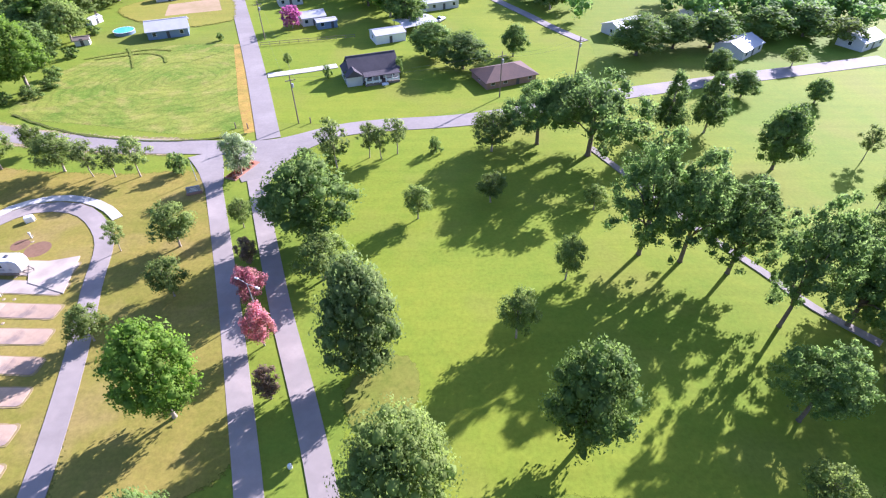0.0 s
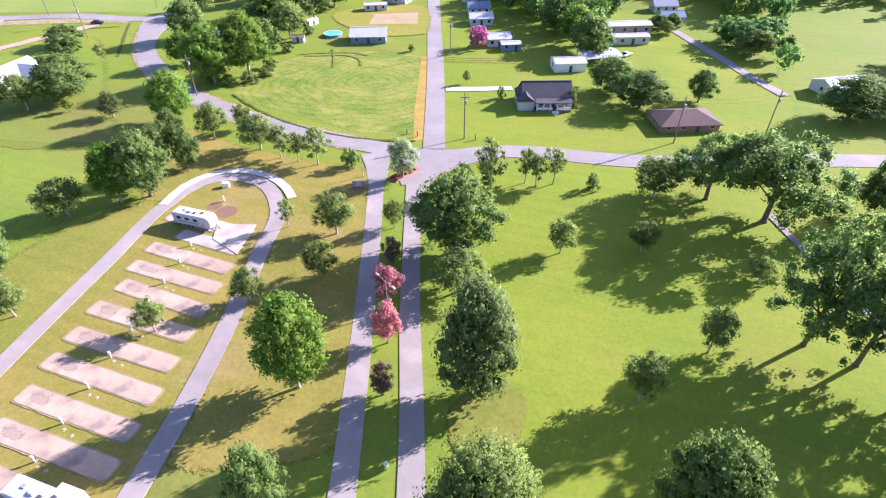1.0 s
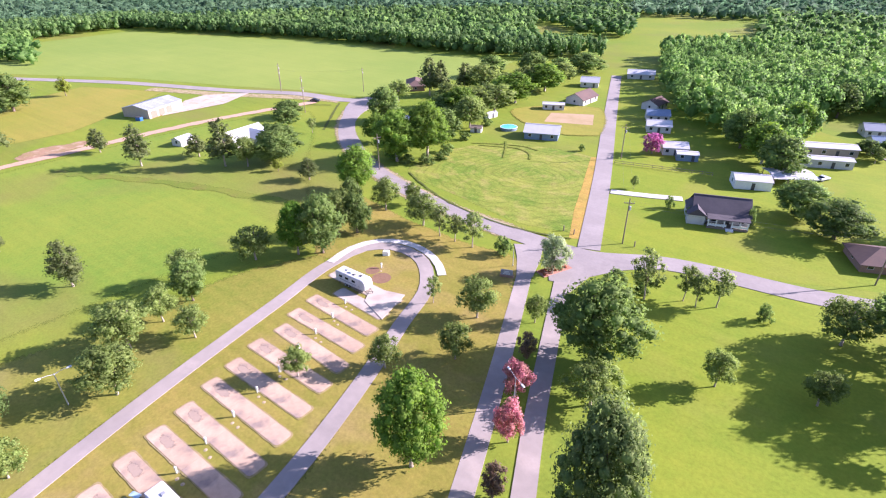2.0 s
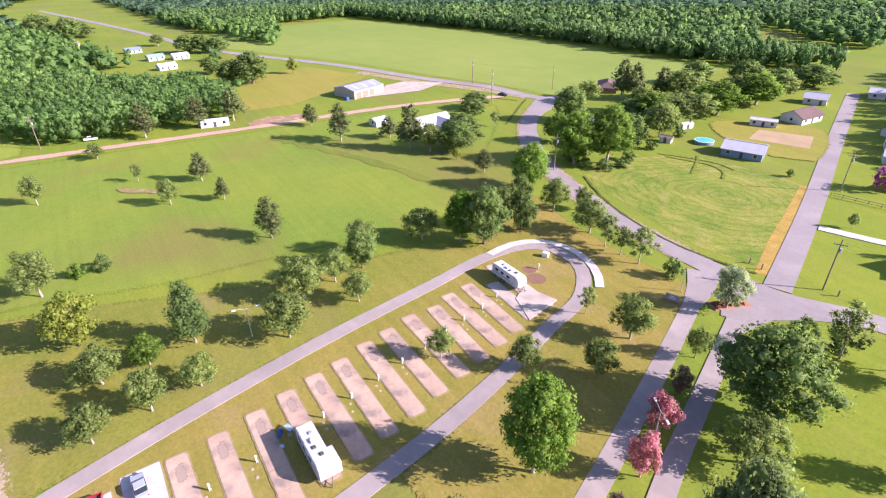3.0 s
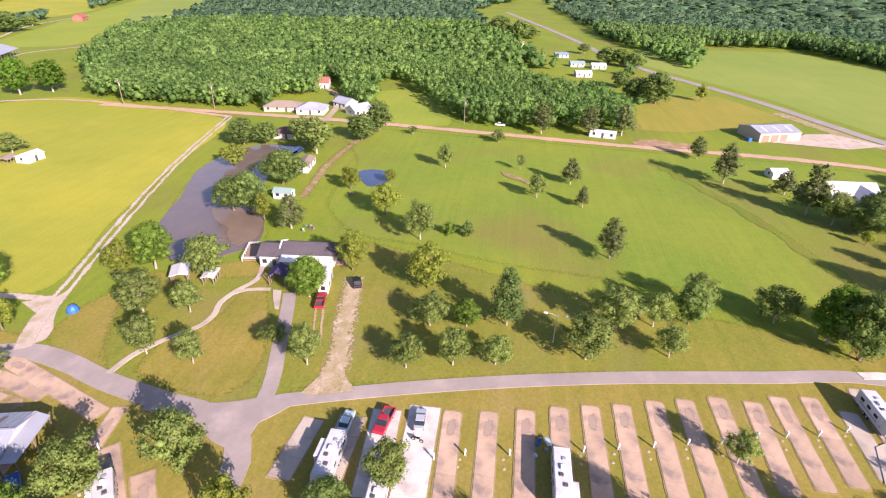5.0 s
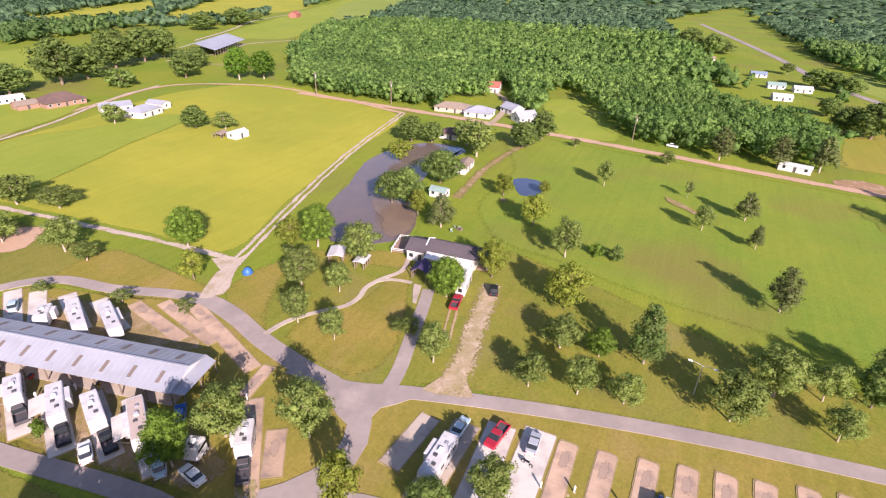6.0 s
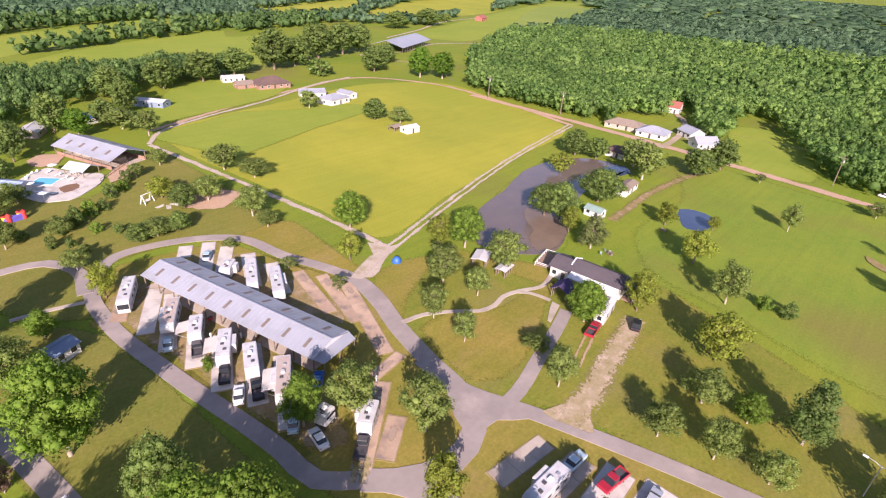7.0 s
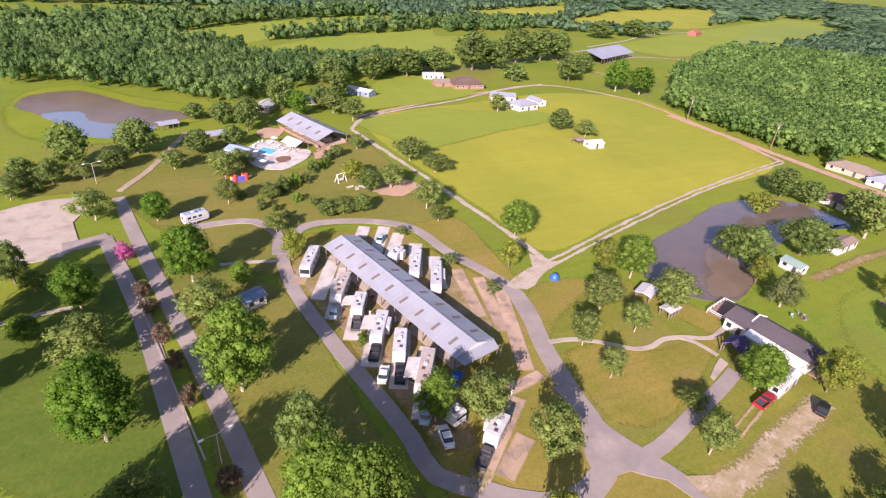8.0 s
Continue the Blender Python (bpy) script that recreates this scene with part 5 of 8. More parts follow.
# along the drives and the north lawn
grove([("grey", -4.6, 79.8, 7.8, 2.9), ("grey", 9.3, 84.8, 7.2, 3.1), ("oak", -23.3, 73.7, 16.2, 8.1), ("magnolia", -10.7, 45.1, 21.0, 5.7), ("bright", -34.6, 38.3, 17.8, 5.2), ("pink", -29.8, 58.7, 7.5, 2.8),
    ("pink", -26.0, 49.9, 7.9, 2.6), ("purple", -22.9, 40.9, 6.7, 2.3), ("grey", -46.4, 72.4, 9.6, 4.1), ("grey", -42.8, 60.1, 8.4, 3.2), ("grey_b", -51.2, 51.1, 7.4, 3.1), ("grey_b", -61.5, 40.7, 6.9, 2.7),
    ("young", -56.4, 71.3, 7.0, 2.0), ("purple", -32.8, 67.7, 5.7, 2.3), ("grey_b", -36.6, 77.7, 7.0, 2.3), ("pale", -42.0, 95.7, 10.0, 4.0)])
grove([("grey", -19.3, 63.9, 8.8, 4.8), ("grey_b", 10.5, 50.8, 10.4, 3.2), ("oak", 16.3, 33.7, 18.2, 5.6), ("grey_big", -4.6, 25.0, 19.6, 6.5), ("grey_b", 40.7, 26.0, 8.9, 3.0), ("oak_b", -28.1, 20.9, 15.0, 3.5)])
# near the junction
grove([("grey_b", -80.3, 97.8, 9.4, 5.3), ("grey", -90.7, 106.0, 7.4, 2.7), ("young", -73.1, 95.5, 8.3, 3.0), ("young", -68.3, 95.3, 7.9, 3.0), ("young", -63.1, 95.3, 9.8, 3.7),
    ("bush", -55.3, 97.0, 5.0, 2.7), ("young", -22.4, 98.0, 11.6, 3.9), ("young", -15.8, 102.0, 9.0, 2.7), ("young", -13.2, 101.3, 8.4, 2.5), ("young", -9.8, 103.5, 9.2, 3.1), ("bush", -29.2, 99.3, 3.8, 3.2), ("bush", -1.4, 104.0, 3.9, 1.9), ("bush", -23.6, 100.0, 4.3, 2.4)])
# west of the camp road
grove([("grey_b", -100.9, 60.8, 9.0, 5.0), ("oak", -90.5, 72.2, 15.0, 5.9), ("green", -94.8, 68.4, 13.8, 4.4), ("grey", -94.3, 81.0, 12.8, 3.9), ("oak_b", -91.1, 84.4, 11.2, 4.2), ("oak", -102.8, 93.8, 9.0, 3.3),
    ("grey", -94.5, 99.0, 10.2, 4.1), ("oak", -97.2, 42.7, 9.8, 4.1), ("grey", -103.5, 45.7, 9.3, 4.1), ("grey", -95.1, 35.2, 8.5, 3.2), ("grey_b", -85.5, 36.2, 7.5, 3.5), ("bright", -110.2, 104.0, 14.5, 6.2), ("pine", -129.5, 101.6, 7.4, 3.5)])
grove([("grey", -74.4, -12.2, 7.4, 3.3), ("grey", -76.5, -3.9, 8.8, 3.3), ("grey_b", -78.0, 3.8, 6.7, 3.4), ("grey", -87.8, -10.0, 7.4, 4.0), ("bright", -88.7, -2.6, 6.8, 2.9), ("sweetgum", -90.5, 5.4, 13.9, 3.9),
    ("grey", -82.2, 20.4, 10.2, 4.9), ("grey", -92.4, 27.4, 10.9, 5.2), ("yellow", -101.6, -12.6, 11.7, 5.5)])
# the meadow
grove([("grey", -125.0, -18.6, 11.0, 4.5), ("bright_bush", -129.6, -11.6, 3.5, 2.3), ("bush", -129.8, -6.8, 4.0, 2.7), ("pine", -123.4, 30.2, 11.5, 3.9), ("yellow", -106.2, -31.5, 10.5, 4.2), ("yellow", -156.0, -46.8, 7.8, 4.0), ("yellow", -138.8, -31.5, 9.9, 5.2), ("yellow", -164.0, -35.6, 4.8, 2.3),
    ("grey_b", -181.9, -19.6, 9.7, 3.2), ("young", -184.8, 7.0, 6.3, 1.8), ("grey_b", -160.2, 12.5, 8.6, 3.1), ("pine", -174.2, 23.9, 9.4, 3.5), ("pine", -154.9, 26.2, 7.1, 2.3), ("young", -221.2, -38.9, 3.8, 2.6), ("grey", -217.2, -2.2, 5.7, 3.3)])
grove([("pine", -185.8, 76.6, 14.3, 5.1), ("pine", -212.5, 75.0, 9.1, 3.7), ("pine", -162.2, 93.2, 16.5, 5.1), ("pine", -178.5, 93.5, 8.3, 4.2), ("grey", -155.8, 97.6, 11.3, 4.6), ("oak", -155.7, 110.4, 11.3, 8.5), ("oak", -193.5, 145.2, 7.3, 7.5),
    ("yellow", -143.8, 100.7, 4.4, 1.9), ("young", -167.1, 135.6, 6.4, 2.4)])
# round the pond and the clubhouse
grove([("oak_b", -133.1, -75.0, 10.4, 6.0), ("oak", -134.8, -70.7, 11.6, 5.7), ("oak", -156.1, -69.7, 11.3, 7.3), ("yellow", -128.8, -63.7, 8.5, 3.4), ("pine", -125.1, -54.3, 10.0, 4.5), ("yellow", -169.4, -93.1, 8.1, 5.3), ("oak", -192.6, -100.9, 10.5, 6.4), ("oak_b", -195.9, -93.1, 8.6, 5.7),
    ("grey", -188.1, -69.7, 14.8, 8.0), ("grey_b", -199.2, -78.7, 11.9, 6.4), ("oak", -208.6, -58.0, 10.6, 6.6), ("oak", -224.5, -54.4, 12.3, 6.5), ("bright", -99.0, -77.0, 12.2, 5.2), ("grey", -97.2, -62.3, 12.3, 5.0)])
grove([("grey", -82.2, -68.8, 10.2, 4.8), ("grey", -83.9, -59.5, 8.0, 3.1), ("grey", -70.2, -60.0, 9.5, 3.2), ("grey", -69.1, -50.2, 7.7, 2.7), ("grey", -47.3, -39.1, 12.5, 4.3), ("grey_b", -72.2, -30.0, 9.8, 3.3), ("bright", -93.7, -37.5, 10.2, 4.6), 
    ("bright", -33.8, -53.2, 11.2, 3.6), ("grey", -41.6, -50.7, 10.7, 4.6), ("bright", -82.9, -105.6, 11.2, 5.0), ("yellow", -72.2, -91.5, 7.9, 3.6), ("yellow", -95.6, -82.9, 8.8, 4.2), ("bright", -84.0, -276.0, 12.7, 5.8)])
# round the southern drives
grove([("bright", -12.6, -43.5, 15.4, 5.6), ("bright", -6.0, -71.7, 18.5, 6.3), ("green", -0.8, -109.2, 15.0, 5.6), ("green", 20.0, -106.5, 11.0, 4.7), ("green", 14.0, -68.4, 15.6, 6.0), ("grey", 17.4, -88.0, 10.3, 5.6), ("grey", -3.3, -91.4, 12.0, 5.7), ("bright", -10.6, -104.9, 6.3, 2.9), ("yellow", -23.3, -111.8, 8.8, 3.5),
    ("grey", -22.3, -127.5, 6.1, 3.4), ("green", 5.5, -143.4, 8.5, 4.3), ("grey", 19.9, -148.7, 8.8, 5.7), ("bright", 28.1, -98.7, 5.8, 3.2), ("oak", 33.1, -121.2, 9.9, 3.9), ("grey", 28.8, -116.0, 6.0, 2.7)])
grove([("mauve", 12.4, -124.0, 4.8, 2.7), ("purple", 8.9, -106.7, 4.0, 2.1), ("purple", 7.6, -100.2, 4.0, 2.4), ("purple", 5.7, -89.3, 5.0, 2.2), ("purple", 3.7, -81.1, 4.5, 2.1), ("purple", 2.1, -70.8, 5.0, 2.0), ("oak", -12.8, -54.6, 12.1, 4.1), ("grey", 9.4, -53.4, 7.9, 4.0), ("purple", -1.8, -52.2, 5.0, 2.1)])
# trees beyond the drives whose shade lies across them
grove([("bright", -17.0, -28.0, 15.5, 5.4), ("green", 14.0, -41.0, 18.0, 5.6), ("oak", 22.5, -43.5, 17.0, 5.8)])
# the farm and the pool
grove([("grey", -77.7, -168.8, 9.6, 6.3), ("grey", -82.0, -156.0, 7.3, 5.5), ("oak", -160.7, -188.9, 9.6, 5.9), ("grey", -166.2, -177.4, 7.7, 5.3), ("grey", -66.6, -129.2, 10.0, 5.0), ("grey", -66.3, -120.5, 5.4, 3.4), ("yellow", -52.6, -157.2, 7.1, 4.8), ("oak", -54.9, -146.8, 7.2, 4.4), ("grey", -62.1, -147.1, 8.3, 4.5),
    ("grey", -42.2, -133.5, 5.0, 4.9), ("oak", -37.5, -133.1, 4.9, 3.2), ("oak", -47.8, -133.0, 5.4, 3.4), ("oak", 28.8, -191.5, 14.0, 6.9), ("oak", 10.3, -199.3, 11.8, 7.8), ("oak", -9.0, -194.4, 8.5, 5.1), ("grey", -14.2, -167.1, 10.7, 5.3), ("grey", -21.2, -178.0, 5.0, 3.8)])
grove([("oak", -30.3, -229.8, 10.1, 5.6), ("oak", -20.1, -227.9, 9.2, 5.9), ("oak", -46.8, -245.2, 15.5, 6.5), ("grey", -68.0, -235.6, 8.9, 7.9), ("oak", -77.7, -259.6, 15.5, 5.8), ("grey", -72.7, -221.0, 11.0, 5.1), ("grey", -12.9, -149.0, 8.2, 3.7), ("grey", -0.3, -181.0, 7.2, 4.7), ("grey", -24.9, -149.5, 4.9, 3.5), ("oak", 40.2, -176.0, 5.2, 4.8), ("grey", -147.3, -222.3, 9.2, 5.3), ("grey", -239.1, -284.7, 11.4, 8.5)])
# the big oaks of the north-east lawn
grove([("spread", 31.9, 102.0, 19.0, 13.2), ("spread", 21.5, 107.2, 14.6, 9.8), ("grey_b", 11.0, 104.2, 10.5, 5.2), ("tall_oak", 33.6, 69.0, 24.5, 7.2), ("tall_oak", 40.0, 67.0, 22.5, 7.2), ("sweetgum", 51.3, 110.4, 15.5, 3.9), ("sweetgum", 60.9, 111.5, 15.0, 4.4), ("oak", 77.5, 130.2, 7.0, 4.3), ("oak", 94.5, 126.4, 6.2, 3.5),
    ("oak", 69.0, 95.4, 14.0, 5.7), ("young", 89.7, 98.3, 8.4, 2.7), ("grey", 81.8, 80.8, 8.4, 2.3), ("grey_b", 19.9, 62.9, 9.8, 2.9), ("grey_b", 28.7, 81.9, 6.0, 2.4), ("tall_oak", 49.7, 52.4, 23.0, 5.9), ("tall_oak", 59.7, 52.3, 19.0, 7.0), ("tall_oak", 44.6, 36.8, 15.5, 5.4)])
# the village
grove([("oak_b", -2.8, 160.4, 10.0, 8.0), ("oak", 6.2, 151.0, 10.0, 8.2), ("oak", 21.7, 160.0, 9.2, 4.3), ("oak", 14.0, 224.6, 7.2, 3.9), ("mauve", -50.4, 188.1, 7.7, 4.4), ("oak", -11.9, 190.2, 12.8, 7.9), ("bush", -31.7, 145.9, 3.8, 1.6), ("grey_b", -44.4, 153.7, 4.5, 1.4), ("bush", -71.4, 176.7, 2.7, 1.4),
    ("grey", 31.5, 219.2, 7.8, 3.3), ("grey", 40.1, 205.3, 9.2, 7.1), ("oak", -150.5, 105.0, 10.9, 7.9)])
grove([("bright", -137.4, 141.6, 11.1, 6.0), ("bright", -118.2, 130.6, 17.8, 8.2), ("bright", -112.1, 139.5, 19.9, 8.5), ("oak_b", -118.5, 158.0, 12.5, 6.6), ("grey_big", -120.0, 177.0, 12.5, 8.0), ("oak", -155.0, 165.0, 14.0, 7.6), ("grey", -146.6, 198.5, 12.0, 6.5), ("pine", -168.0, 212.0, 18.5, 6.0), ("pine", -162.5, 214.0, 17.0, 5.4), ("pine", -158.0, 228.0, 14.5, 5.5), ("grey", -147.4, 230.7, 15.6, 11.5),
    ("bright", -125.5, 222.7, 14.1, 9.8), ("bright", -125.2, 251.5, 13.8, 10.7), ("grey", -123.9, 202.0, 13.3, 9.7), ("bright", -129.9, 184.8, 13.9, 9.2), ("oak", -182.9, 136.0, 8.1, 6.4), ("oak", -127.8, 308.6, 10.7, 11.5)])
grove([("grey", -49.6, -9.8, 9.2, 3.5), ("oak", -43.5, -16.3, 6.8, 3.5), ("yellow", -39.5, -27.8, 10.6, 3.5), ("oak", -307.0, 78.3, 16.3, 11.1), ("oak", -311.3, 67.9, 12.5, 8.0), ("yellow", -319.8, 105.4, 9.3, 4.0), ("oak", -581.4, 6.1, 12.7, 17.1), ("grey", -485.9, 56.7, 9.1, 5.8), ("oak", -348.6, 65.9, 9.6, 7.1),
    ("grey", -77.6, -40.3, 3.2, 2.0), ("grey_b", -77.4, -38.0, 4.5, 2.4), ("young", -52.9, -115.5, 2.8, 2.3), ("young", -58.4, -97.4, 3.3, 2.8), ("young", -61.6, -81.8, 4.3, 2.2)])

# farm belts, village and the eastern road
grove([("oak", -184.1, -316.5, 24.5, 14.0), ("oak_b", -201.6, -320.3, 18.1, 11.4), ("oak", -231.7, -337.4, 23.8, 13.4), ("oak_b", -257.9, -344.2, 22.4, 14.0), ("oak", -276.2, -347.5, 19.8, 10.9), ("bush", -198.2, -286.4, 10.3, 9.9), ("oak", -234.5, -278.7, 16.0, 9.4), ("oak_b", -262.8, -299.7, 13.2, 7.8), ("green", -247.9, -249.4, 19.3, 8.6), ("green", -257.8, -239.3, 16.6, 8.5),
    ("oak", -408.5, -453.4, 16.2, 14.5), ("oak", -463.8, -462.6, 17.1, 17.1), ("grey", -513.6, -480.5, 10.9, 7.8), ("oak", -81.7, -289.6, 15.3, 9.1), ("oak", -108.6, -297.3, 15.5, 9.6), ("oak_b", -132.3, -303.5, 16.5, 11.1), ("oak", -156.0, -314.0, 14.7, 10.7)])
grove([("oak", 58.7, 159.8, 11.4, 9.1), ("oak_b", 71.5, 165.0, 10.2, 7.7), ("oak", 83.1, 165.6, 10.7, 8.2), ("oak_b", 101.3, 170.9, 10.2, 8.8), ("oak", 116.6, 174.5, 9.6, 8.0), ("grey", 124.5, 166.2, 8.4, 6.0), ("oak", 75.4, 141.7, 8.1, 4.3), ("grey", 100.5, 149.8, 6.1, 3.5)])
grove([("bright", -17.8, 198.9, 14.1, 7.8), ("bright", -12.3, 225.1, 15.9, 7.0), ("oak", -26.9, 211.9, 14.1, 7.3), ("oak", -2.7, 276.8, 14.0, 7.5), ("grey", 12.2, 220.2, 6.1, 3.0), ("oak", 9.7, 230.1, 4.9, 4.2), ("bush", -12.0, 146.0, 5.6, 1.8), ("bush", -25.5, 141.9, 3.7, 1.4), ("oak", -166.9, 268.1, 11.1, 9.4), ("oak", -151.1, 285.5, 11.9, 9.6), ("oak", -131.3, 281.2, 11.6, 7.7)])
grove([("tall_oak", 46.8, 64.0, 18.5, 6.8), ("tall_oak", 68.0, 47.0, 21.4, 8.5), ("tall_oak", 57.0, 31.0, 14.0, 4.6), ("oak", 37.9, -103.3, 18.0, 6.4), ("oak", 35.5, -84.5, 17.7, 5.9)])
grove([("tall_oak", 70.6, 60.1, 21.0, 8.6), ("tall_oak", 65.6, 38.5, 22.2, 6.5), ("tall_oak", 76.0, 52.0, 20.3, 7.6), ("bright", -16.8, -37.4, 18.3, 5.5)])
grove([("grey", -134.2, 250.1, 12.9, 9.9), ("bright", -128.7, 217.8, 12.8, 9.0), ("grey", -128.1, 195.0, 12.9, 8.3), ("oak", -137.0, 180.0, 10.5, 6.5), ("grey_b", -172.0, 193.0, 10.5, 7.0), ("grey", -126.5, 270.9, 11.8, 8.3)])
grove([("bush", -121.0, 132.0, 3.6, 3.6), ("bush", -114.0, 131.0, 3.2, 3.2), ("bush", -108.5, 134.5, 3.4, 3.4), ("bush", -107.0, 141.0, 3.0, 3.2), ("bush", -109.5, 147.5, 3.2, 3.4), ("bush", -126.5, 137.0, 3.0, 3.0), ("bush", -113.0, 163.5, 3.0, 2.8), ("bush", -116.0, 183.5, 3.2, 2.8)])
# the weedy row and the trees beyond the parking place
grove([("bush", -21.0, -142.7, 3.7, 1.7), ("bush", -25.0, -149.5, 5.0, 2.3), ("bush", -28.6, -152.6, 5.6, 3.1), ("bright_bush", -33.6, -157.0, 4.8, 2.7), ("bush", -37.4, -158.6, 3.6, 2.1), ("bush", -41.6, -166.4, 5.0, 2.5), ("bright_bush", -46.0, -170.5, 3.4, 2.2), ("bush", -49.3, -176.4, 4.1, 2.6), ("grey", -53.2, -178.8, 5.2, 2.7), ("grey", -62.9, -185.2, 6.2, 3.1),
    ("bush", -24.7, -140.8, 2.5, 1.6), ("bright_bush", -31.6, -145.2, 3.1, 1.9), ("bush", -26.0, -135.5, 2.5, 1.8), ("bush", -35.7, -141.8, 2.6, 1.7), ("bush", -16.9, -151.9, 2.9, 2.0), ("oak", -28.0, -216.5, 13.5, 5.0), ("bright_bush", -29.0, -76.6, 2.6, 1.5), ("grey", -19.6, -179.5, 6.6, 3.0),
    ("oak", 32.2, -177.2, 7.9, 4.3), ("oak_b", 40.6, -183.6, 6.7, 4.7), ("bush", 35.4, -172.5, 2.8, 2.1), ("grey", 24.6, -179.1, 5.9, 3.7), ("bush", 0.2, -189.2, 3.4, 2.3), ("grey", 41.0, -168.1, 5.5, 3.4), ("oak", 16.6, -185.6, 7.1, 4.6), ("oak", -20.9, -200.2, 7.6, 4.5), ("oak_b", -10.1, -236.5, 7.0, 5.1),
    ("grey", -63.6, -152.1, 5.9, 4.1), ("green", -52.3, -234.0, 11.1, 5.7), ("oak", -65.0, -245.9, 10.4, 6.0)])
grove([("oak", -436.4, 69.3, 12.4, 9.2), ("oak_b", -431.1, 78.2, 12.3, 8.7), ("oak", -423.2, 86.8, 10.9, 7.7), ("oak", -579.9, -18.5, 19.9, 14.2), ("oak_b", -562.4, 2.1, 18.4, 11.0), ("pine", -238.5, 50.3, 14.3, 5.8), ("pine", -236.5, 35.9, 13.0, 5.5), ("pine", -234.5, 15.5, 13.8, 5.4)])


# ---- caravan pads ----
PADS = []


def pad(x, y, length, turn, width=2.9, mat=PADTOP, label="worn pinkish concrete caravan pad in the grass", square=False):
    """A concrete slab with rounded corners and a worn rim of bare soil."""
    PADS.append(x)
    top = thing("caravan_pad", x, y, turn, label, "caravan pad", "caravan pads", z=0.003 * (len(PADS) % 13))
    h, w, c = length / 2, width / 2, 0.12 if square else width * 0.2
    def outline(a, b, c):
        return [(-a + c, -b), (a - c, -b), (a - c * 0.3, -b + c * 0.3), (a, -b + c), (a, b - c), (a - c * 0.3, b - c * 0.3), (a - c, b), (-a + c, b), (-a + c * 0.3, b - c * 0.3), (-a, b - c), (-a, -b + c), (-a + c * 0.3, -b + c * 0.3)]
    rough = []
    for a, b in [(u, v) for u, v in outline(h + 0.3, w + 0.22, c)]:
        rough.append((a, b))
    edge, n = [], len(rough)
    for i in range(n):
        a, b = Vector(rough[i]), Vector(rough[(i + 1) % n])
        k = max(1, int((b - a).length / 0.8))
        for j in range(k):
            q = a.lerp(b, j / k)
            edge.append((q.x + 0.16 * noise.noise((q.x * 0.9 + x, q.y * 0.9 + y, 0)), q.y + 0.16 * noise.noise((q.x * 0.9 + x, q.y * 0.9 + y, 5))))
    part("soil_rim", Shape().plate(edge, -0.02, 0.085), RIM, top, "bare sandy rim")
    joints = max(2, round(length / 4.5))
    for k in range(joints):
        a, b = -h + length * k / joints, -h + length * (k + 1) / joints
        edge = [(a + 0.02, -w), (b - 0.02, -w), (b - 0.02, w), (a + 0.02, w)]
        if k == 0:
            edge = [(a + c, -w), (b - 0.02, -w), (b - 0.02, w), (a + c, w), (a + c * 0.3, w - c * 0.3), (a, w - c), (a, -w + c), (a + c * 0.3, -w + c * 0.3)]
        if k == joints - 1:
            edge = [(a + 0.02, -w), (b - c, -w), (b - c * 0.3, -w + c * 0.3), (b, -w + c), (b, w - c), (b - c * 0.3, w - c * 0.3), (b - c, w), (a + 0.02, w)]
        part("slab", Shape().plate(edge, -0.02, 0.13), mat, top)
    if mat is PADTOP:
        n, far, wide = 22, 2.6 + 1.2 * noise.noise((x, y, 2.0)), w * 0.78
        rings = [[(-h + 1.0 + far + far * k * math.cos(6.283 * i / n), wide * k * math.sin(6.283 * i / n) * (1 + 0.15 * math.cos(12.566 * i / n)), 0.1345) for i in range(n)] for k in (1.0, 0.35)]
        faces = [tuple(range(n, 2 * n))] + [(i, (i + 1) % n, n + (i + 1) % n, n + i) for i in range(n)]
        stain = part("stain", Shape().add(rings[0] + rings[1], faces), PADSTAIN, top, "dark wheel and oil stain")
        point_values(stain.data, [1.0] * n + [0.0] * n)
    return top


pad(-68.4, 62.5, 14.2, -4.0, mat=CONCRETE)
pad(-71.9, 67.2, 19.7, -2.8, width=3.6, mat=CONCRETE)
pad(-68.9, 57.4, 18.4, -3.1)
pad(-67.8, 52.2, 19.0, -1.8)
pad(-66.0, 47.1, 18.6, -3.5)
pad(-65.5, 41.7, 19.8, -1.0)
pad(-64.0, 36.1, 19.9, -0.8)
pad(-62.6, 30.8, 20.3, -1.1)
pad(-61.1, 25.2, 19.8, -0.8)
pad(-59.8, 20.1, 20.2, 0.1)
pad(-58.7, 14.8, 20.0, -0.3)
pad(-56.9, 9.3, 20.5, -0.6)
pad(-55.5, 3.5, 20.7, 0.2)
pad(-54.8, -2.1, 20.5, 2.0)
pad(-54.8, -6.8, 21.1, 1.3, width=5.0, mat=WHITECON, label="wide bright white concrete caravan pad", square=True)
pad(-55.4, -12.6, 16.4, 3.4, width=4.6, mat=WHITECON, label="wide white concrete caravan pad beside a tree", square=True)
pad(-53.1, -18.5, 16.4, -1.9, width=4.2, mat=CONCRETE, label="grey concrete caravan pad in the shade", square=True)
pad(-54.1, -24.8, 11.5, -5.3, width=3.4, mat=CONCRETE, label="empty grey concrete caravan pad", square=True)
patch("pad_apron", [(-68.1, 63.4), (-70.5, 67.9), (-62.9, 70.0), (-61.0, 60.9)], CONCRETE, 0.02, "widened concrete apron between two pads", "pavement", rounded=False, wobble=0)
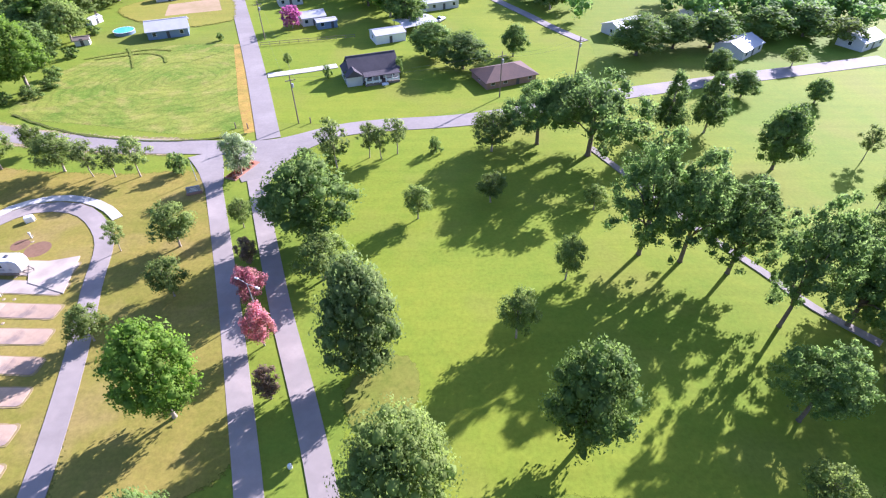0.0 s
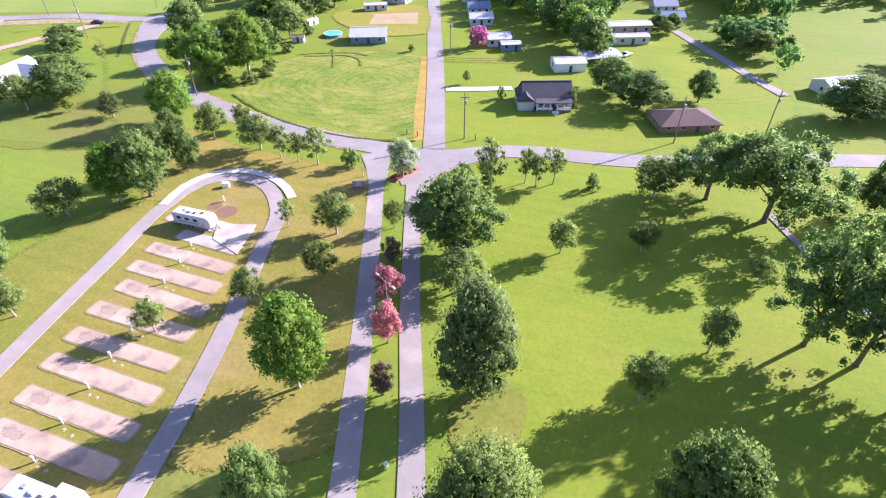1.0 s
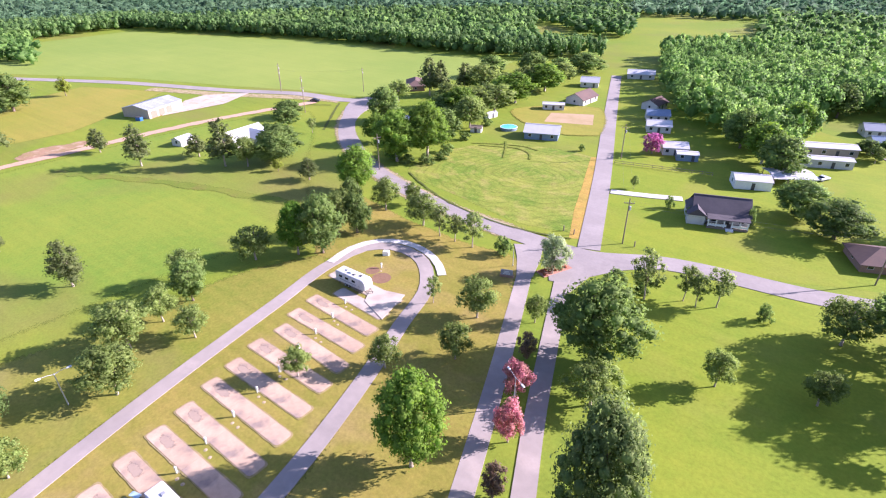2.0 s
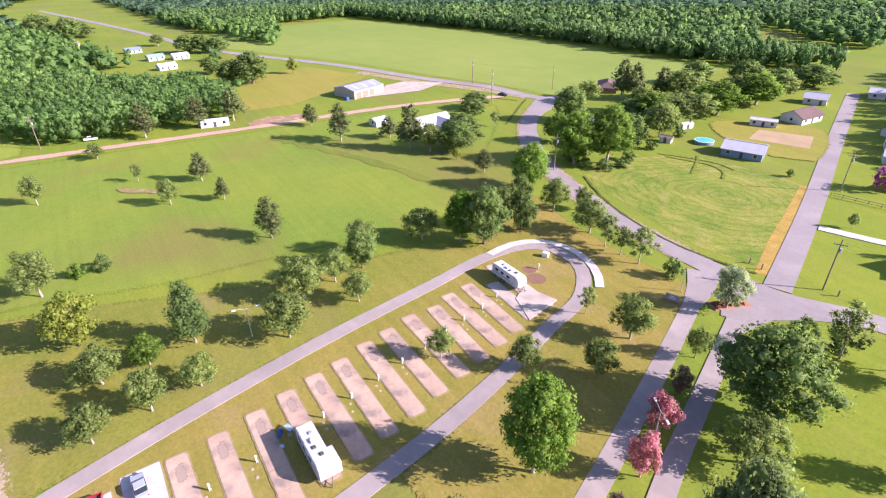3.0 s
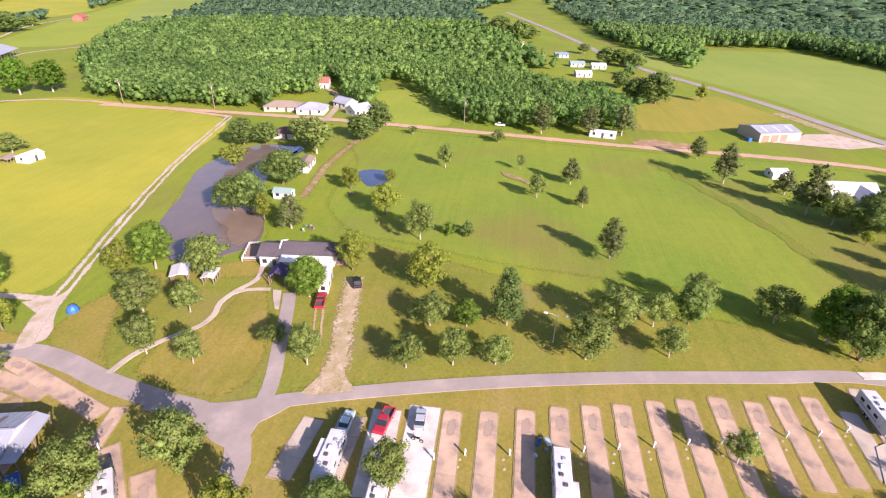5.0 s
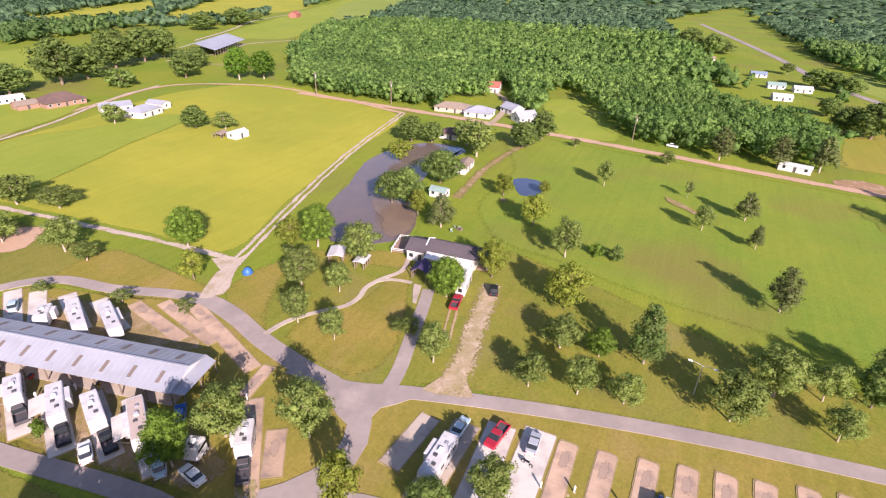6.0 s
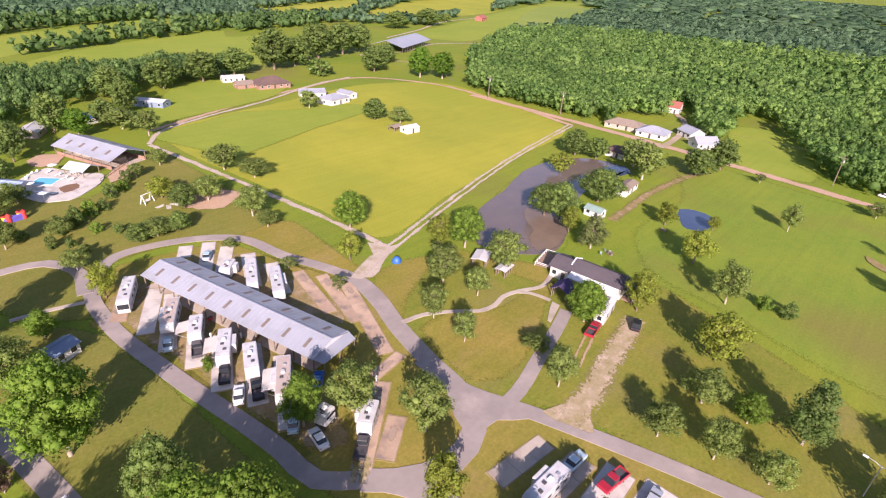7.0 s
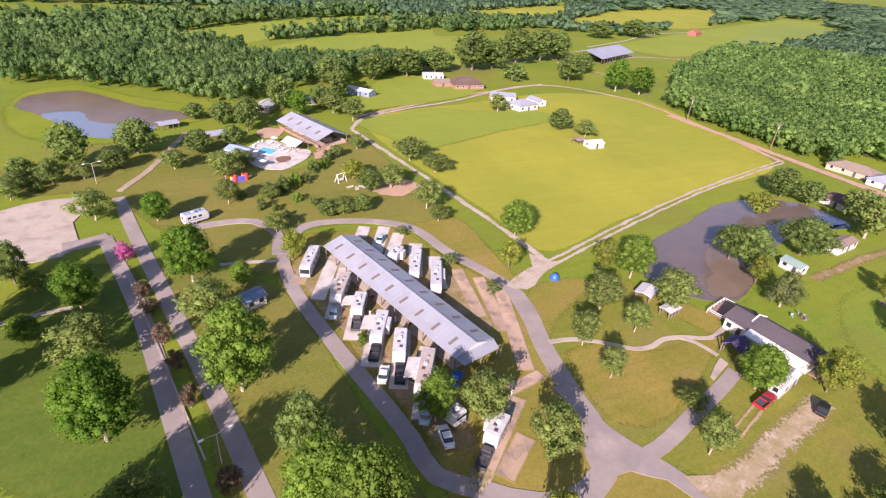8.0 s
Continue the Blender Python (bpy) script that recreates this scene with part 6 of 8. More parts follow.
for x, y, length, turn, width in (
    (-25.7, -108.8, 16.5, 63.8, 3.0), (-28.4, -101.3, 16.8, 62.6, 3.2), (-29.8, -95.2, 20.4, 65.3, 3.2), (-30.7, -85.5, 16.2, 64.7, 3.2), (-31.7, -76.7, 16.2, 63.8, 3.6), (-34.4, -69.8, 16.8, 65.2, 3.4), (-36.1, -62.5, 18.6, 62.1, 3.2),
    (-43.8, -121.0, 6.0, 61.5, 3.2), (-46.7, -115.2, 15.3, 61.1, 3.2), (-49.4, -111.5, 12.8, 58.1, 3.2), (-51.6, -102.8, 16.2, 66.7, 3.4), (-54.2, -95.5, 14.7, 71.1, 3.4), (-57.3, -85.5, 19.2, 78.4, 2.8), (-60.1, -79.9, 20.4, 76.3, 2.8), (-60.0, -70.6, 26.8, 69.4, 3.0), (-53.3, -55.3, 7.8, 9.5, 2.3), (-42.4, -46.4, 18.8, 40.3, 3.0), (-42.5, -41.9, 8.8, 35.5, 3.0),
):
    pad(x, y, length, turn, width, WHITECON if width > 3.1 else PADTOP, "concrete caravan pad beside the camping shed", True)


def utility_post(x, y):
    top = thing("utility_post", x, y, 20, "small white utility post beside a caravan pad", "utility post", "utility posts")
    part("post", Shape().box(0, 0, -0.1, 0.18, 0.18, 1.3), WHITE, top)
    part("meter_box", Shape().box(0.02, 0, 0.8, 0.36, 0.26, 0.55, chamfer=0.05), WHITE, top)
    part("tap", Shape().tube([(0.3, 0.1, -0.05), (0.3, 0.1, 0.55), (0.42, 0.1, 0.6)], [0.03, 0.03, 0.03], 6), STEEL, top)
    return top


def drain_cap(x, y):
    top = thing("drain_cap", x, y, 0, "round tan drain cap in the grass beside a pad", "drain cap", "drain caps")
    part("collar", Shape().tube([(0, 0, -0.05), (0, 0, 0.06)], [0.3, 0.27], 12), CONCRETE, top)
    part("lid", Shape().tube([(0, 0, 0.05), (0, 0, 0.11)], [0.2, 0.17], 10), SAND, top)
    return top


first_post = utility_post(-74.4, 75.3)
POSTS = ((-72.0, 65.9), (-70.8, 60.5), (-69.2, 55.6), (-68.1, 50.3), (-65.1, 39.6), (-64.0, 34.3), (-62.6, 28.9), (-61.3, 23.4), (-60.0, 18.1), (-57.6, 7.0), (-56.6, 0.4), (-55.1, -4.1), (-67.1, 45.5), (-49.0, -53.4), (-33.2, -84.3), (-33.2, -98.1), (-37.5, -80.6))
first_cap = drain_cap(-73.6, 74.2)
for k, (x, y) in enumerate(POSTS):
    copy_thing(first_post, pose(x, y, 0, 0, 0, 20))
    copy_thing(first_cap, pose(x + 0.9, y - 0.9 + 0.2 * (k % 3), 0))
    copy_thing(first_cap, pose(x + 2.3 + 0.3 * (k % 2), y - 0.5 - 0.2 * (k % 4), 0))


# ---- vehicles ----
def wheels(top, spots, radius=0.36, width=0.24):
    for x, y in spots:
        w = part("wheel", Shape().tube([(x, y - width / 2, radius), (x, y + width / 2, radius)], [radius, radius], 12), TYRE, top)
        part("rim", Shape().tube([(x, y - width / 2 - 0.02, radius), (x, y + width / 2 + 0.02, radius)], [radius * 0.55, radius * 0.55], 8), STEEL, w)


def car(x, y, turn, paint, label, length=4.7, width=1.85, height=1.5, cat="car", name="car", boxy=0.0):
    top = thing(name, x, y, turn, label, cat, "parked vehicles", z=0.1)
    l = length / 2
    low = [(-l, 0.35), (-l, 0.75), (-l + 0.15, 0.95), (-l * 0.6, 1.0), (l * 0.35, 0.98), (l * 0.85, 0.85), (l, 0.65), (l, 0.35), (l - 0.2, 0.25), (-l + 0.2, 0.25)]
    part("body", Shape().prism(low, -width / 2, width / 2, 0.12), paint, top)
    cab = [(-l * (0.72 + 0.2 * boxy), 0.95), (-l * (0.5 + 0.35 * boxy), height - 0.06), (l * 0.12, height - 0.06), (l * 0.45, 0.95)]
    part("cabin_glass", Shape().prism(cab, -width / 2 + 0.1, width / 2 - 0.1, 0.1), GLASS, top)
    part("roof", Shape().box(-l * (0.19 + 0.17 * boxy), 0, height - 0.08, l * (0.58 + 0.33 * boxy), width - 0.42, 0.09, chamfer=0.05), paint, top)
    for s in (-1, 1):
        part("headlight", Shape().box(l - 0.06, s * width * 0.34, 0.6, 0.14, 0.36, 0.16, chamfer=0.03), STEEL, top, "clear headlight")
        part("tail_light", Shape().box(-l + 0.05, s * width * 0.38, 0.68, 0.12, 0.2, 0.22, chamfer=0.03), REDPAINT, top, "red tail light")
    wheels(top, [(l * 0.62, width / 2 - 0.14), (l * 0.62, -width / 2 + 0.14), (-l * 0.6, width / 2 - 0.14), (-l * 0.6, -width / 2 + 0.14)])
    return top


def pickup(x, y, turn, paint, label, length=5.7, width=1.95):
    top = thing("pickup_truck", x, y, turn, label, "pickup truck", "parked vehicles", z=0.1)
    l = length / 2
    front = [(-0.1 * l, 0.45), (-0.1 * l, 1.15), (l * 0.55, 1.15), (l * 0.92, 1.05), (l, 0.85), (l, 0.45)]
    part("body", Shape().prism(front, -width / 2, width / 2, 0.1), paint, top)
    cab = [(-0.14 * l, 1.1), (-0.1 * l, 1.8), (l * 0.28, 1.8), (l * 0.55, 1.1)]
    part("cabin_glass", Shape().prism(cab, -width / 2 + 0.12, width / 2 - 0.12, 0.1), GLASS, top)
    part("roof", Shape().box(l * 0.09, 0, 1.78, l * 0.4, width - 0.4, 0.09, chamfer=0.05), paint, top)
    bed = Shape()
    bed.box(-l * 0.55, 0, 0.5, l * 0.9, width, 0.25)
    for s in (-1, 1):
        bed.box(-l * 0.55, s * (width / 2 - 0.06), 0.7, l * 0.9, 0.12, 0.45, chamfer=0.03)
    bed.box(-l * 0.98, 0, 0.7, 0.08, width - 0.1, 0.42)
    part("bed", bed, paint, top)
    part("bed_floor", Shape().box(-l * 0.55, 0, 0.76, l * 0.84, width - 0.26, 0.03), DARKGREY, top, "dark bed liner")
    part("bumper", Shape().box(l + 0.02, 0, 0.45, 0.14, width - 0.1, 0.22, chamfer=0.04), STEEL, top)
    wheels(top, [(l * 0.62, width / 2 - 0.15), (l * 0.62, -width / 2 + 0.15), (-l * 0.58, width / 2 - 0.15), (-l * 0.58, -width / 2 + 0.15)], 0.4, 0.28)
    return top


def caravan(x, y, turn, label, length=8.5, kind="trailer", roof=RVWHITE, stripe=GREYTRIM, slide=1, awning=False, width=2.5, slide_at=-0.2):
    """A travel trailer, fifth wheel or motorhome; its front looks along +x."""
    name = "motorhome" if kind == "motorhome" else "caravan"
    top = thing(name, x, y, turn, label, name, "camping vehicles", z=0.1)
    l, w = length / 2, width / 2
    if kind == "fifth":
        side = [(-l, 0.75), (-l + 0.1, 3.3), (-l + 0.3, 3.5), (l - 1.0, 3.5), (l - 0.25, 3.2), (l, 2.7), (l - 0.1, 1.95), (l - 2.4, 1.85), (l - 2.5, 0.7)]
    elif kind == "motorhome":
        side = [(-l, 0.6), (-l, 3.0), (-l + 0.2, 3.2), (l - 0.5, 3.2), (l - 0.1, 2.9), (l, 1.5), (l, 0.6)]
    else:
        side = [(-l, 0.6), (-l, 2.85), (-l + 0.25, 3.05), (l - 0.7, 3.05), (l - 0.2, 2.75), (l, 2.0), (l - 0.1, 0.9), (l - 0.5, 0.6)]
    high = max(p[1] for p in side)
    body = part("body", Shape().prism(side, -w, w, 0.1), RVWHITE, top)
    part("roof_skin", Shape().box(-0.25, 0, high - 0.01, length - 1.7, width - 0.3, 0.04, chamfer=0.01), roof, top, "pale roof membrane")
    for k, u in enumerate((-0.5, 0.1, 0.45)):
        part("roof_vent", Shape().box(l * u, 0.25 * (-1) ** k, high + 0.03, 0.62, 0.62, 0.14, chamfer=0.06), DARKGREY if k else GREYTRIM, top)
    part("air_conditioner", Shape().box(-l * 0.15, 0, high + 0.03, 0.95, 0.75, 0.3, chamfer=0.12), RVWHITE if roof is not RVWHITE else WHITE, top)
    for s in (-1, 1):
        part("stripe", Shape().box(-0.1, s * (w + 0.005), 1.25, length - 2.7, 0.02, 0.28), stripe, top, "painted side stripe")
        for u in (-0.62, -0.2, 0.25):
            part("window", Shape().box(l * u, s * (w + 0.012), 1.85, 0.95, 0.03, 0.55), GLASS, top)
    part("end_window", Shape().box(-l - 0.012, 0, 1.8, 0.03, 1.2, 0.6), GLASS, top)
    part("door", Shape().box(l * 0.48, -(w + 0.015), 0.75, 0.7, 0.04, 1.9), RVWHITE, top)
    if slide:
        part("slide_out", Shape().box(l * slide_at, slide * (w + 0.4), 0.85, length * 0.36, 0.9, 1.95, chamfer=0.05), RVWHITE, top)
    if awning:
        a = part("awning", Shape().add([(-l * 0.6, -w, 2.75), (l * 0.4, -w, 2.75), (l * 0.4, -w - 2.3, 2.35), (-l * 0.6, -w - 2.3, 2.35), (-l * 0.6, -w, 2.71), (l * 0.4, -w, 2.71), (l * 0.4, -w - 2.3, 2.31), (-l * 0.6, -w - 2.3, 2.31)], [(0, 1, 2, 3), (7, 6, 5, 4), (0, 4, 5, 1), (1, 5, 6, 2), (2, 6, 7, 3), (3, 7, 4, 0)]), WHITECON, top, "open pale awning")
        for u in (-0.6, 0.4):
            part("awning_arm", Shape().tube([(l * u, -w - 2.25, 2.33), (l * u, -w, 0.9)], [0.03, 0.03], 5), STEEL, a)
    if kind == "motorhome":
        part("windscreen", Shape().box(l - 0.02, 0, 1.5, 0.1, 2.1, 1.1, chamfer=0.03), GLASS, top)
        wheels(top, [(l * 0.65, w - 0.15), (l * 0.65, -w + 0.15), (-l * 0.45, w - 0.15), (-l * 0.45, -w + 0.15)], 0.42, 0.28)
    else:
        wheels(top, [(-0.5, w - 0.12), (-0.5, -w + 0.12), (-1.4, w - 0.12), (-1.4, -w + 0.12)], 0.36, 0.24)
        if kind != "fifth":
            part("tow_bar", Shape().tube([(l - 0.4, 0.6, 0.55), (l + 1.1, 0, 0.55)], [0.06, 0.05], 5).tube([(l - 0.4, -0.6, 0.55), (l + 1.1, 0, 0.55)], [0.06, 0.05], 5).tube([(l + 0.9, 0, -0.1), (l + 0.9, 0, 0.7)], [0.06, 0.06], 5), DARKGREY, top)
        for u in (-0.8, 0.3 if kind == "fifth" else 0.75):
            for s in (-1, 1):
                part("jack", Shape().box(l * u, s * (w - 0.3), -0.02, 0.14, 0.14, 0.9), DARKGREY, top)
    return top


def along(kind, seg, label, **more):
    """A caravan whose roof runs along the given middle, length and turn."""
    x, y, length, turn = seg
    return caravan(x, y, turn, label, length=length, kind=kind, **more)


along("trailer", (-74.0, 66.4, 8.7, 0.1), "white travel trailer with grey stripes on the end pad", slide=0)
along("trailer", (-53.2, 14.3, 9.2, -0.1), "large white travel trailer with a slide-out", slide=1, slide_at=0.6)
along("trailer", (-51.4, -18.7, 9.0, -1.0), "white caravan in tree shade on a grey pad", slide=-1)
along("trailer", (-45.7, -10.5, 6.1, 1.6), "white caravan under a small oak", slide=0)
along("motorhome", (-26.3, -107.4, 10.7, 63.5), "blue-grey and white motorhome on its pad", stripe=BLUEGREY, slide=0)
along("fifth", (-29.5, -93.1, 10.4, 60.9), "white fifth-wheel caravan with a tan roof", roof=ROOFTAN, slide=-1)
along("trailer", (-31.5, -86.4, 7.0, 62.4), "white caravan with an open awning beside the shed", slide=0, awning=True)
along("trailer", (-32.9, -77.7, 9.2, 60.4), "white caravan with grey awning beside the shed", slide=1, awning=True)
along("trailer", (-34.7, -71.2, 8.1, 65.1), "white caravan backing onto the shed", slide=0)
along("fifth", (-35.9, -62.3, 11.0, 57.9), "tan-roofed caravan with an awning beside the shed", roof=ROOFTAN, slide=-1, awning=True)
along("trailer", (-36.6, -51.5, 3.0, 19.3), "small white caravan under the trees", slide=0, width=2.3)
along("trailer", (-41.4, -46.3, 6.0, 37.9), "white caravan with side awning on a long pad", slide=-1)
along("trailer", (-46.6, -103.8, 5.2, 46.9), "white caravan behind the camping shed", slide=1)
along("trailer", (-49.2, -97.5, 12.2, 63.5), "white caravan behind the shed with open roof vents", slide=0)
along("fifth", (-51.2, -90.1, 12.2, 64.8), "white caravan with a slide-out behind the shed", slide=1)
along("trailer", (-3.6, -139.9, 6.7, -158.9), "white caravan with mottled blue roof by the drive", stripe=BLUEGREY, roof=PALEBLUE, slide=0)
for paint, seg, label in (
    (TEALPAINT, (-59.6, -18.8, 3.2, 178.0), "pale blue saloon car on a shaded pad"),
    (SILVER, (-61.9, -7.3, 4.7, -176.1), "silver hatchback on a white concrete pad"),
    (TEALPAINT, (-26.4, -87.3, 5.0, -113.8), "pale blue car parked behind a caravan"),
    (WHITE, (-29.5, -66.1, 4.2, -118.8), "white car on the grass beside a pad"),
    (WHITE, (-33.8, -49.1, 4.3, -99.1), "white car parked on the grass under trees"),
    (TEALPAINT, (-46.6, -114.7, 6.5, -123.2), "pale blue car behind the camping shed"),
    (BLUEPAINT, (-41.2, -60.1, 3.4, -132.7), "blue car in the shade of the shed"),
    (TEALPAINT, (-32.8, -54.6, 2.5, -125.0), "pale blue car under the trees"),
):
    x, y, length, turn = seg
    car(x, y, turn, paint, label)
for paint, seg, label in (
    (REDPAINT, (-60.6, -12.9, 5.4, -8.0), "red pickup truck on a white pad"),
    (DARKGREY, (-29.7, -82.4, 7.6, -113.0), "dark grey pickup truck before a caravan"),
    (BLACKPAINT, (-30.2, -72.5, 6.1, -117.6), "black pickup truck on a pad"),
    (BLACKPAINT, (-32.4, -65.2, 5.9, -113.9), "black pickup truck before a white caravan"),
    (DARKGREY, (-37.9, -43.4, 5.3, -139.1), "grey pickup truck before a caravan"),
    (REDPAINT, (-91.7, -34.2, 7.0, -169.3), "bright red pickup truck on the clubhouse grass"),
):
    x, y, length, turn = seg
    pickup(x, y, turn, paint, label)
x, y, length, turn = (-100.3, -28.7, 6.0, -160.0)
car(x, y, turn, BLACKPAINT, "black off-road car on the sandy strip", 4.6, 1.95, 1.85, "off-road car", "car", 0.6)
car(-205.3, 170.5, 25, BLACKPAINT, "dark car waiting at the end of the clay road", 4.8)
car(0.1, 193.5, 60, SILVER, "silver car beside the village houses")
car(-3.2, 191.9, 50, WHITE, "white car beside the village houses")
car(-243.0, -2.7, 80, WHITE, "white car beside the woods road")


# ---- buildings ----
def building(name, x, y, length, turn, width, eave, rise, roof, wall, label, cat="house", style="gable", over=0.45, openings=3, door_side=-1, ribs=False):
    """A house or barn with its ridge along x: walls, pitched roof, door and windows."""
    top = thing(name, x, y, turn, label, cat)
    l, w = length / 2, width / 2
    if style == "open":
        n = max(3, round(length / 5))
        for i in range(n + 1):
            for s in (-1, 1):
                part("post", Shape().box(-l + 0.2 + (length - 0.4) * i / n, s * (w - 0.15), -0.1, 0.2, 0.2, eave + 0.1), WOOD, top)
    else:
        walls = Shape()
        if style == "gable":
            walls.add([(-l, -w, -0.1), (l, -w, -0.1), (l, w, -0.1), (-l, w, -0.1), (-l, -w, eave), (l, -w, eave), (l, w, eave), (-l, w, eave), (-l, 0, eave + rise - 0.05), (l, 0, eave + rise - 0.05)],
                [(0, 1, 5, 4), (2, 3, 7, 6), (1, 2, 6, 9, 5), (3, 0, 4, 8, 7), (0, 3, 2, 1)])
        else:
            walls.box(0, 0, -0.1, length, width, eave + 0.1)
        part("wall", walls, wall, top)
    e, t = eave - over * rise / w, 0.14
    a, b = l + over, w + over
    r = Shape()
    if style == "hip":
        k = min(l - 0.3, w)
        pts = [(-a, -b), (a, -b), (a, b), (-a, b)]
        r.add([(p[0], p[1], e) for p in pts] + [(-l + k, 0, eave + rise), (l - k, 0, eave + rise)] + [(p[0], p[1], e - t) for p in pts],
            [(0, 1, 5, 4), (1, 2, 5), (2, 3, 4, 5), (3, 0, 4), (9, 8, 7, 6), (0, 6, 7, 1), (1, 7, 8, 2), (2, 8, 9, 3), (3, 9, 6, 0)])
        part("roof", r, roof, top)
    else:
        for s in (-1, 1):
            q = Shape().add([(-a, 0, eave + rise), (a, 0, eave + rise), (a, s * b, e), (-a, s * b, e), (-a, 0, eave + rise - t), (a, 0, eave + rise - t), (a, s * b, e - t), (-a, s * b, e - t)],
                [(0, 1, 2, 3), (7, 6, 5, 4), (0, 4, 5, 1), (1, 5, 6, 2), (2, 6, 7, 3), (3, 7, 4, 0)])
            side = part("roof", q, roof, top)
            if ribs:
                n = int(length / 1.1)
                for i in range(n + 1):
                    px = -a + 2 * a * i / n
                    part("roof_rib", Shape().add([(px - 0.04, 0, eave + rise + 0.005), (px + 0.04, 0, eave + rise + 0.005), (px + 0.04, s * b, e + 0.005), (px - 0.04, s * b, e + 0.005), (px, 0, eave + rise + 0.04), (px, s * b, e + 0.04)], [(0, 3, 5, 4), (1, 4, 5, 2), (0, 4, 1), (3, 2, 5)]), roof, side)
        part("ridge_cap", Shape().box(0, 0, eave + rise - 0.02, 2 * a, 0.4, 0.08, chamfer=0.03), roof, top)
    if style != "open" and openings:
        for s in (-1, 1):
            for i in range(openings):
                px = -l + length * (i + 0.5) / openings
                if s == door_side and i == openings // 2:
                    part("door", Shape().box(px, s * (w + 0.02), 0.05, 0.95, 0.06, 2.05), DARKGREY, top)
                    continue
                frame_ob = part("window", Shape().box(px, s * (w + 0.015), 0.95, 1.25, 0.05, 1.25), WHITE, top)
                part("pane", Shape().box(px, s * (w + 0.035), 1.02, 1.1, 0.03, 1.1), GLASS, frame_ob)
        for s in (-1, 1):
            frame_ob = part("window", Shape().box(s * (l + 0.015), 0, 0.95, 0.05, 1.1, 1.2), WHITE, top)
            part("pane", Shape().box(s * (l + 0.035), 0, 1.02, 0.03, 0.95, 1.05), GLASS, frame_ob)
    return top


# the long camping shed
shed = building("camping_shed", -41.2, -88.1, 49.5, 103.4, 9.4, 3.2, 1.5, METALROOF, WOOD, "long grey metal-roofed camping shed on wooden posts", "shed", "open", 0.3, ribs=True)
for i in range(9):
    for s in (-1, 1):
        a, b = 1.6, 3.7
        k = 1.5 / 4.7
        px = -21.5 + 43 * i / 8
        part("skylight", Shape().add([(px - 0.35, s * a, 4.73 - a * k), (px + 0.35, s * a, 4.73 - a * k), (px + 0.35, s * b, 4.73 - b * k), (px - 0.35, s * b, 4.73 - b * k), (px - 0.35, s * a, 4.78 - a * k), (px + 0.35, s * a, 4.78 - a * k), (px + 0.35, s * b, 4.78 - b * k), (px - 0.35, s * b, 4.78 - b * k)],
            [(3, 2, 1, 0), (4, 5, 6, 7), (0, 1, 5, 4), (1, 2, 6, 5), (2, 3, 7, 6), (3, 0, 4, 7)]), SKYLIGHT, shed, "brownish translucent roof panel")
part("floor_slab", Shape().box(0, 0, -0.02, 49.0, 9.6, 0.12), CONCRETE, shed)
part("back_wall", Shape().box(0, -0.6, 0.1, 46.0, 0.16, 3.0), TANWALL, shed)
for px in (-18, -9, 0, 9, 18):
    part("partition", Shape().box(px, 0.6, 0.1, 0.14, 2.2, 2.8), TANWALL, shed)
part("gable", Shape().add([(24.6, -5.0, 3.2), (24.6, 5.0, 3.2), (24.6, 0, 4.6), (24.75, -5.0, 3.2), (24.75, 5.0, 3.2), (24.75, 0, 4.6)], [(0, 2, 1), (3, 4, 5), (0, 1, 4, 3), (1, 2, 5, 4), (2, 0, 3, 5)]), WHITEROOF, shed, "pale metal gable")
part("end_canopy", Shape().add([(24.7, -5.0, 3.1), (24.7, 5.0, 3.1), (27.0, 4.4, 2.6), (27.0, -4.4, 2.6), (24.7, -5.0, 3.22), (24.7, 5.0, 3.22), (27.0, 4.4, 2.72), (27.0, -4.4, 2.72)], [(3, 2, 1, 0), (4, 5, 6, 7), (0, 1, 5, 4), (1, 2, 6, 5), (2, 3, 7, 6), (3, 0, 4, 7)]), METALROOF, shed, "low metal end canopy")
for py in (-4.2, 0, 4.2):
    part("canopy_post", Shape().box(26.8, py, -0.1, 0.16, 0.16, 2.72), WOOD, shed)

# the clubhouse by the pond
club = building("clubhouse", -109.6, -42.9, 12.6, 95.5, 6.2, 3.4, 1.4, SHINGLE, SIDING, "long white clubhouse with dark shingle roof by the pond", "clubhouse", "gable", 0.5, 5, door_side=-1)
building("clubhouse_wing", -107.9, -51.6, 4.6, 95.5, 7.0, 3.3, 1.3, SHINGLE, SIDING, "lower dark-roofed wing of the white clubhouse", "clubhouse", "gable", 0.5, 2)
part("parapet", Shape().add([(-6.9, -3.8, 2.9), (-6.9, 0, 4.95), (-6.9, 3.8, 2.9), (-6.6, -3.8, 2.9), (-6.6, 0, 4.95), (-6.6, 3.8, 2.9), (-6.9, -3.8, 3.4), (-6.9, 0, 5.1), (-6.9, 3.8, 3.4), (-6.6, -3.8, 3.4), (-6.6, 0, 5.1), (-6.6, 3.8, 3.4)], [(0, 1, 7, 6), (1, 2, 8, 7), (3, 9, 10, 4), (4, 10, 11, 5), (6, 7, 10, 9), (7, 8, 11, 10), (0, 3, 4, 1), (1, 4, 5, 2), (0, 6, 9, 3), (2, 5, 11, 8)]), WHITE, club, "white raised gable trim")
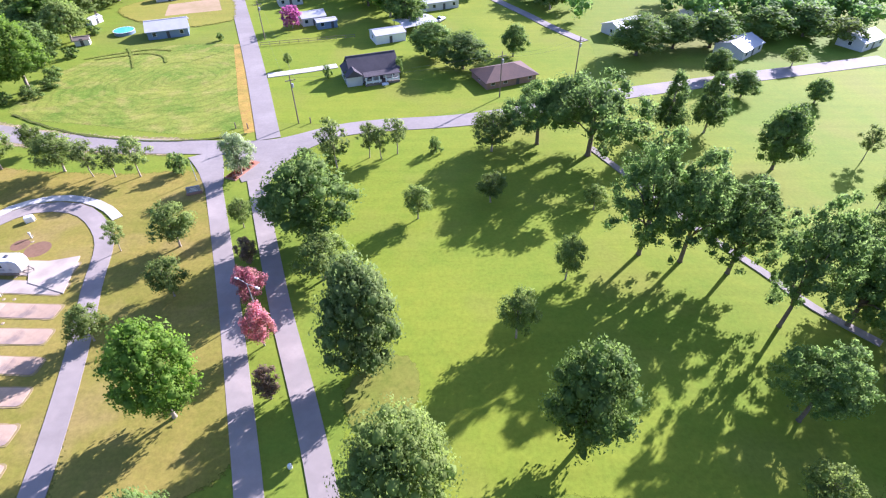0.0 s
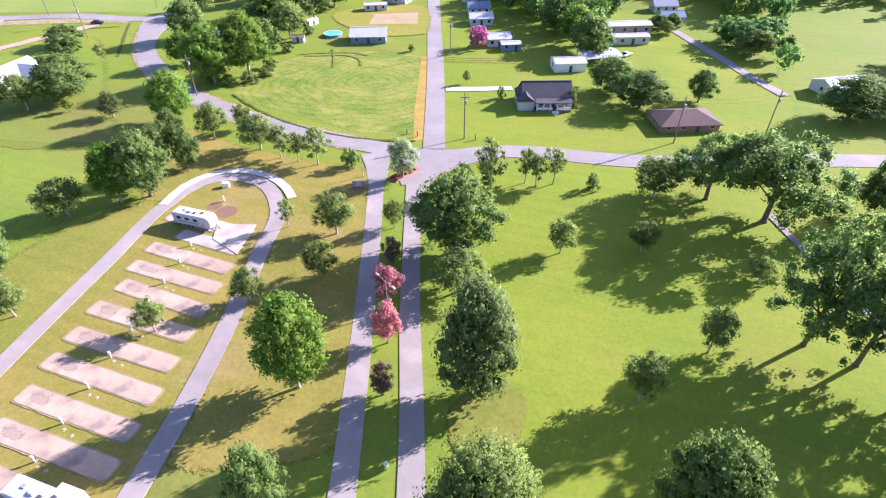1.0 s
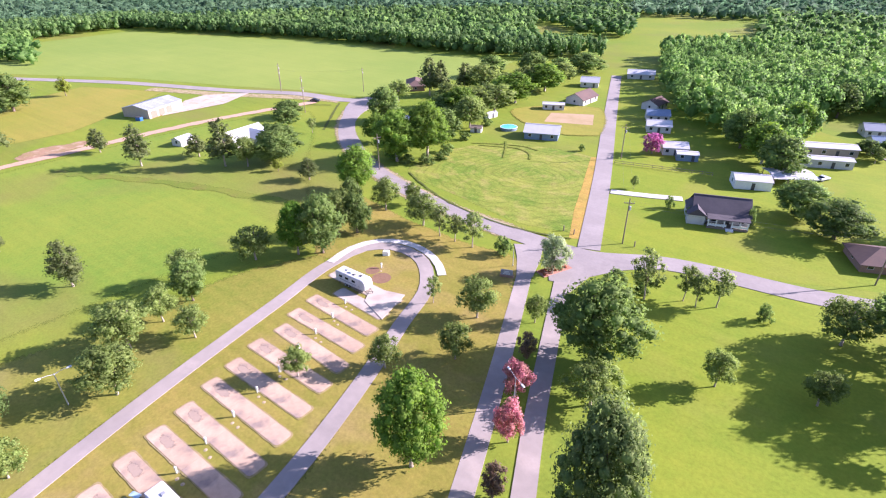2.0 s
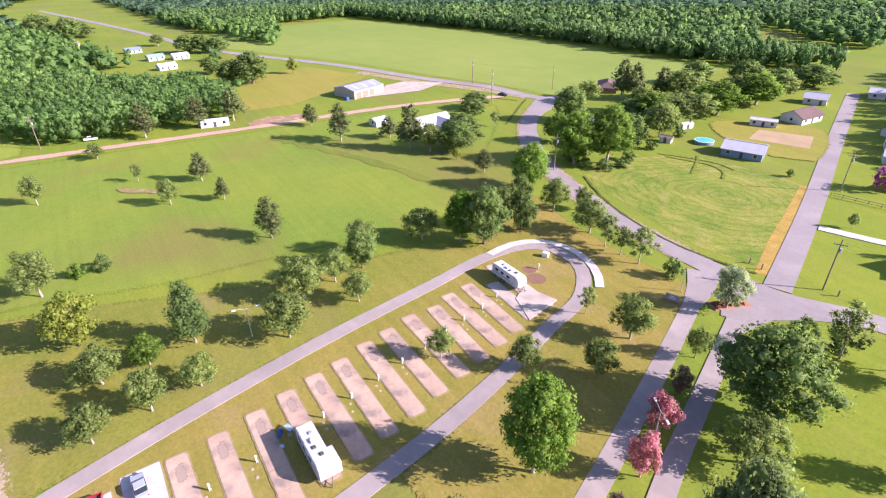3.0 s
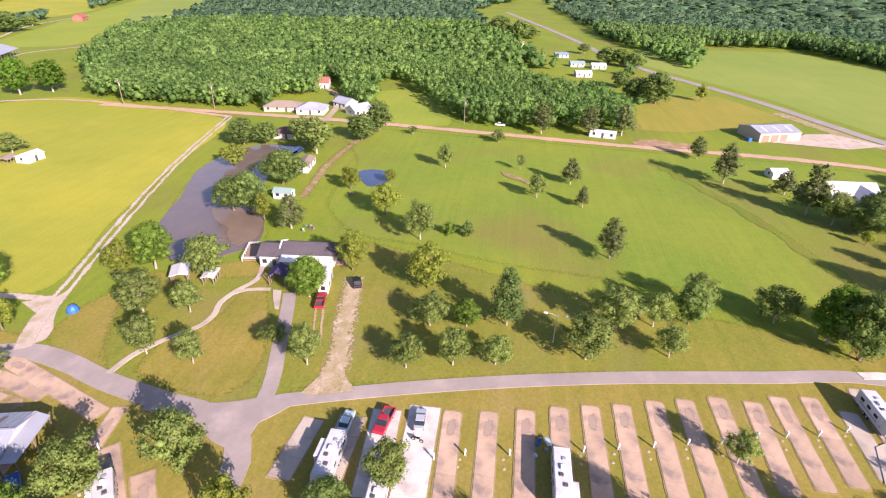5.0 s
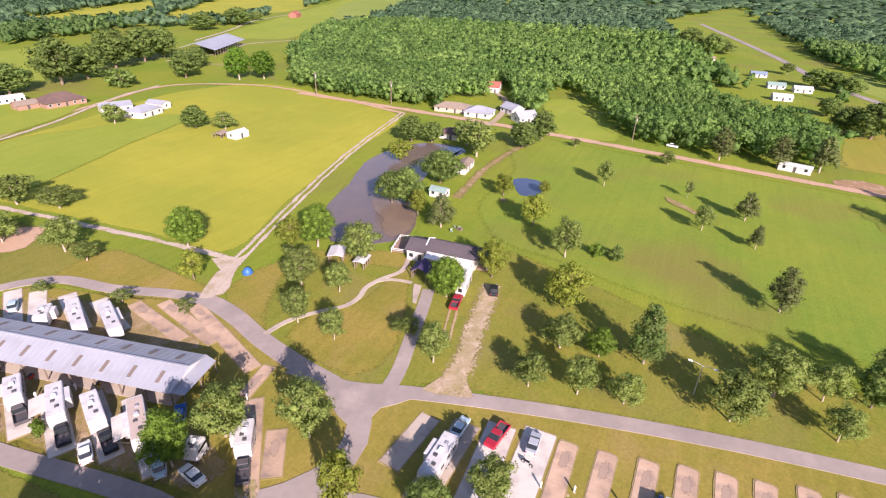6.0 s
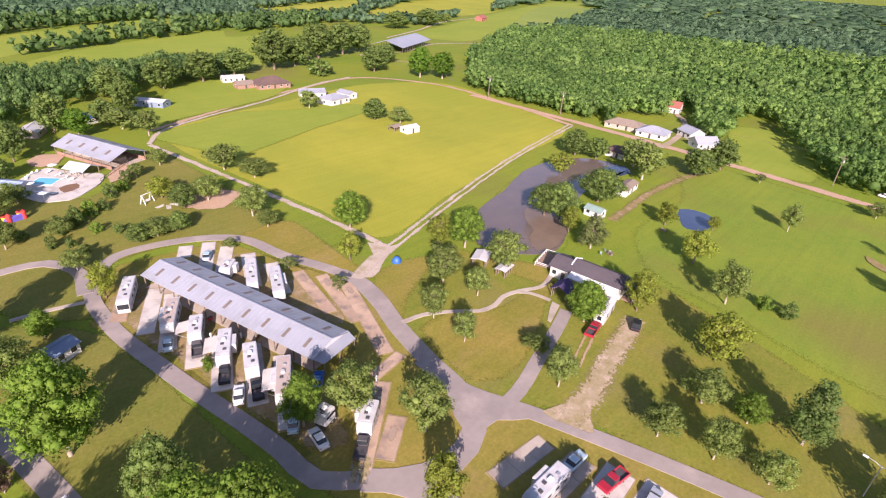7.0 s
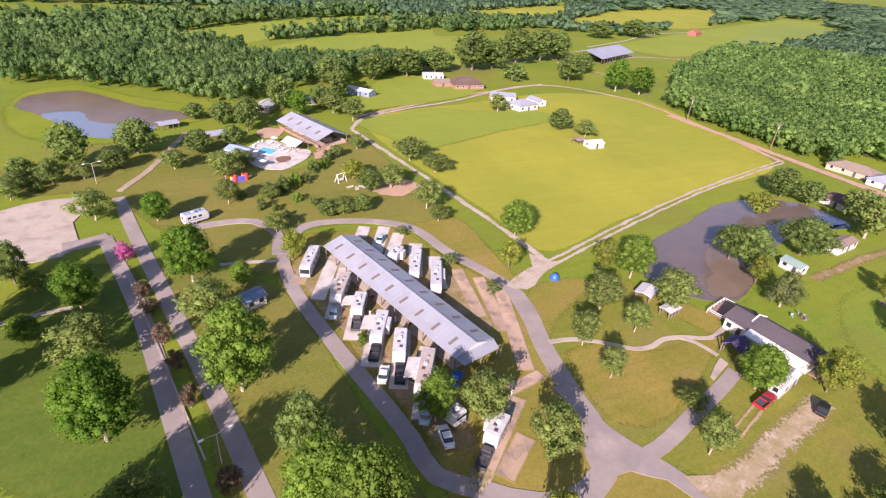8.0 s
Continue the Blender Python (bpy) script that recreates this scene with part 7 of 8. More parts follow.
part("porch_roof", Shape().add([(-6, -6.0, 2.5), (6, -6.0, 2.5), (6, -3.2, 3.1), (-6, -3.2, 3.1), (-6, -6.0, 2.38), (6, -6.0, 2.38), (6, -3.2, 2.98), (-6, -3.2, 2.98)], [(0, 1, 2, 3), (7, 6, 5, 4), (0, 4, 5, 1), (1, 5, 6, 2), (2, 6, 7, 3), (3, 7, 4, 0)]), WHITE, club, "white porch roof")
for px in (-5.8, -2, 1.6, 4.8):
    part("porch_post", Shape().box(px, -5.8, -0.1, 0.14, 0.14, 2.55), WHITE, club)
part("end_porch_roof", Shape().box(7.9, 0.3, 2.75, 2.6, 5.4, 0.14, chamfer=0.03), DARKGREY, club, "dark flat porch roof")
part("end_porch_floor", Shape().box(7.9, 0.3, -0.05, 2.6, 5.4, 0.35), DECKWOOD, club)
for py in (-2.3, 0.3, 2.9):
    part("porch_post", Shape().box(9.05, py, 0.25, 0.14, 0.14, 2.55), WHITE, club)
part("porch_rail", Shape().box(9.05, 0.3, 1.15, 0.08, 5.4, 0.1), WHITE, club)
building("site_office", -98.9, -35.6, 7.5, -169.3, 2.2, 2.6, 0.4, WHITEROOF, RVWHITE, "white site cabin against the clubhouse", "cabin", "gable", 0.15, 2)
building("pavilion", -98.6, -46.4, 4.0, -172.6, 3.8, 2.6, 1.2, PURPLE, WOOD, "open pavilion with dark purple canvas roof", "pavilion", "open", 0.3)
deck = thing("pond_deck", -110.0, -57.4, -166.9, "white-railed wooden deck over the pond edge", "deck")
part("floor", Shape().box(0, 0, 0.25, 8.0, 5.0, 0.14), DECKWOOD, deck)
for s in (-1, 1):
    part("rail", Shape().box(0, s * 2.45, 1.15, 8.0, 0.1, 0.1).box(0, s * 2.45, 0.75, 8.0, 0.06, 0.08), WHITE, deck)
    part("rail", Shape().box(s * 3.95, 0, 1.15, 0.1, 5.0, 0.1).box(s * 3.95, 0, 0.75, 0.06, 5.0, 0.08), WHITE, deck)
    for i in range(6):
        part("rail_post", Shape().box(-3.95 + 1.58 * i, s * 2.45, -0.3, 0.12, 0.12, 1.55), WHITE, deck)
building("shelter", -96.0, -68.8, 5.0, 25, 3.6, 2.3, 0.35, WHITEROOF, WOOD, "white-roofed picnic shelter beside the pond", "shelter", "open", 0.2)
building("shelter", -96.1, -61.5, 4.2, 10, 2.6, 2.2, 0.3, WHITEROOF, WOOD, "small pale-roofed shelter under a tree", "shelter", "open", 0.2)
building("garden_shed", -145.5, -64.8, 5.5, 89.5, 3.6, 2.3, 0.9, GREENROOF, SIDING, "white shed with pale green roof by the pond", "shed", "gable", 0.25, 2)
building("boathouse", -172.4, -68.0, 11.0, -173.9, 4.2, 2.4, 0.6, TANROOF, SIDING, "long white shed with pinkish roof", "shed", "gable", 0.2, 3)
building("carport", -207.0, -87.9, 11.0, 90.1, 8.0, 2.7, 1.6, BROWNROOF, SIDING, "white house with brown roof near the clay road", "house", "hip", 0.5, 3)
# houses before the western woods
building("house", -249.4, -108.2, 17.0, 99.5, 9.0, 2.7, 1.8, TANROOF, TANWALL, "tan bungalow before the woods", "house", "hip", 0.5, 4)
building("house", -247.7, -93.0, 13.0, 95.9, 10.0, 2.8, 2.2, METALROOF, SIDING, "white house with blue-grey metal roof", "house", "hip", 0.5, 3)
building("house", -262.2, -81.1, 9.0, 60, 8.0, 2.8, 2.0, METALROOF, SIDING, "pale blue-grey house before the woods", "house", "gable", 0.4, 3)
building("house", -250.0, -70.7, 10.0, 140, 8.0, 2.8, 2.2, METALROOF, SIDING, "grey-roofed house beside a dark tree", "house", "gable", 0.4, 3)
building("house", -304.6, -108.3, 9.0, 100, 8.0, 3.4, 2.4, REDROOF, SIDING, "small red-roofed house in the woods", "house", "gable", 0.4, 2)
building("mobile_home", -235.4, 41.9, 11.0, 80, 4.0, 2.4, 0.6, WHITEROOF, SIDING, "pale mobile home beside the woods", "mobile home", "gable", 0.2, 3)
# the metal workshop and the white house
works = building("workshop", -251.4, 115.5, 20.0, 108.0, 14.5, 3.9, 1.5, METALROOF, TANWALL, "large tan metal workshop with grey roof", "workshop", "gable", 0.2, 0, ribs=True)
for px in (-7.0, -2.6, 1.8):
    part("roller_door", Shape().box(px, -7.28, 0.0, 3.2, 0.1, 3.1), BRICK, works, "rust-brown roller door")
    part("door_frame", Shape().box(px, -7.27, 3.1, 3.6, 0.12, 0.2), WHITE, works)
part("side_door", Shape().box(10.03, 2.5, 0.0, 0.08, 1.0, 2.1), WHITE, works)
for px in (-6.0, 0.0, 6.0):
    for sy in (-1, 1):
        k = 1.5 / 7.25
        part("skylight", Shape().add([(px - 0.5, sy * 1.2, 5.46 - 1.2 * k), (px + 0.5, sy * 1.2, 5.46 - 1.2 * k), (px + 0.5, sy * 6.2, 5.46 - 6.2 * k), (px - 0.5, sy * 6.2, 5.46 - 6.2 * k)], [(0, 1, 2, 3)]), WHITEROOF, works, "pale translucent roof panel")
skip = thing("waste_bin", -243.0, 104.5, 20, "blue steel waste skip beside the workshop", "skip")
part("tub", Shape().box(0, 0, -0.02, 2.6, 1.7, 1.5, chamfer=0.12), BLUEPAINT, skip)
part("lid", Shape().box(0, 0, 1.49, 2.5, 1.6, 0.08, chamfer=0.03), DARKGREY, skip)
white_house = building("house", -180.3, 113.3, 15.0, 94.8, 9.0, 2.8, 2.6, WHITEROOF, SIDING, "white house with white metal roof among pines", "house", "gable", 0.5, 4)
part("wing_wall", Shape().box(2.5, -6.5, -0.1, 6.4, 5.0, 2.9), SIDING, white_house)
part("wing_roof", Shape().add([(-1.1, -9.4, 2.6), (6.1, -9.4, 2.6), (2.5, -9.4, 4.9), (-1.1, -1.0, 2.6), (6.1, -1.0, 2.6), (2.5, -1.0, 4.9)], [(0, 1, 2), (3, 5, 4), (0, 2, 5, 3), (1, 4, 5, 2), (0, 3, 4, 1)]), WHITEROOF, white_house)
building("garage", -196.6, 98.1, 6.0, 100, 5.0, 2.4, 0.9, WHITEROOF, SIDING, "small white garage beside pines", "garage", "gable", 0.3, 1)
# far houses along the highway
for seg, roof, wall, label in (
    ((-523.2, 0.6), TANROOF, SIDING, "far white farmhouse beside the highway"), ((-462.4, 36.5), BLUEGREY, SIDING, "far house with blue roof"), ((-415.8, 60.2), WHITEROOF, SIDING, "far white house beside the highway"),
    ((-420.7, 45.5), GREENROOF, SIDING, "far shed with green roof"), ((-380.5, 46.4), WHITEROOF, SIDING, "far small white shed among trees"), ((-850.2, -188.1), WHITEROOF, SIDING, "distant white farm building"),
):
    building("farmhouse", *seg, 10.5, 100, 6.5, 2.4, 1.5, roof, wall, label, "house", "gable", 0.3, 3)
# the village
porch_house = building("house", -19.5, 147.0, 13.0, 19.0, 9.0, 3.2, 3.0, SHINGLE, SIDING, "white house with dark grey roof and front porch", "house", "gable", 0.5, 4)
part("wing_wall", Shape().box(-6.0, -1.5, -0.1, 4.2, 8.5, 3.0), SIDING, porch_house)
part("wing_roof", Shape().add([(-8.4, -6.2, 2.7), (-3.6, -6.2, 2.7), (-6.0, -6.2, 4.5), (-8.4, 3.2, 2.7), (-3.6, 3.2, 2.7), (-6.0, 3.2, 4.5)], [(0, 1, 2), (3, 5, 4), (0, 2, 5, 3), (1, 4, 5, 2), (0, 3, 4, 1)]), SHINGLE, porch_house)
part("porch_floor", Shape().box(1.4, -5.8, -0.1, 9.6, 2.6, 0.7), WOOD, porch_house)
part("porch_roof", Shape().add([(-3.6, -4.4, 3.1), (6.4, -4.4, 3.1), (6.4, -7.3, 2.75), (-3.6, -7.3, 2.75), (-3.6, -4.4, 2.98), (6.4, -4.4, 2.98), (6.4, -7.3, 2.6), (-3.6, -7.3, 2.6)], [(0, 1, 2, 3), (7, 6, 5, 4), (0, 4, 5, 1), (1, 5, 6, 2), (2, 6, 7, 3), (3, 7, 4, 0)]), SHINGLE, porch_house)
for i in range(6):
    part("porch_column", Shape().box(-3.2 + 1.84 * i, -6.95, 0.55, 0.26, 0.26, 2.1), WHITE, porch_house, "white porch column")
part("porch_rail", Shape().box(-1.0, -6.95, 1.35, 4.2, 0.1, 0.1).box(4.2, -6.95, 1.35, 3.6, 0.1, 0.1).box(-1.0, -6.95, 0.75, 4.2, 0.08, 0.5).box(4.2, -6.95, 0.75, 3.6, 0.08, 0.5), WHITE, porch_house, "white porch railing")
part("porch_steps", Shape().box(1.9, -7.6, -0.1, 1.8, 0.9, 0.35).box(1.9, -7.3, 0.2, 1.8, 0.4, 0.25), WHITE, porch_house)
building("bungalow", 17.3, 143.4, 15.0, 22.0, 9.5, 2.3, 1.9, BROWNROOF, BRICK, "low brick bungalow with brown hip roof", "house", "hip", 0.6, 4)
building("garage", -17.1, 176.0, 10.0, 22, 7.0, 2.8, 0.9, WHITEROOF, WHITE, "white metal garage behind the house", "garage", "gable", 0.2, 1)
building("mobile_home", -1.6, 222.6, 16.5, 22, 6.5, 3.0, 0.7, WHITEROOF, TANWALL, "long mobile home with a white roof", "mobile home", "gable", 0.3, 4)
building("mobile_home", -1.2, 208.0, 15.5, 22, 4.5, 2.8, 0.5, WHITEROOF, SIDING, "long white mobile home", "mobile home", "gable", 0.2, 4)
building("carport", -8.5, 186.6, 12.0, 30, 9.0, 2.5, 0.6, WHITEROOF, WOOD, "white-roofed open carport beside an oak", "carport", "open", 0.3)
building("house", -44.6, 193.5, 8.2, 25, 6.4, 2.8, 1.2, WHITEROOF, SIDING, "white house beside a mauve tree", "house", "gable", 0.3, 3)
building("carport", -39.0, 188.9, 6.8, 22, 4.2, 2.4, 0.4, WHITEROOF, BLUEGREY, "white-roofed outbuilding with blue walls", "outbuilding", "gable", 0.2, 2)
building("house", -184.5, 221.0, 17.0, 130, 9.0, 2.8, 2.0, BROWNROOF, BRICK, "low brick house with brown roof behind roadside oaks", "house", "hip", 0.5, 4)
building("shed", -146.0, 167.0, 7.0, 40, 4.5, 2.6, 0.8, WHITEROOF, WOOD, "white-roofed shed between the roadside trees", "shed", "gable", 0.3, 1)
building("shed", -115.0, 174.5, 4.2, 20, 2.8, 1.9, 0.7, TANROOF, SIDING, "small tan-roofed shed at the pasture's edge", "shed", "gable", 0.25, 1)
building("shed", -121.5, 195.5, 5.0, 75, 2.6, 1.9, 0.5, WHITEROOF, WHITE, "small white shed beside the tree belt", "shed", "gable", 0.2, 1)
building("house", -90.9, 184.0, 12.5, 20, 9.5, 2.8, 1.9, WHITEROOF, BLUEGREY, "blue-grey house with pale metal roof", "house", "gable", 0.5, 3)
building("house", -100.9, 242.0, 13.5, 85, 9.0, 2.8, 2.4, BROWNROOF, SIDING, "white house with brownish roof on the village street", "house", "gable", 0.5, 3)
building("house", -111.5, 275.7, 9.0, 20, 8.0, 2.8, 2.0, WHITEROOF, SIDING, "small white house at the street's end", "house", "gable", 0.4, 2)
building("mobile_home", -105.8, 222.8, 9.5, 25, 4.5, 2.6, 0.5, WHITEROOF, SIDING, "white mobile home on the village street", "mobile home", "gable", 0.2, 3)
building("house", -69.5, 249.7, 9.5, 80, 7.5, 2.8, 1.9, BROWNROOF, SIDING, "grey-brown house on the village street", "house", "gable", 0.5, 3)
building("house", -62.6, 231.7, 8.8, 25, 7.0, 2.8, 1.6, BLUEGREY, SIDING, "house with blue-grey roof on the village street", "house", "gable", 0.4, 3)
building("house", -57.5, 216.8, 8.8, 22, 7.0, 2.8, 1.4, WHITEROOF, SIDING, "white-roofed house on the village street", "house", "gable", 0.4, 3)
building("house", -96.7, 310.4, 14.0, 20, 9.0, 2.8, 1.6, WHITEROOF, SIDING, "far white house at the woods' edge", "house", "gable", 0.4, 3)
building("house", 11.0, 257.0, 9.5, 20, 7.0, 2.8, 1.8, METALROOF, SIDING, "grey-roofed house near the woods", "house", "gable", 0.4, 3)
building("house", 13.8, 240.0, 9.0, 24, 6.5, 2.8, 1.6, BLUEGREY, SIDING, "blue-roofed house near the woods", "house", "gable", 0.4, 3)
building("house", 61.3, 180.2, 14.0, 30, 9.0, 2.8, 1.6, WHITEROOF, SIDING, "white-roofed house under trees", "house", "gable", 0.4, 3)
building("house", 89.8, 161.5, 12.0, 40, 9.0, 2.8, 1.6, WHITEROOF, SIDING, "white house in deep tree shade", "house", "gable", 0.4, 3)
building("house", 129.4, 166.1, 11.0, 30, 8.0, 2.8, 1.6, WHITEROOF, SIDING, "small white house by the eastern road", "house", "gable", 0.4, 3)
building("house", 90.6, 192.9, 12.0, 30, 9.0, 2.8, 1.6, WHITEROOF, SIDING, "far white house under trees", "house", "gable", 0.4, 3)
# the pool and the farm
pool_barn = building("pool_barn", -50.9, -205.6, 29.5, 108.0, 13.0, 3.4, 2.4, METALROOF, WOOD, "large open pole barn with grey metal roof", "barn", "open", 0.5)
for s in (-1, 1):
    part("low_wall", Shape().box(0, s * 6.2, -0.1, 28.5, 0.2, 1.3), BRICK, pool_barn, "low brick wall")
    for px in (-10, -3.4, 3.4, 10):
        k = 2.4 / 6.5
        part("skylight", Shape().add([(px - 0.6, s * 2.4, 5.85 - 2.4 * k), (px + 0.6, s * 2.4, 5.85 - 2.4 * k), (px + 0.6, s * 4.6, 5.85 - 4.6 * k), (px - 0.6, s * 4.6, 5.85 - 4.6 * k), (px - 0.6, s * 2.4, 5.75 - 2.4 * k), (px + 0.6, s * 2.4, 5.75 - 2.4 * k), (px + 0.6, s * 4.6, 5.75 - 4.6 * k), (px - 0.6, s * 4.6, 5.75 - 4.6 * k)],
            [(0, 1, 2, 3), (7, 6, 5, 4), (0, 4, 5, 1), (1, 5, 6, 2), (2, 6, 7, 3), (3, 7, 4, 0)]), SKYLIGHT, pool_barn, "brownish translucent roof panel")
part("floor_slab", Shape().box(0, 0, -0.02, 29.0, 12.2, 0.1), CONCRETE, pool_barn)
part("stall", Shape().box(-6, 0, 0.05, 8.0, 5.0, 2.0).box(7, 1, 0.05, 6.0, 3.0, 1.5), TANWALL, pool_barn)
building("cabana", -41.4, -192.1, 8.0, 116.7, 6.0, 2.4, 1.3, WHITEROOF, WOOD, "small white-roofed cabana beside the pool", "cabana", "open", 0.3)
building("pool_house", -17.0, -209.4, 11.0, 15, 6.0, 2.6, 0.8, METALROOF, WOOD, "grey-roofed open shelter beside the pool", "shelter", "open", 0.3)
building("water_slide_house", -21.7, -188.4, 9.0, 130, 6.0, 2.6, 0.9, PALEBLUE, SIDING, "blue and white roofed pool building", "pool house", "gable", 0.3, 2)
building("toilet_block", -11.3, -96.8, 4.8, 25, 3.8, 2.5, 0.8, BLUEGREY, SIDING, "small blue-grey roofed washroom building", "washroom", "gable", 0.3, 2)
building("farm_barn", -321.7, -348.5, 62.0, 25.0, 28.0, 5.0, 4.0, METALROOF, TANWALL, "huge pale-roofed open farm barn", "barn", "open", 0.5)
building("red_barn", -575.5, -477.8, 17.0, 20, 10.0, 4.0, 3.0, REDROOF, REDROOF, "distant red barn on the pasture", "barn", "gable", 0.4, 2)
building("house", -156.6, -273.8, 18.0, 173.2, 12.0, 3.0, 3.0, BROWNROOF, BRICK, "brick house with brown roof beside the farm road", "house", "hip", 0.6, 5)
building("farm_shed", -176.5, -231.0, 9.0, 100, 6.0, 2.8, 1.0, METALROOF, SIDING, "pale metal-roofed outbuilding beside the farm bungalow", "shed", "gable", 0.3, 2)
building("garage", -143.5, -279.0, 9.0, 173.2, 7.0, 2.6, 1.3, TANROOF, BRICK, "brick garage with tan roof beside a house", "garage", "gable", 0.4, 1)
building("farm_shed", -162.4, -242.4, 13.0, 155.7, 9.0, 3.0, 1.2, METALROOF, SIDING, "grey metal-roofed farm shed", "shed", "gable", 0.3, 3)
building("farm_shed", -163.9, -225.5, 13.0, -169.6, 10.0, 3.0, 1.8, METALROOF, SIDING, "low grey-roofed farm bungalow beside sheds", "house", "hip", 0.3, 3)
building("mobile_home", -91.0, -266.2, 15.0, 125.4, 6.0, 2.8, 0.7, WHITEROOF, BLUEGREY, "blue and white mobile home before the woods", "mobile home", "gable", 0.2, 4)
building("mobile_home", -146.4, -297.2, 12.0, 165.9, 7.0, 2.8, 0.7, WHITEROOF, SIDING, "white mobile home beside the farm road", "mobile home", "gable", 0.2, 4)
building("hay_shed", -160.3, -164.6, 7.0, 176.5, 5.0, 2.4, 0.8, WHITEROOF, SIDING, "white shed in the hay field", "shed", "gable", 0.2, 1)
building("hay_shed", -156.4, -170.2, 5.0, 10, 4.0, 2.0, 0.6, TANROOF, WOOD, "small open shed in the hay field", "shed", "open", 0.2)
building("shed", 0.2, -227.1, 7.0, 20, 5.0, 2.2, 0.7, METALROOF, WOOD, "small open shed with pale roof near the reservoir", "shed", "open", 0.3)
building("cottage", -39.7, -245.8, 10.0, 60, 7.0, 2.6, 1.4, WHITEROOF, TANWALL, "white-roofed cottage near the pool", "house", "gable", 0.3, 2)
building("cottage", -59.6, -253.8, 13.0, 20, 8.0, 2.6, 1.2, BLUEPAINT, SIDING, "blue-roofed building near the pool", "house", "gable", 0.3, 2)

# the swimming pool
patch("pool_terrace", [(-25.4, -196.5), (-34.7, -203.6), (-38.5, -195.9), (-45.6, -187.6), (-39.2, -176.0), (-31.6, -171.4), (-27.4, -173.6), (-22.5, -183.3)], WHITECON, 0.06, "pale concrete terrace round the swimming pool", "terrace", wobble=1.2, step=2.0)
pool = thing("swimming_pool", -30.8, -190.7, 137.8, "turquoise swimming pool with white rim", "swimming pool", z=0.2)
part("rim", Shape().box(0, 0, 0.0, 7.4, 6.2, 0.2, chamfer=0.08), WHITE, pool)
part("water", Shape().box(0, 0, 0.1, 6.4, 5.2, 0.115), POOLBLUE, pool, "turquoise water")
castle = thing("play_castle", -18.2, -166.6, 15, "red, blue and yellow inflatable play castle on grass", "play castle")
part("base", Shape().box(0, 0, 0, 4.4, 3.4, 0.7, chamfer=0.25), PURPLEBLUE, castle)
part("rear_wall", Shape().box(0, 1.4, 0.6, 3.2, 0.5, 1.1, chamfer=0.2), PURPLEBLUE, castle)
for sx, sy, mat in ((-1, -1, YELLOWP), (1, -1, YELLOWP), (1, 1, REDP), (-1, 1, REDP)):
    high = 1.9 if sy > 0 else 1.1
    turret = part("turret", Shape().tube([(sx * 1.8, sy * 1.3, 0), (sx * 1.8, sy * 1.3, 0.3), (sx * 1.8, sy * 1.3, high)], [0.55, 0.62, 0.55], 10), mat, castle)
    part("turret_top", Shape().tube([(sx * 1.8, sy * 1.3, high - 0.05), (sx * 1.8, sy * 1.3, high + 0.35), (sx * 1.8, sy * 1.3, high + 0.8)], [0.68, 0.6, 0.06], 10), REDP, turret, "red pointed top")
part("slide", Shape().box(0, -2.4, 0, 1.6, 1.8, 0.5, chamfer=0.15), YELLOWP, castle)
ring = thing("round_pool", -106.2, 184.6, 0, "blue above-ground round pool beside a house", "pool")
part("wall", Shape().tube([(0, 0, 0), (0, 0, 1.02)], [3.3, 3.3], 28), BLUEGREY, ring)
part("rim", Shape().tube([(0, 0, 1.0), (0, 0, 1.12)], [3.42, 3.42], 28), WHITE, ring)
part("water", Shape().tube([(0, 0, 1.0), (0, 0, 1.126)], [3.2, 3.2], 28), POOLBLUE, ring)
tent = thing("tent", -80.2, -83.1, 20, "small blue dome tent on the grass", "tent")
part("canopy", Shape().tube([(0, 0, 0), (0, 0, 0.7), (0, 0, 1.3), (0, 0, 1.6)], [1.25, 1.15, 0.7, 0.1], 10), BLUEPAINT, tent)


# ---- poles, lamps, signs ----
def lamp_post(x, y, turn, height, arms, label):
    top = thing("street_lamp", x, y, turn, label, "street lamp", "street lamps")
    part("pole", Shape().tube([(0, 0, -0.1), (0, 0, height)], [0.11, 0.07], 8), STEEL, top)
    for s in arms:
        arm = part("arm", Shape().tube([(0, 0, height - 0.15), (s * 0.9, 0, height + 0.1), (s * 1.9, 0, height + 0.15)], [0.05, 0.045, 0.04], 6), STEEL, top)
        part("lamp_head", Shape().box(s * 2.1, 0, height + 0.03, 0.75, 0.34, 0.2, chamfer=0.07), WHITE, arm, "white lamp head")
    return top


lamp_post(-28.7, 56.2, 150, 6.4, (-1, 1), "grey street lamp with two arms between the drives")
lamp_post(-1.1, -57.5, 15, 6.4, (-1, 1), "grey street lamp with two arms beside the drive")
lamp_post(-86.2, 14.6, 80, 6.6, (-1, 1), "grey street lamp with two heads in the park")
lamp_post(21.2, -174.4, 20, 6.6, (-1, 1), "grey street lamp with two heads by the parking place")


def power_pole(x, y, turn, height=12.0, label="wooden power pole with a cross-arm beside the road"):
    top = thing("power_pole", x, y, turn, label, "power pole", "power poles")
    part("pole", Shape().tube([(0, 0, -0.1), (0, 0, height)], [0.17, 0.12], 8), WOOD, top)
    arm = part("cross_arm", Shape().box(0, 0, height - 1.3, 2.4, 0.14, 0.16), WOOD, top)
    for u in (-1.1, -0.4, 0.4, 1.1):
        part("insulator", Shape().tube([(u, 0, height - 1.14), (u, 0, height - 0.95)], [0.05, 0.04], 6), GREYTRIM, arm)
    part("transformer", Shape().tube([(0.35, 0, height - 2.9), (0.35, 0, height - 2.0)], [0.24, 0.24], 10), STEEL, top)
    return top


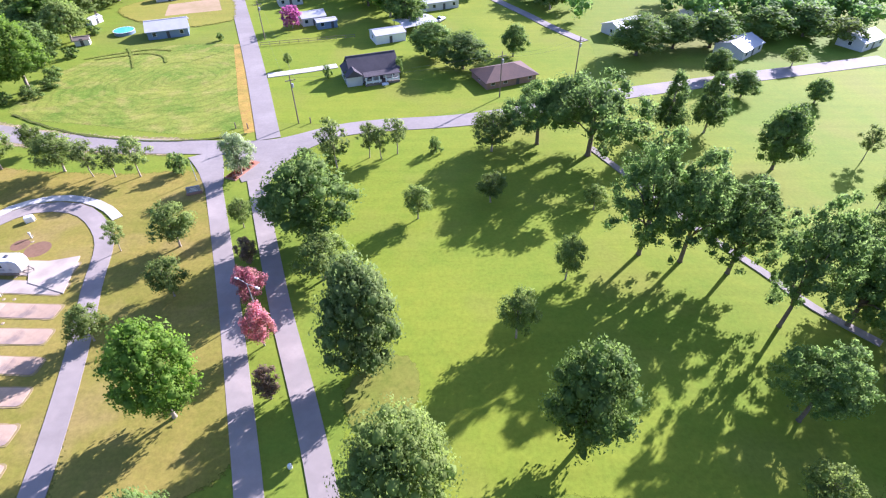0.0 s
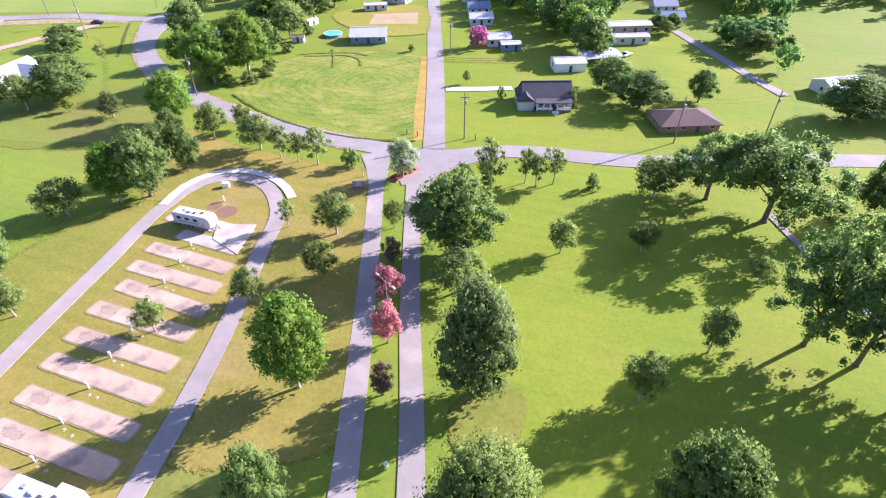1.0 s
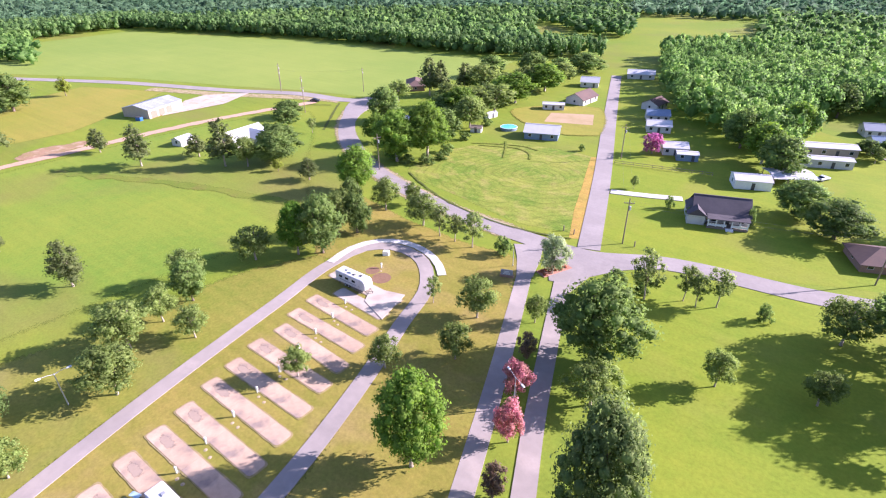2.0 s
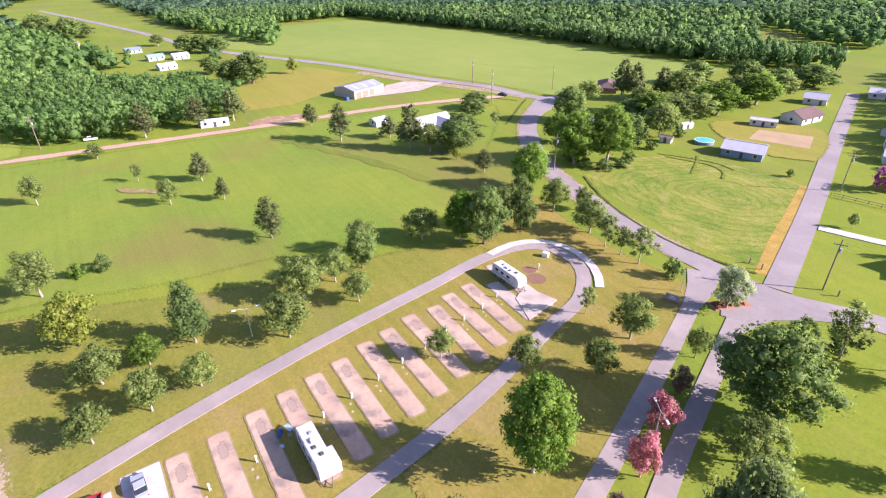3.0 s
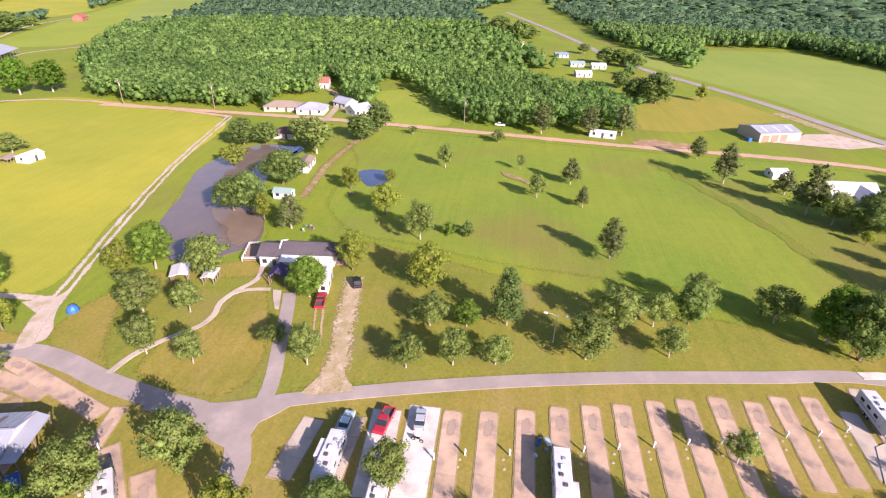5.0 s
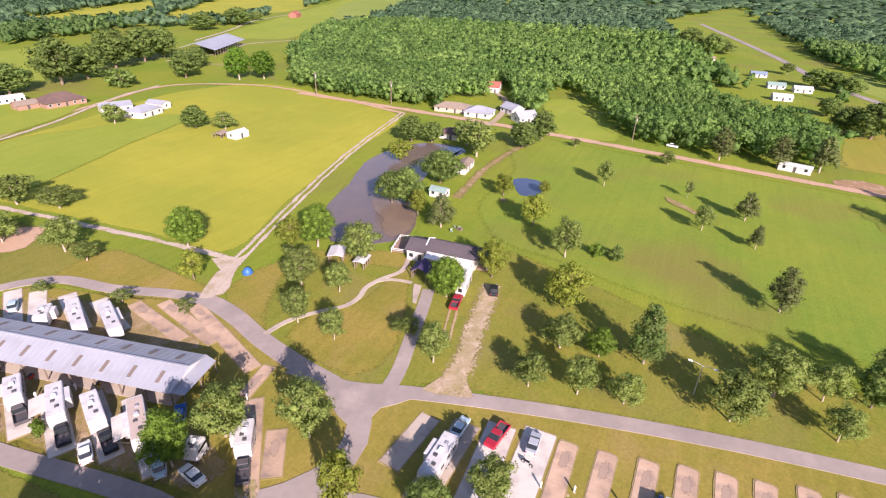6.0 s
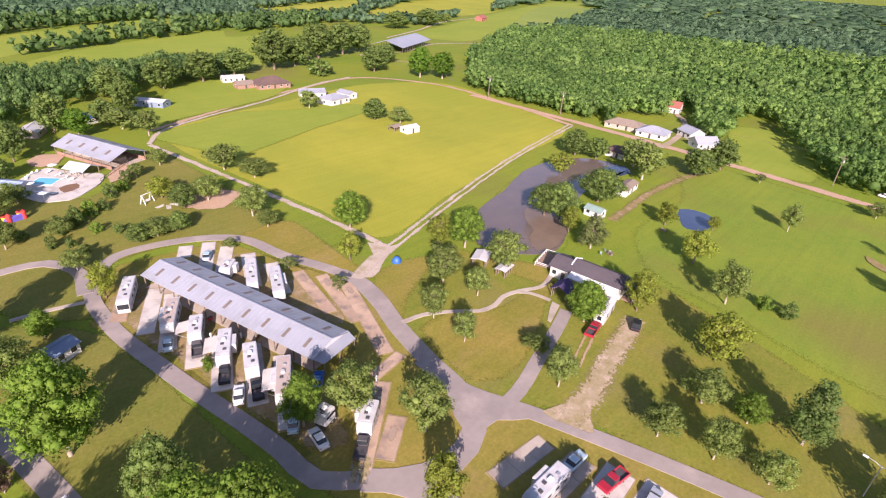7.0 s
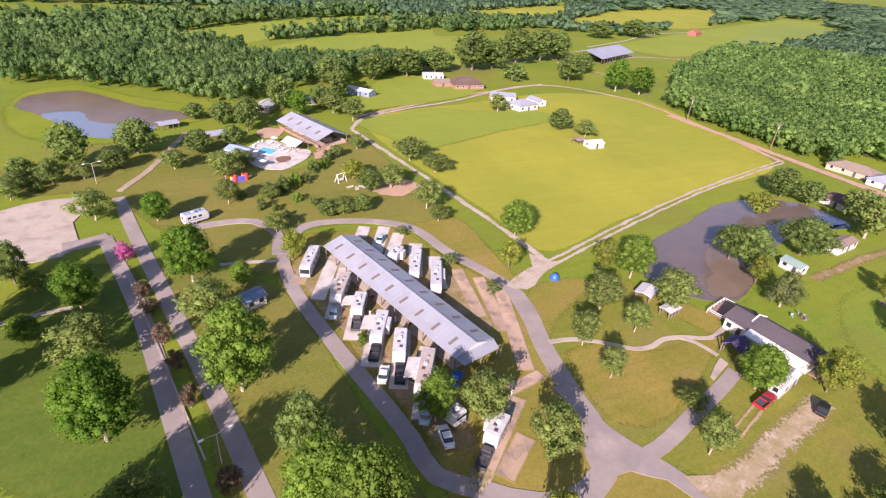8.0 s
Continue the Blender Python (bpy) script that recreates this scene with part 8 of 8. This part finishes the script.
poles = [power_pole(-34.6, 118.4, 25)]
for x, y, turn in ((36.7, 141.9, 25), (-57.1, 176.7, 30), (15.2, 131.7, 25), (-193.8, 154.5, 100), (-117.5, 121.0, 60), (-241.9, -19.1, 85), (-244.1, -141.4, 85), (-211.1, 168.2, 110), (-243.1, -188.6, 70), (-245.5, -142.1, 70), (-246.2, 182.3, 110), (-235.3, 174.0, 110), (-200.5, 198.6, 110), (-240.7, -186.8, 95)):
    poles.append(copy_thing(poles[0], pose(x, y, 0, 0, 0, turn)))
bollard = thing("gate_post", -49.2, 116.3, 0, "short dark wooden post beside the road", "post", "gate posts")
part("shaft", Shape().tube([(0, 0, -0.1), (0, 0, 1.5)], [0.16, 0.14], 8), WOOD, bollard)
for x, y in ((-46.2, 115.9), (-31.7, 118.5)):
    copy_thing(bollard, pose(x, y, 0))

# the entrance: sign, flower bed, white marker
sign = thing("park_sign", -49.5, 88.7, 20, "low brick entrance sign with plain grey board", "sign")
part("plinth", Shape().box(0, 0, -0.1, 3.0, 0.6, 0.7), BRICK, sign)
board = part("board", Shape().box(0, 0, 0.6, 2.6, 0.25, 1.3, chamfer=0.06), GREYTRIM, sign)
for k in range(3):
    part("text_bar", Shape().box(0, -0.135, 0.85 + 0.3 * k, 1.6 - 0.3 * k, 0.02, 0.12), WHITE, board)
post = thing("flag_pole", -50.8, 93.6, 0, "grey metal pole beside the entrance sign", "pole")
part("shaft", Shape().tube([(0, 0, -0.1), (0, 0, 4.4)], [0.1, 0.07], 8), STEEL, post)
bed = thing("flower_bed", -42.4, 97.5, 65, "raised flower bed of red flowers at the entrance", "flower bed")
part("edging", Shape().box(0, 0, -0.1, 8.0, 3.0, 0.32, chamfer=0.1), BRICKBED, bed)
rng = np.random.default_rng(5)
cs = np.stack([rng.uniform(-3.6, 3.6, 40), rng.uniform(-1.2, 1.2, 40), np.full(40, 0.3)], 1)
part("planting", cloud_mesh("flowers", leaf_cloud(rng, cs, np.full(40, 0.4), 900, 0.1), FLOWER), FLOWER, bed, "red flowers")
marker = thing("white_marker", -18.4, 31.4, 0, "small white dome-topped marker post on the verge", "marker post")
part("shaft", Shape().tube([(0, 0, -0.1), (0, 0, 0.55), (0, 0, 0.75)], [0.28, 0.28, 0.12], 10), WHITE, marker)
for x, y in ((-77.6, 80.4), (-77.9, 80.8)):
    box = thing("pump_box", x, y, 30, "white pump housing on the loop's grass", "pump housing")
    part("housing", Shape().box(0, 0, -0.05, 1.5, 1.1, 1.2, chamfer=0.1), WHITE, box)
    part("pipe", Shape().tube([(0.9, 0, 0.0), (0.9, 0, 0.9), (0.3, 0, 0.95)], [0.08, 0.08, 0.08], 6), STEEL, box)
    break
for x, y, r, name in ((-71.5, 72.1, 2.2, "fire_place"), (-75.3, 73.3, 1.6, "fire_place")):
    spot = thing(name, x, y, 0, "dark brown gravel patch beside the caravan", "gravel patch")
    part("gravel", Shape().tube([(0, 0, -0.02), (0, 0, 0.05)], [r, r], 20), BEDMULCH, spot)
table = thing("picnic_table", -99.3, -63.3, 30, "small wooden picnic table by the pond", "table", "picnic tables")
part("tabletop", Shape().box(0, 0, 0.7, 1.8, 0.75, 0.06), WOOD, table)
for s in (-1, 1):
    part("bench", Shape().box(0, s * 0.75, 0.42, 1.8, 0.28, 0.05), WOOD, table)
    part("leg", Shape().box(s * 0.6, 0, -0.02, 0.1, 1.5, 0.1).box(s * 0.6, 0, 0.05, 0.1, 0.5, 0.65), WOOD, table)
for x, y in ((-151.6, -45.3), (-126.2, -57.5), (-126.0, -48.8)):
    copy_thing(table, pose(x, y, 0, 0, 0, 70))


# ---- overhead wires ----
def wire(a, b, height, sag, label):
    """A span of wire between two poles, as a thin sagging tube on their cross-arms."""
    top = thing("power_line", 0, 0, 0, label, "power line", "power lines")
    for off in (-1.1, 1.1):
        d = (Vector(b) - Vector(a)).normalized()
        side = Vector((-d.y, d.x)) * off
        pts = []
        for i in range(9):
            u = i / 8
            p = Vector(a).lerp(Vector(b), u) + side
            pts.append((p.x, p.y, height - sag * 4 * u * (1 - u)))
        part("strand", Shape().tube(pts, [0.014] * 9, 4), DARKGREY, top)


for a, b in (((-34.6, 118.4), (-57.1, 176.7)), ((-34.6, 118.4), (15.2, 131.7)), ((15.2, 131.7), (36.7, 141.9)), ((-241.9, -19.1), (-244.1, -141.4)), ((-243.1, -188.6), (-245.5, -142.1)), ((-235.3, 174.0), (-200.5, 198.6))):
    wire(a, b, 10.95, 0.9, "thin dark overhead wires between wooden poles")

# ---- the pool's terrace and the lawn beside it ----
lounger = thing("sun_lounger", -28.8, -199.6, 30, "white plastic sun lounger on the pool terrace", "sun lounger", "sun loungers", z=0.24)
part("seat", Shape().box(0.2, 0, 0.3, 1.3, 0.7, 0.08, chamfer=0.02), WHITE, lounger)
part("backrest", Shape().add([(-0.45, -0.35, 0.34), (-0.45, 0.35, 0.34), (-0.95, 0.35, 0.85), (-0.95, -0.35, 0.85), (-0.5, -0.35, 0.29), (-0.5, 0.35, 0.29), (-1.0, 0.35, 0.8), (-1.0, -0.35, 0.8)], [(0, 1, 2, 3), (7, 6, 5, 4), (0, 4, 5, 1), (1, 5, 6, 2), (2, 6, 7, 3), (3, 7, 4, 0)]), WHITE, lounger)
for sx in (-0.4, 0.8):
    for sy in (-0.3, 0.3):
        part("leg", Shape().box(sx, sy, -0.06, 0.06, 0.06, 0.38), WHITE, lounger)
for x, y, turn in ((-30.4, -200.5, 35), (-27.1, -196.1, 80), (-25.8, -191.4, 85), (-35.0, -194.1, 10), (-35.8, -190.1, 15), (-36.9, -187.3, 20), (-28.5, -180.0, 190), (-30.1, -178.4, 200), (-27.1, -182.6, 170), (-33.4, -198.5, 40)):
    copy_thing(lounger, pose(x, y, 0.24, 0, 0, turn))
parasol = thing("parasol", -35.2, -199.4, 0, "white open parasol on the pool terrace", "parasol", "parasols", z=0.24)
part("pole", Shape().tube([(0, 0, -0.06), (0, 0, 2.3)], [0.04, 0.04], 6), STEEL, parasol)
part("canopy", Shape().tube([(0, 0, 2.0), (0, 0, 2.05), (0, 0, 2.5)], [1.4, 1.42, 0.06], 10), WHITE, parasol)
for x, y in ((-26.2, -186.4), (-38.9, -189.3), (-27.1, -175.9)):
    copy_thing(parasol, pose(x, y, 0.24))
patch("terrace_soil", [(-32.5, -183.0), (-37.4, -184.1), (-37.2, -179.4), (-32.8, -177.7)], BEDMULCH, 0.08, "bare brown planting bed in the terrace", "soil")
patch("clay_patch", [(-31.1, -213.8), (-36.5, -219.6), (-40.9, -215.5), (-37.8, -206.5), (-32.9, -205.5)], CLAY, 0.02, "bare orange soil behind the pool", "soil", wobble=2.5, step=1.5)
patch("clay_patch", [(-45.8, -185.0), (-53.6, -192.2), (-57.0, -188.7), (-51.6, -181.1), (-45.9, -178.9)], CLAY, 0.02, "bare orange soil before the barn", "soil", wobble=2.5, step=1.5)
swing = thing("swing_frame", -48.2, -156.5, 25, "white wooden swing frame on worn grass", "swing frame")
for s in (-1, 1):
    for b in (-1, 1):
        part("leg", Shape().tube([(s * 1.7, b * 1.0, -0.1), (s * 1.5, 0, 2.8)], [0.13, 0.11], 6), WHITE, swing)
part("top_bar", Shape().tube([(-1.9, 0, 2.8), (1.9, 0, 2.8)], [0.13, 0.13], 6), WHITE, swing)
part("bench", Shape().box(0, 0, 0.55, 1.8, 0.6, 0.1).box(0, 0.28, 0.6, 1.8, 0.08, 0.7), WHITE, swing)
for s in (-0.8, 0.8):
    part("hanger", Shape().tube([(s, 0, 0.6), (s, 0, 2.75)], [0.03, 0.03], 4), STEEL, swing)
for k, (x, y) in enumerate(((-49.9, -151.6), (-51.5, -149.7), (-53.5, -150.6))):
    pile = thing("timber_pile", x, y, 20 + 50 * k, "pale boards stacked loosely on bare soil", "timber pile", "timber piles")
    for i in range(4):
        part("board", Shape().box(0.1 * i, -0.5 + 0.33 * i, 0.0 + 0.07 * (i % 2), 3.0 - 0.3 * i, 0.26, 0.09), WHITECON, pile)

# ---- small things on the pads ----
bike = thing("motorcycle", -58.0, -7.1, 75, "dark motorcycle parked on the white pad", "motorcycle", z=0.13)
for u in (-0.7, 0.7):
    w = part("wheel", Shape().tube([(u, -0.06, 0.32), (u, 0.06, 0.32)], [0.32, 0.32], 12), TYRE, bike)
    part("rim", Shape().tube([(u, -0.07, 0.32), (u, 0.07, 0.32)], [0.18, 0.18], 8), STEEL, w)
part("engine", Shape().box(0, 0, 0.25, 0.6, 0.35, 0.4, chamfer=0.06), STEEL, bike)
part("tank", Shape().box(0.2, 0, 0.65, 0.6, 0.3, 0.25, chamfer=0.08), BLACKPAINT, bike)
part("seat", Shape().box(-0.4, 0, 0.68, 0.75, 0.3, 0.12, chamfer=0.04), TYRE, bike)
part("handlebar", Shape().tube([(0.5, -0.4, 0.98), (0.55, 0, 0.95), (0.5, 0.4, 0.98)], [0.025, 0.025, 0.025], 5), STEEL, bike)
for x, y in ((-60.9, 11.6), (-60.2, 11.2)):
    barrel = thing("barrel", x, y, 0, "blue plastic barrel beside a caravan", "barrel", "barrels")
    part("body", Shape().tube([(0, 0, -0.02), (0, 0, 0.1), (0, 0, 0.45), (0, 0, 0.8), (0, 0, 0.88)], [0.26, 0.29, 0.3, 0.29, 0.26], 12), BLUEPAINT, barrel)
    part("lid", Shape().tube([(0, 0, 0.87), (0, 0, 0.91)], [0.2, 0.19], 10), DARKGREY, barrel)
table = thing("folding_table", -60.6, 12.8, 15, "pale blue folding table beside a caravan", "table")
part("tabletop", Shape().box(0, 0, 0.7, 1.6, 0.75, 0.05, chamfer=0.01), TEALPAINT, table)
for sx in (-0.7, 0.7):
    for sy in (-0.3, 0.3):
        part("leg", Shape().tube([(sx, sy, -0.02), (sx, sy, 0.71)], [0.02, 0.02], 5), STEEL, table)
box = thing("cool_box", -58.1, 10.9, 30, "small white cool box on the grass", "cool box")
part("body", Shape().box(0, 0, 0.0, 0.6, 0.4, 0.36, chamfer=0.04), RVWHITE, box)
part("lid", Shape().box(0, 0, 0.36, 0.62, 0.42, 0.06, chamfer=0.02), TEALPAINT, box)
for x, y, turn, paint, label in ((-35.8, -90.2, 15, REDP, "red plastic storage crate under the shed's edge"), (-39.7, -78.2, 40, YELLOWP, "yellow plastic storage crate under the shed's edge"), (-33.6, -110.0, 70, REDP, "red plastic storage crate beside the shed's end post")):
    crate = thing("storage_crate", x, y, turn, label, "crate", "storage crates", z=0.1)
    part("body", Shape().box(0, 0, -0.1, 0.9, 0.6, 0.6, chamfer=0.04), paint, crate)
    part("lid", Shape().box(0, 0, 0.5, 0.94, 0.64, 0.07, chamfer=0.02), DARKGREY, crate)
chair = thing("camp_chair", -46.3, -50.9, 200, "green folding camp chair beside a caravan", "chair", "camp chairs")
part("seat", Shape().box(0, 0, 0.42, 0.55, 0.55, 0.05), GREENROOF, chair)
part("backrest", Shape().box(-0.28, 0, 0.45, 0.06, 0.55, 0.55), GREENROOF, chair)
for sx in (-0.24, 0.24):
    for sy in (-0.24, 0.24):
        part("leg", Shape().tube([(sx, sy, -0.02), (-sx * 0.6, sy, 0.44)], [0.02, 0.02], 4), STEEL, chair)
for x, y, turn in ((-46.4, -49.6, 250), (-123.7, -50.3, 40), (-126.6, -50.6, 150), (-126.6, -49.2, 200), (-32.6, -78.1, 30), (-36.5, -67.9, 100), (-59.3, 12.5, 160)):
    copy_thing(chair, pose(x, y, 0, 0, 0, turn))


# ---- fences ----
def fence(a, b, label, height=1.2):
    """A post-and-rail fence from a to b."""
    a, b = Vector(a), Vector(b)
    length = (b - a).length
    turn = math.degrees(math.atan2(b.y - a.y, b.x - a.x))
    top = thing("fence", a.x, a.y, turn, label, "fence", "fences")
    n = max(2, round(length / 3.0))
    for i in range(n + 1):
        part("post", Shape().box(length * i / n, 0, -0.1, 0.12, 0.12, height + 0.15), WOOD, top)
    for h in (0.4, height - 0.15):
        part("rail", Shape().box(length / 2, 0, h, length, 0.05, 0.12), WOOD, top)


fence((-57.1, 170.9), (-28.0, 177.6), "weathered wooden fence across the village lawn")
fence((-262.7, -318.8), (-283.4, -279.5), "weathered wooden paddock fence beside the farm road")
fence((-283.4, -279.5), (-257.6, -229.8), "weathered wooden paddock fence beside the farm road")
fence((-43.3, -180.8), (-63.9, -202.6), "weathered wooden fence beside the open barn")
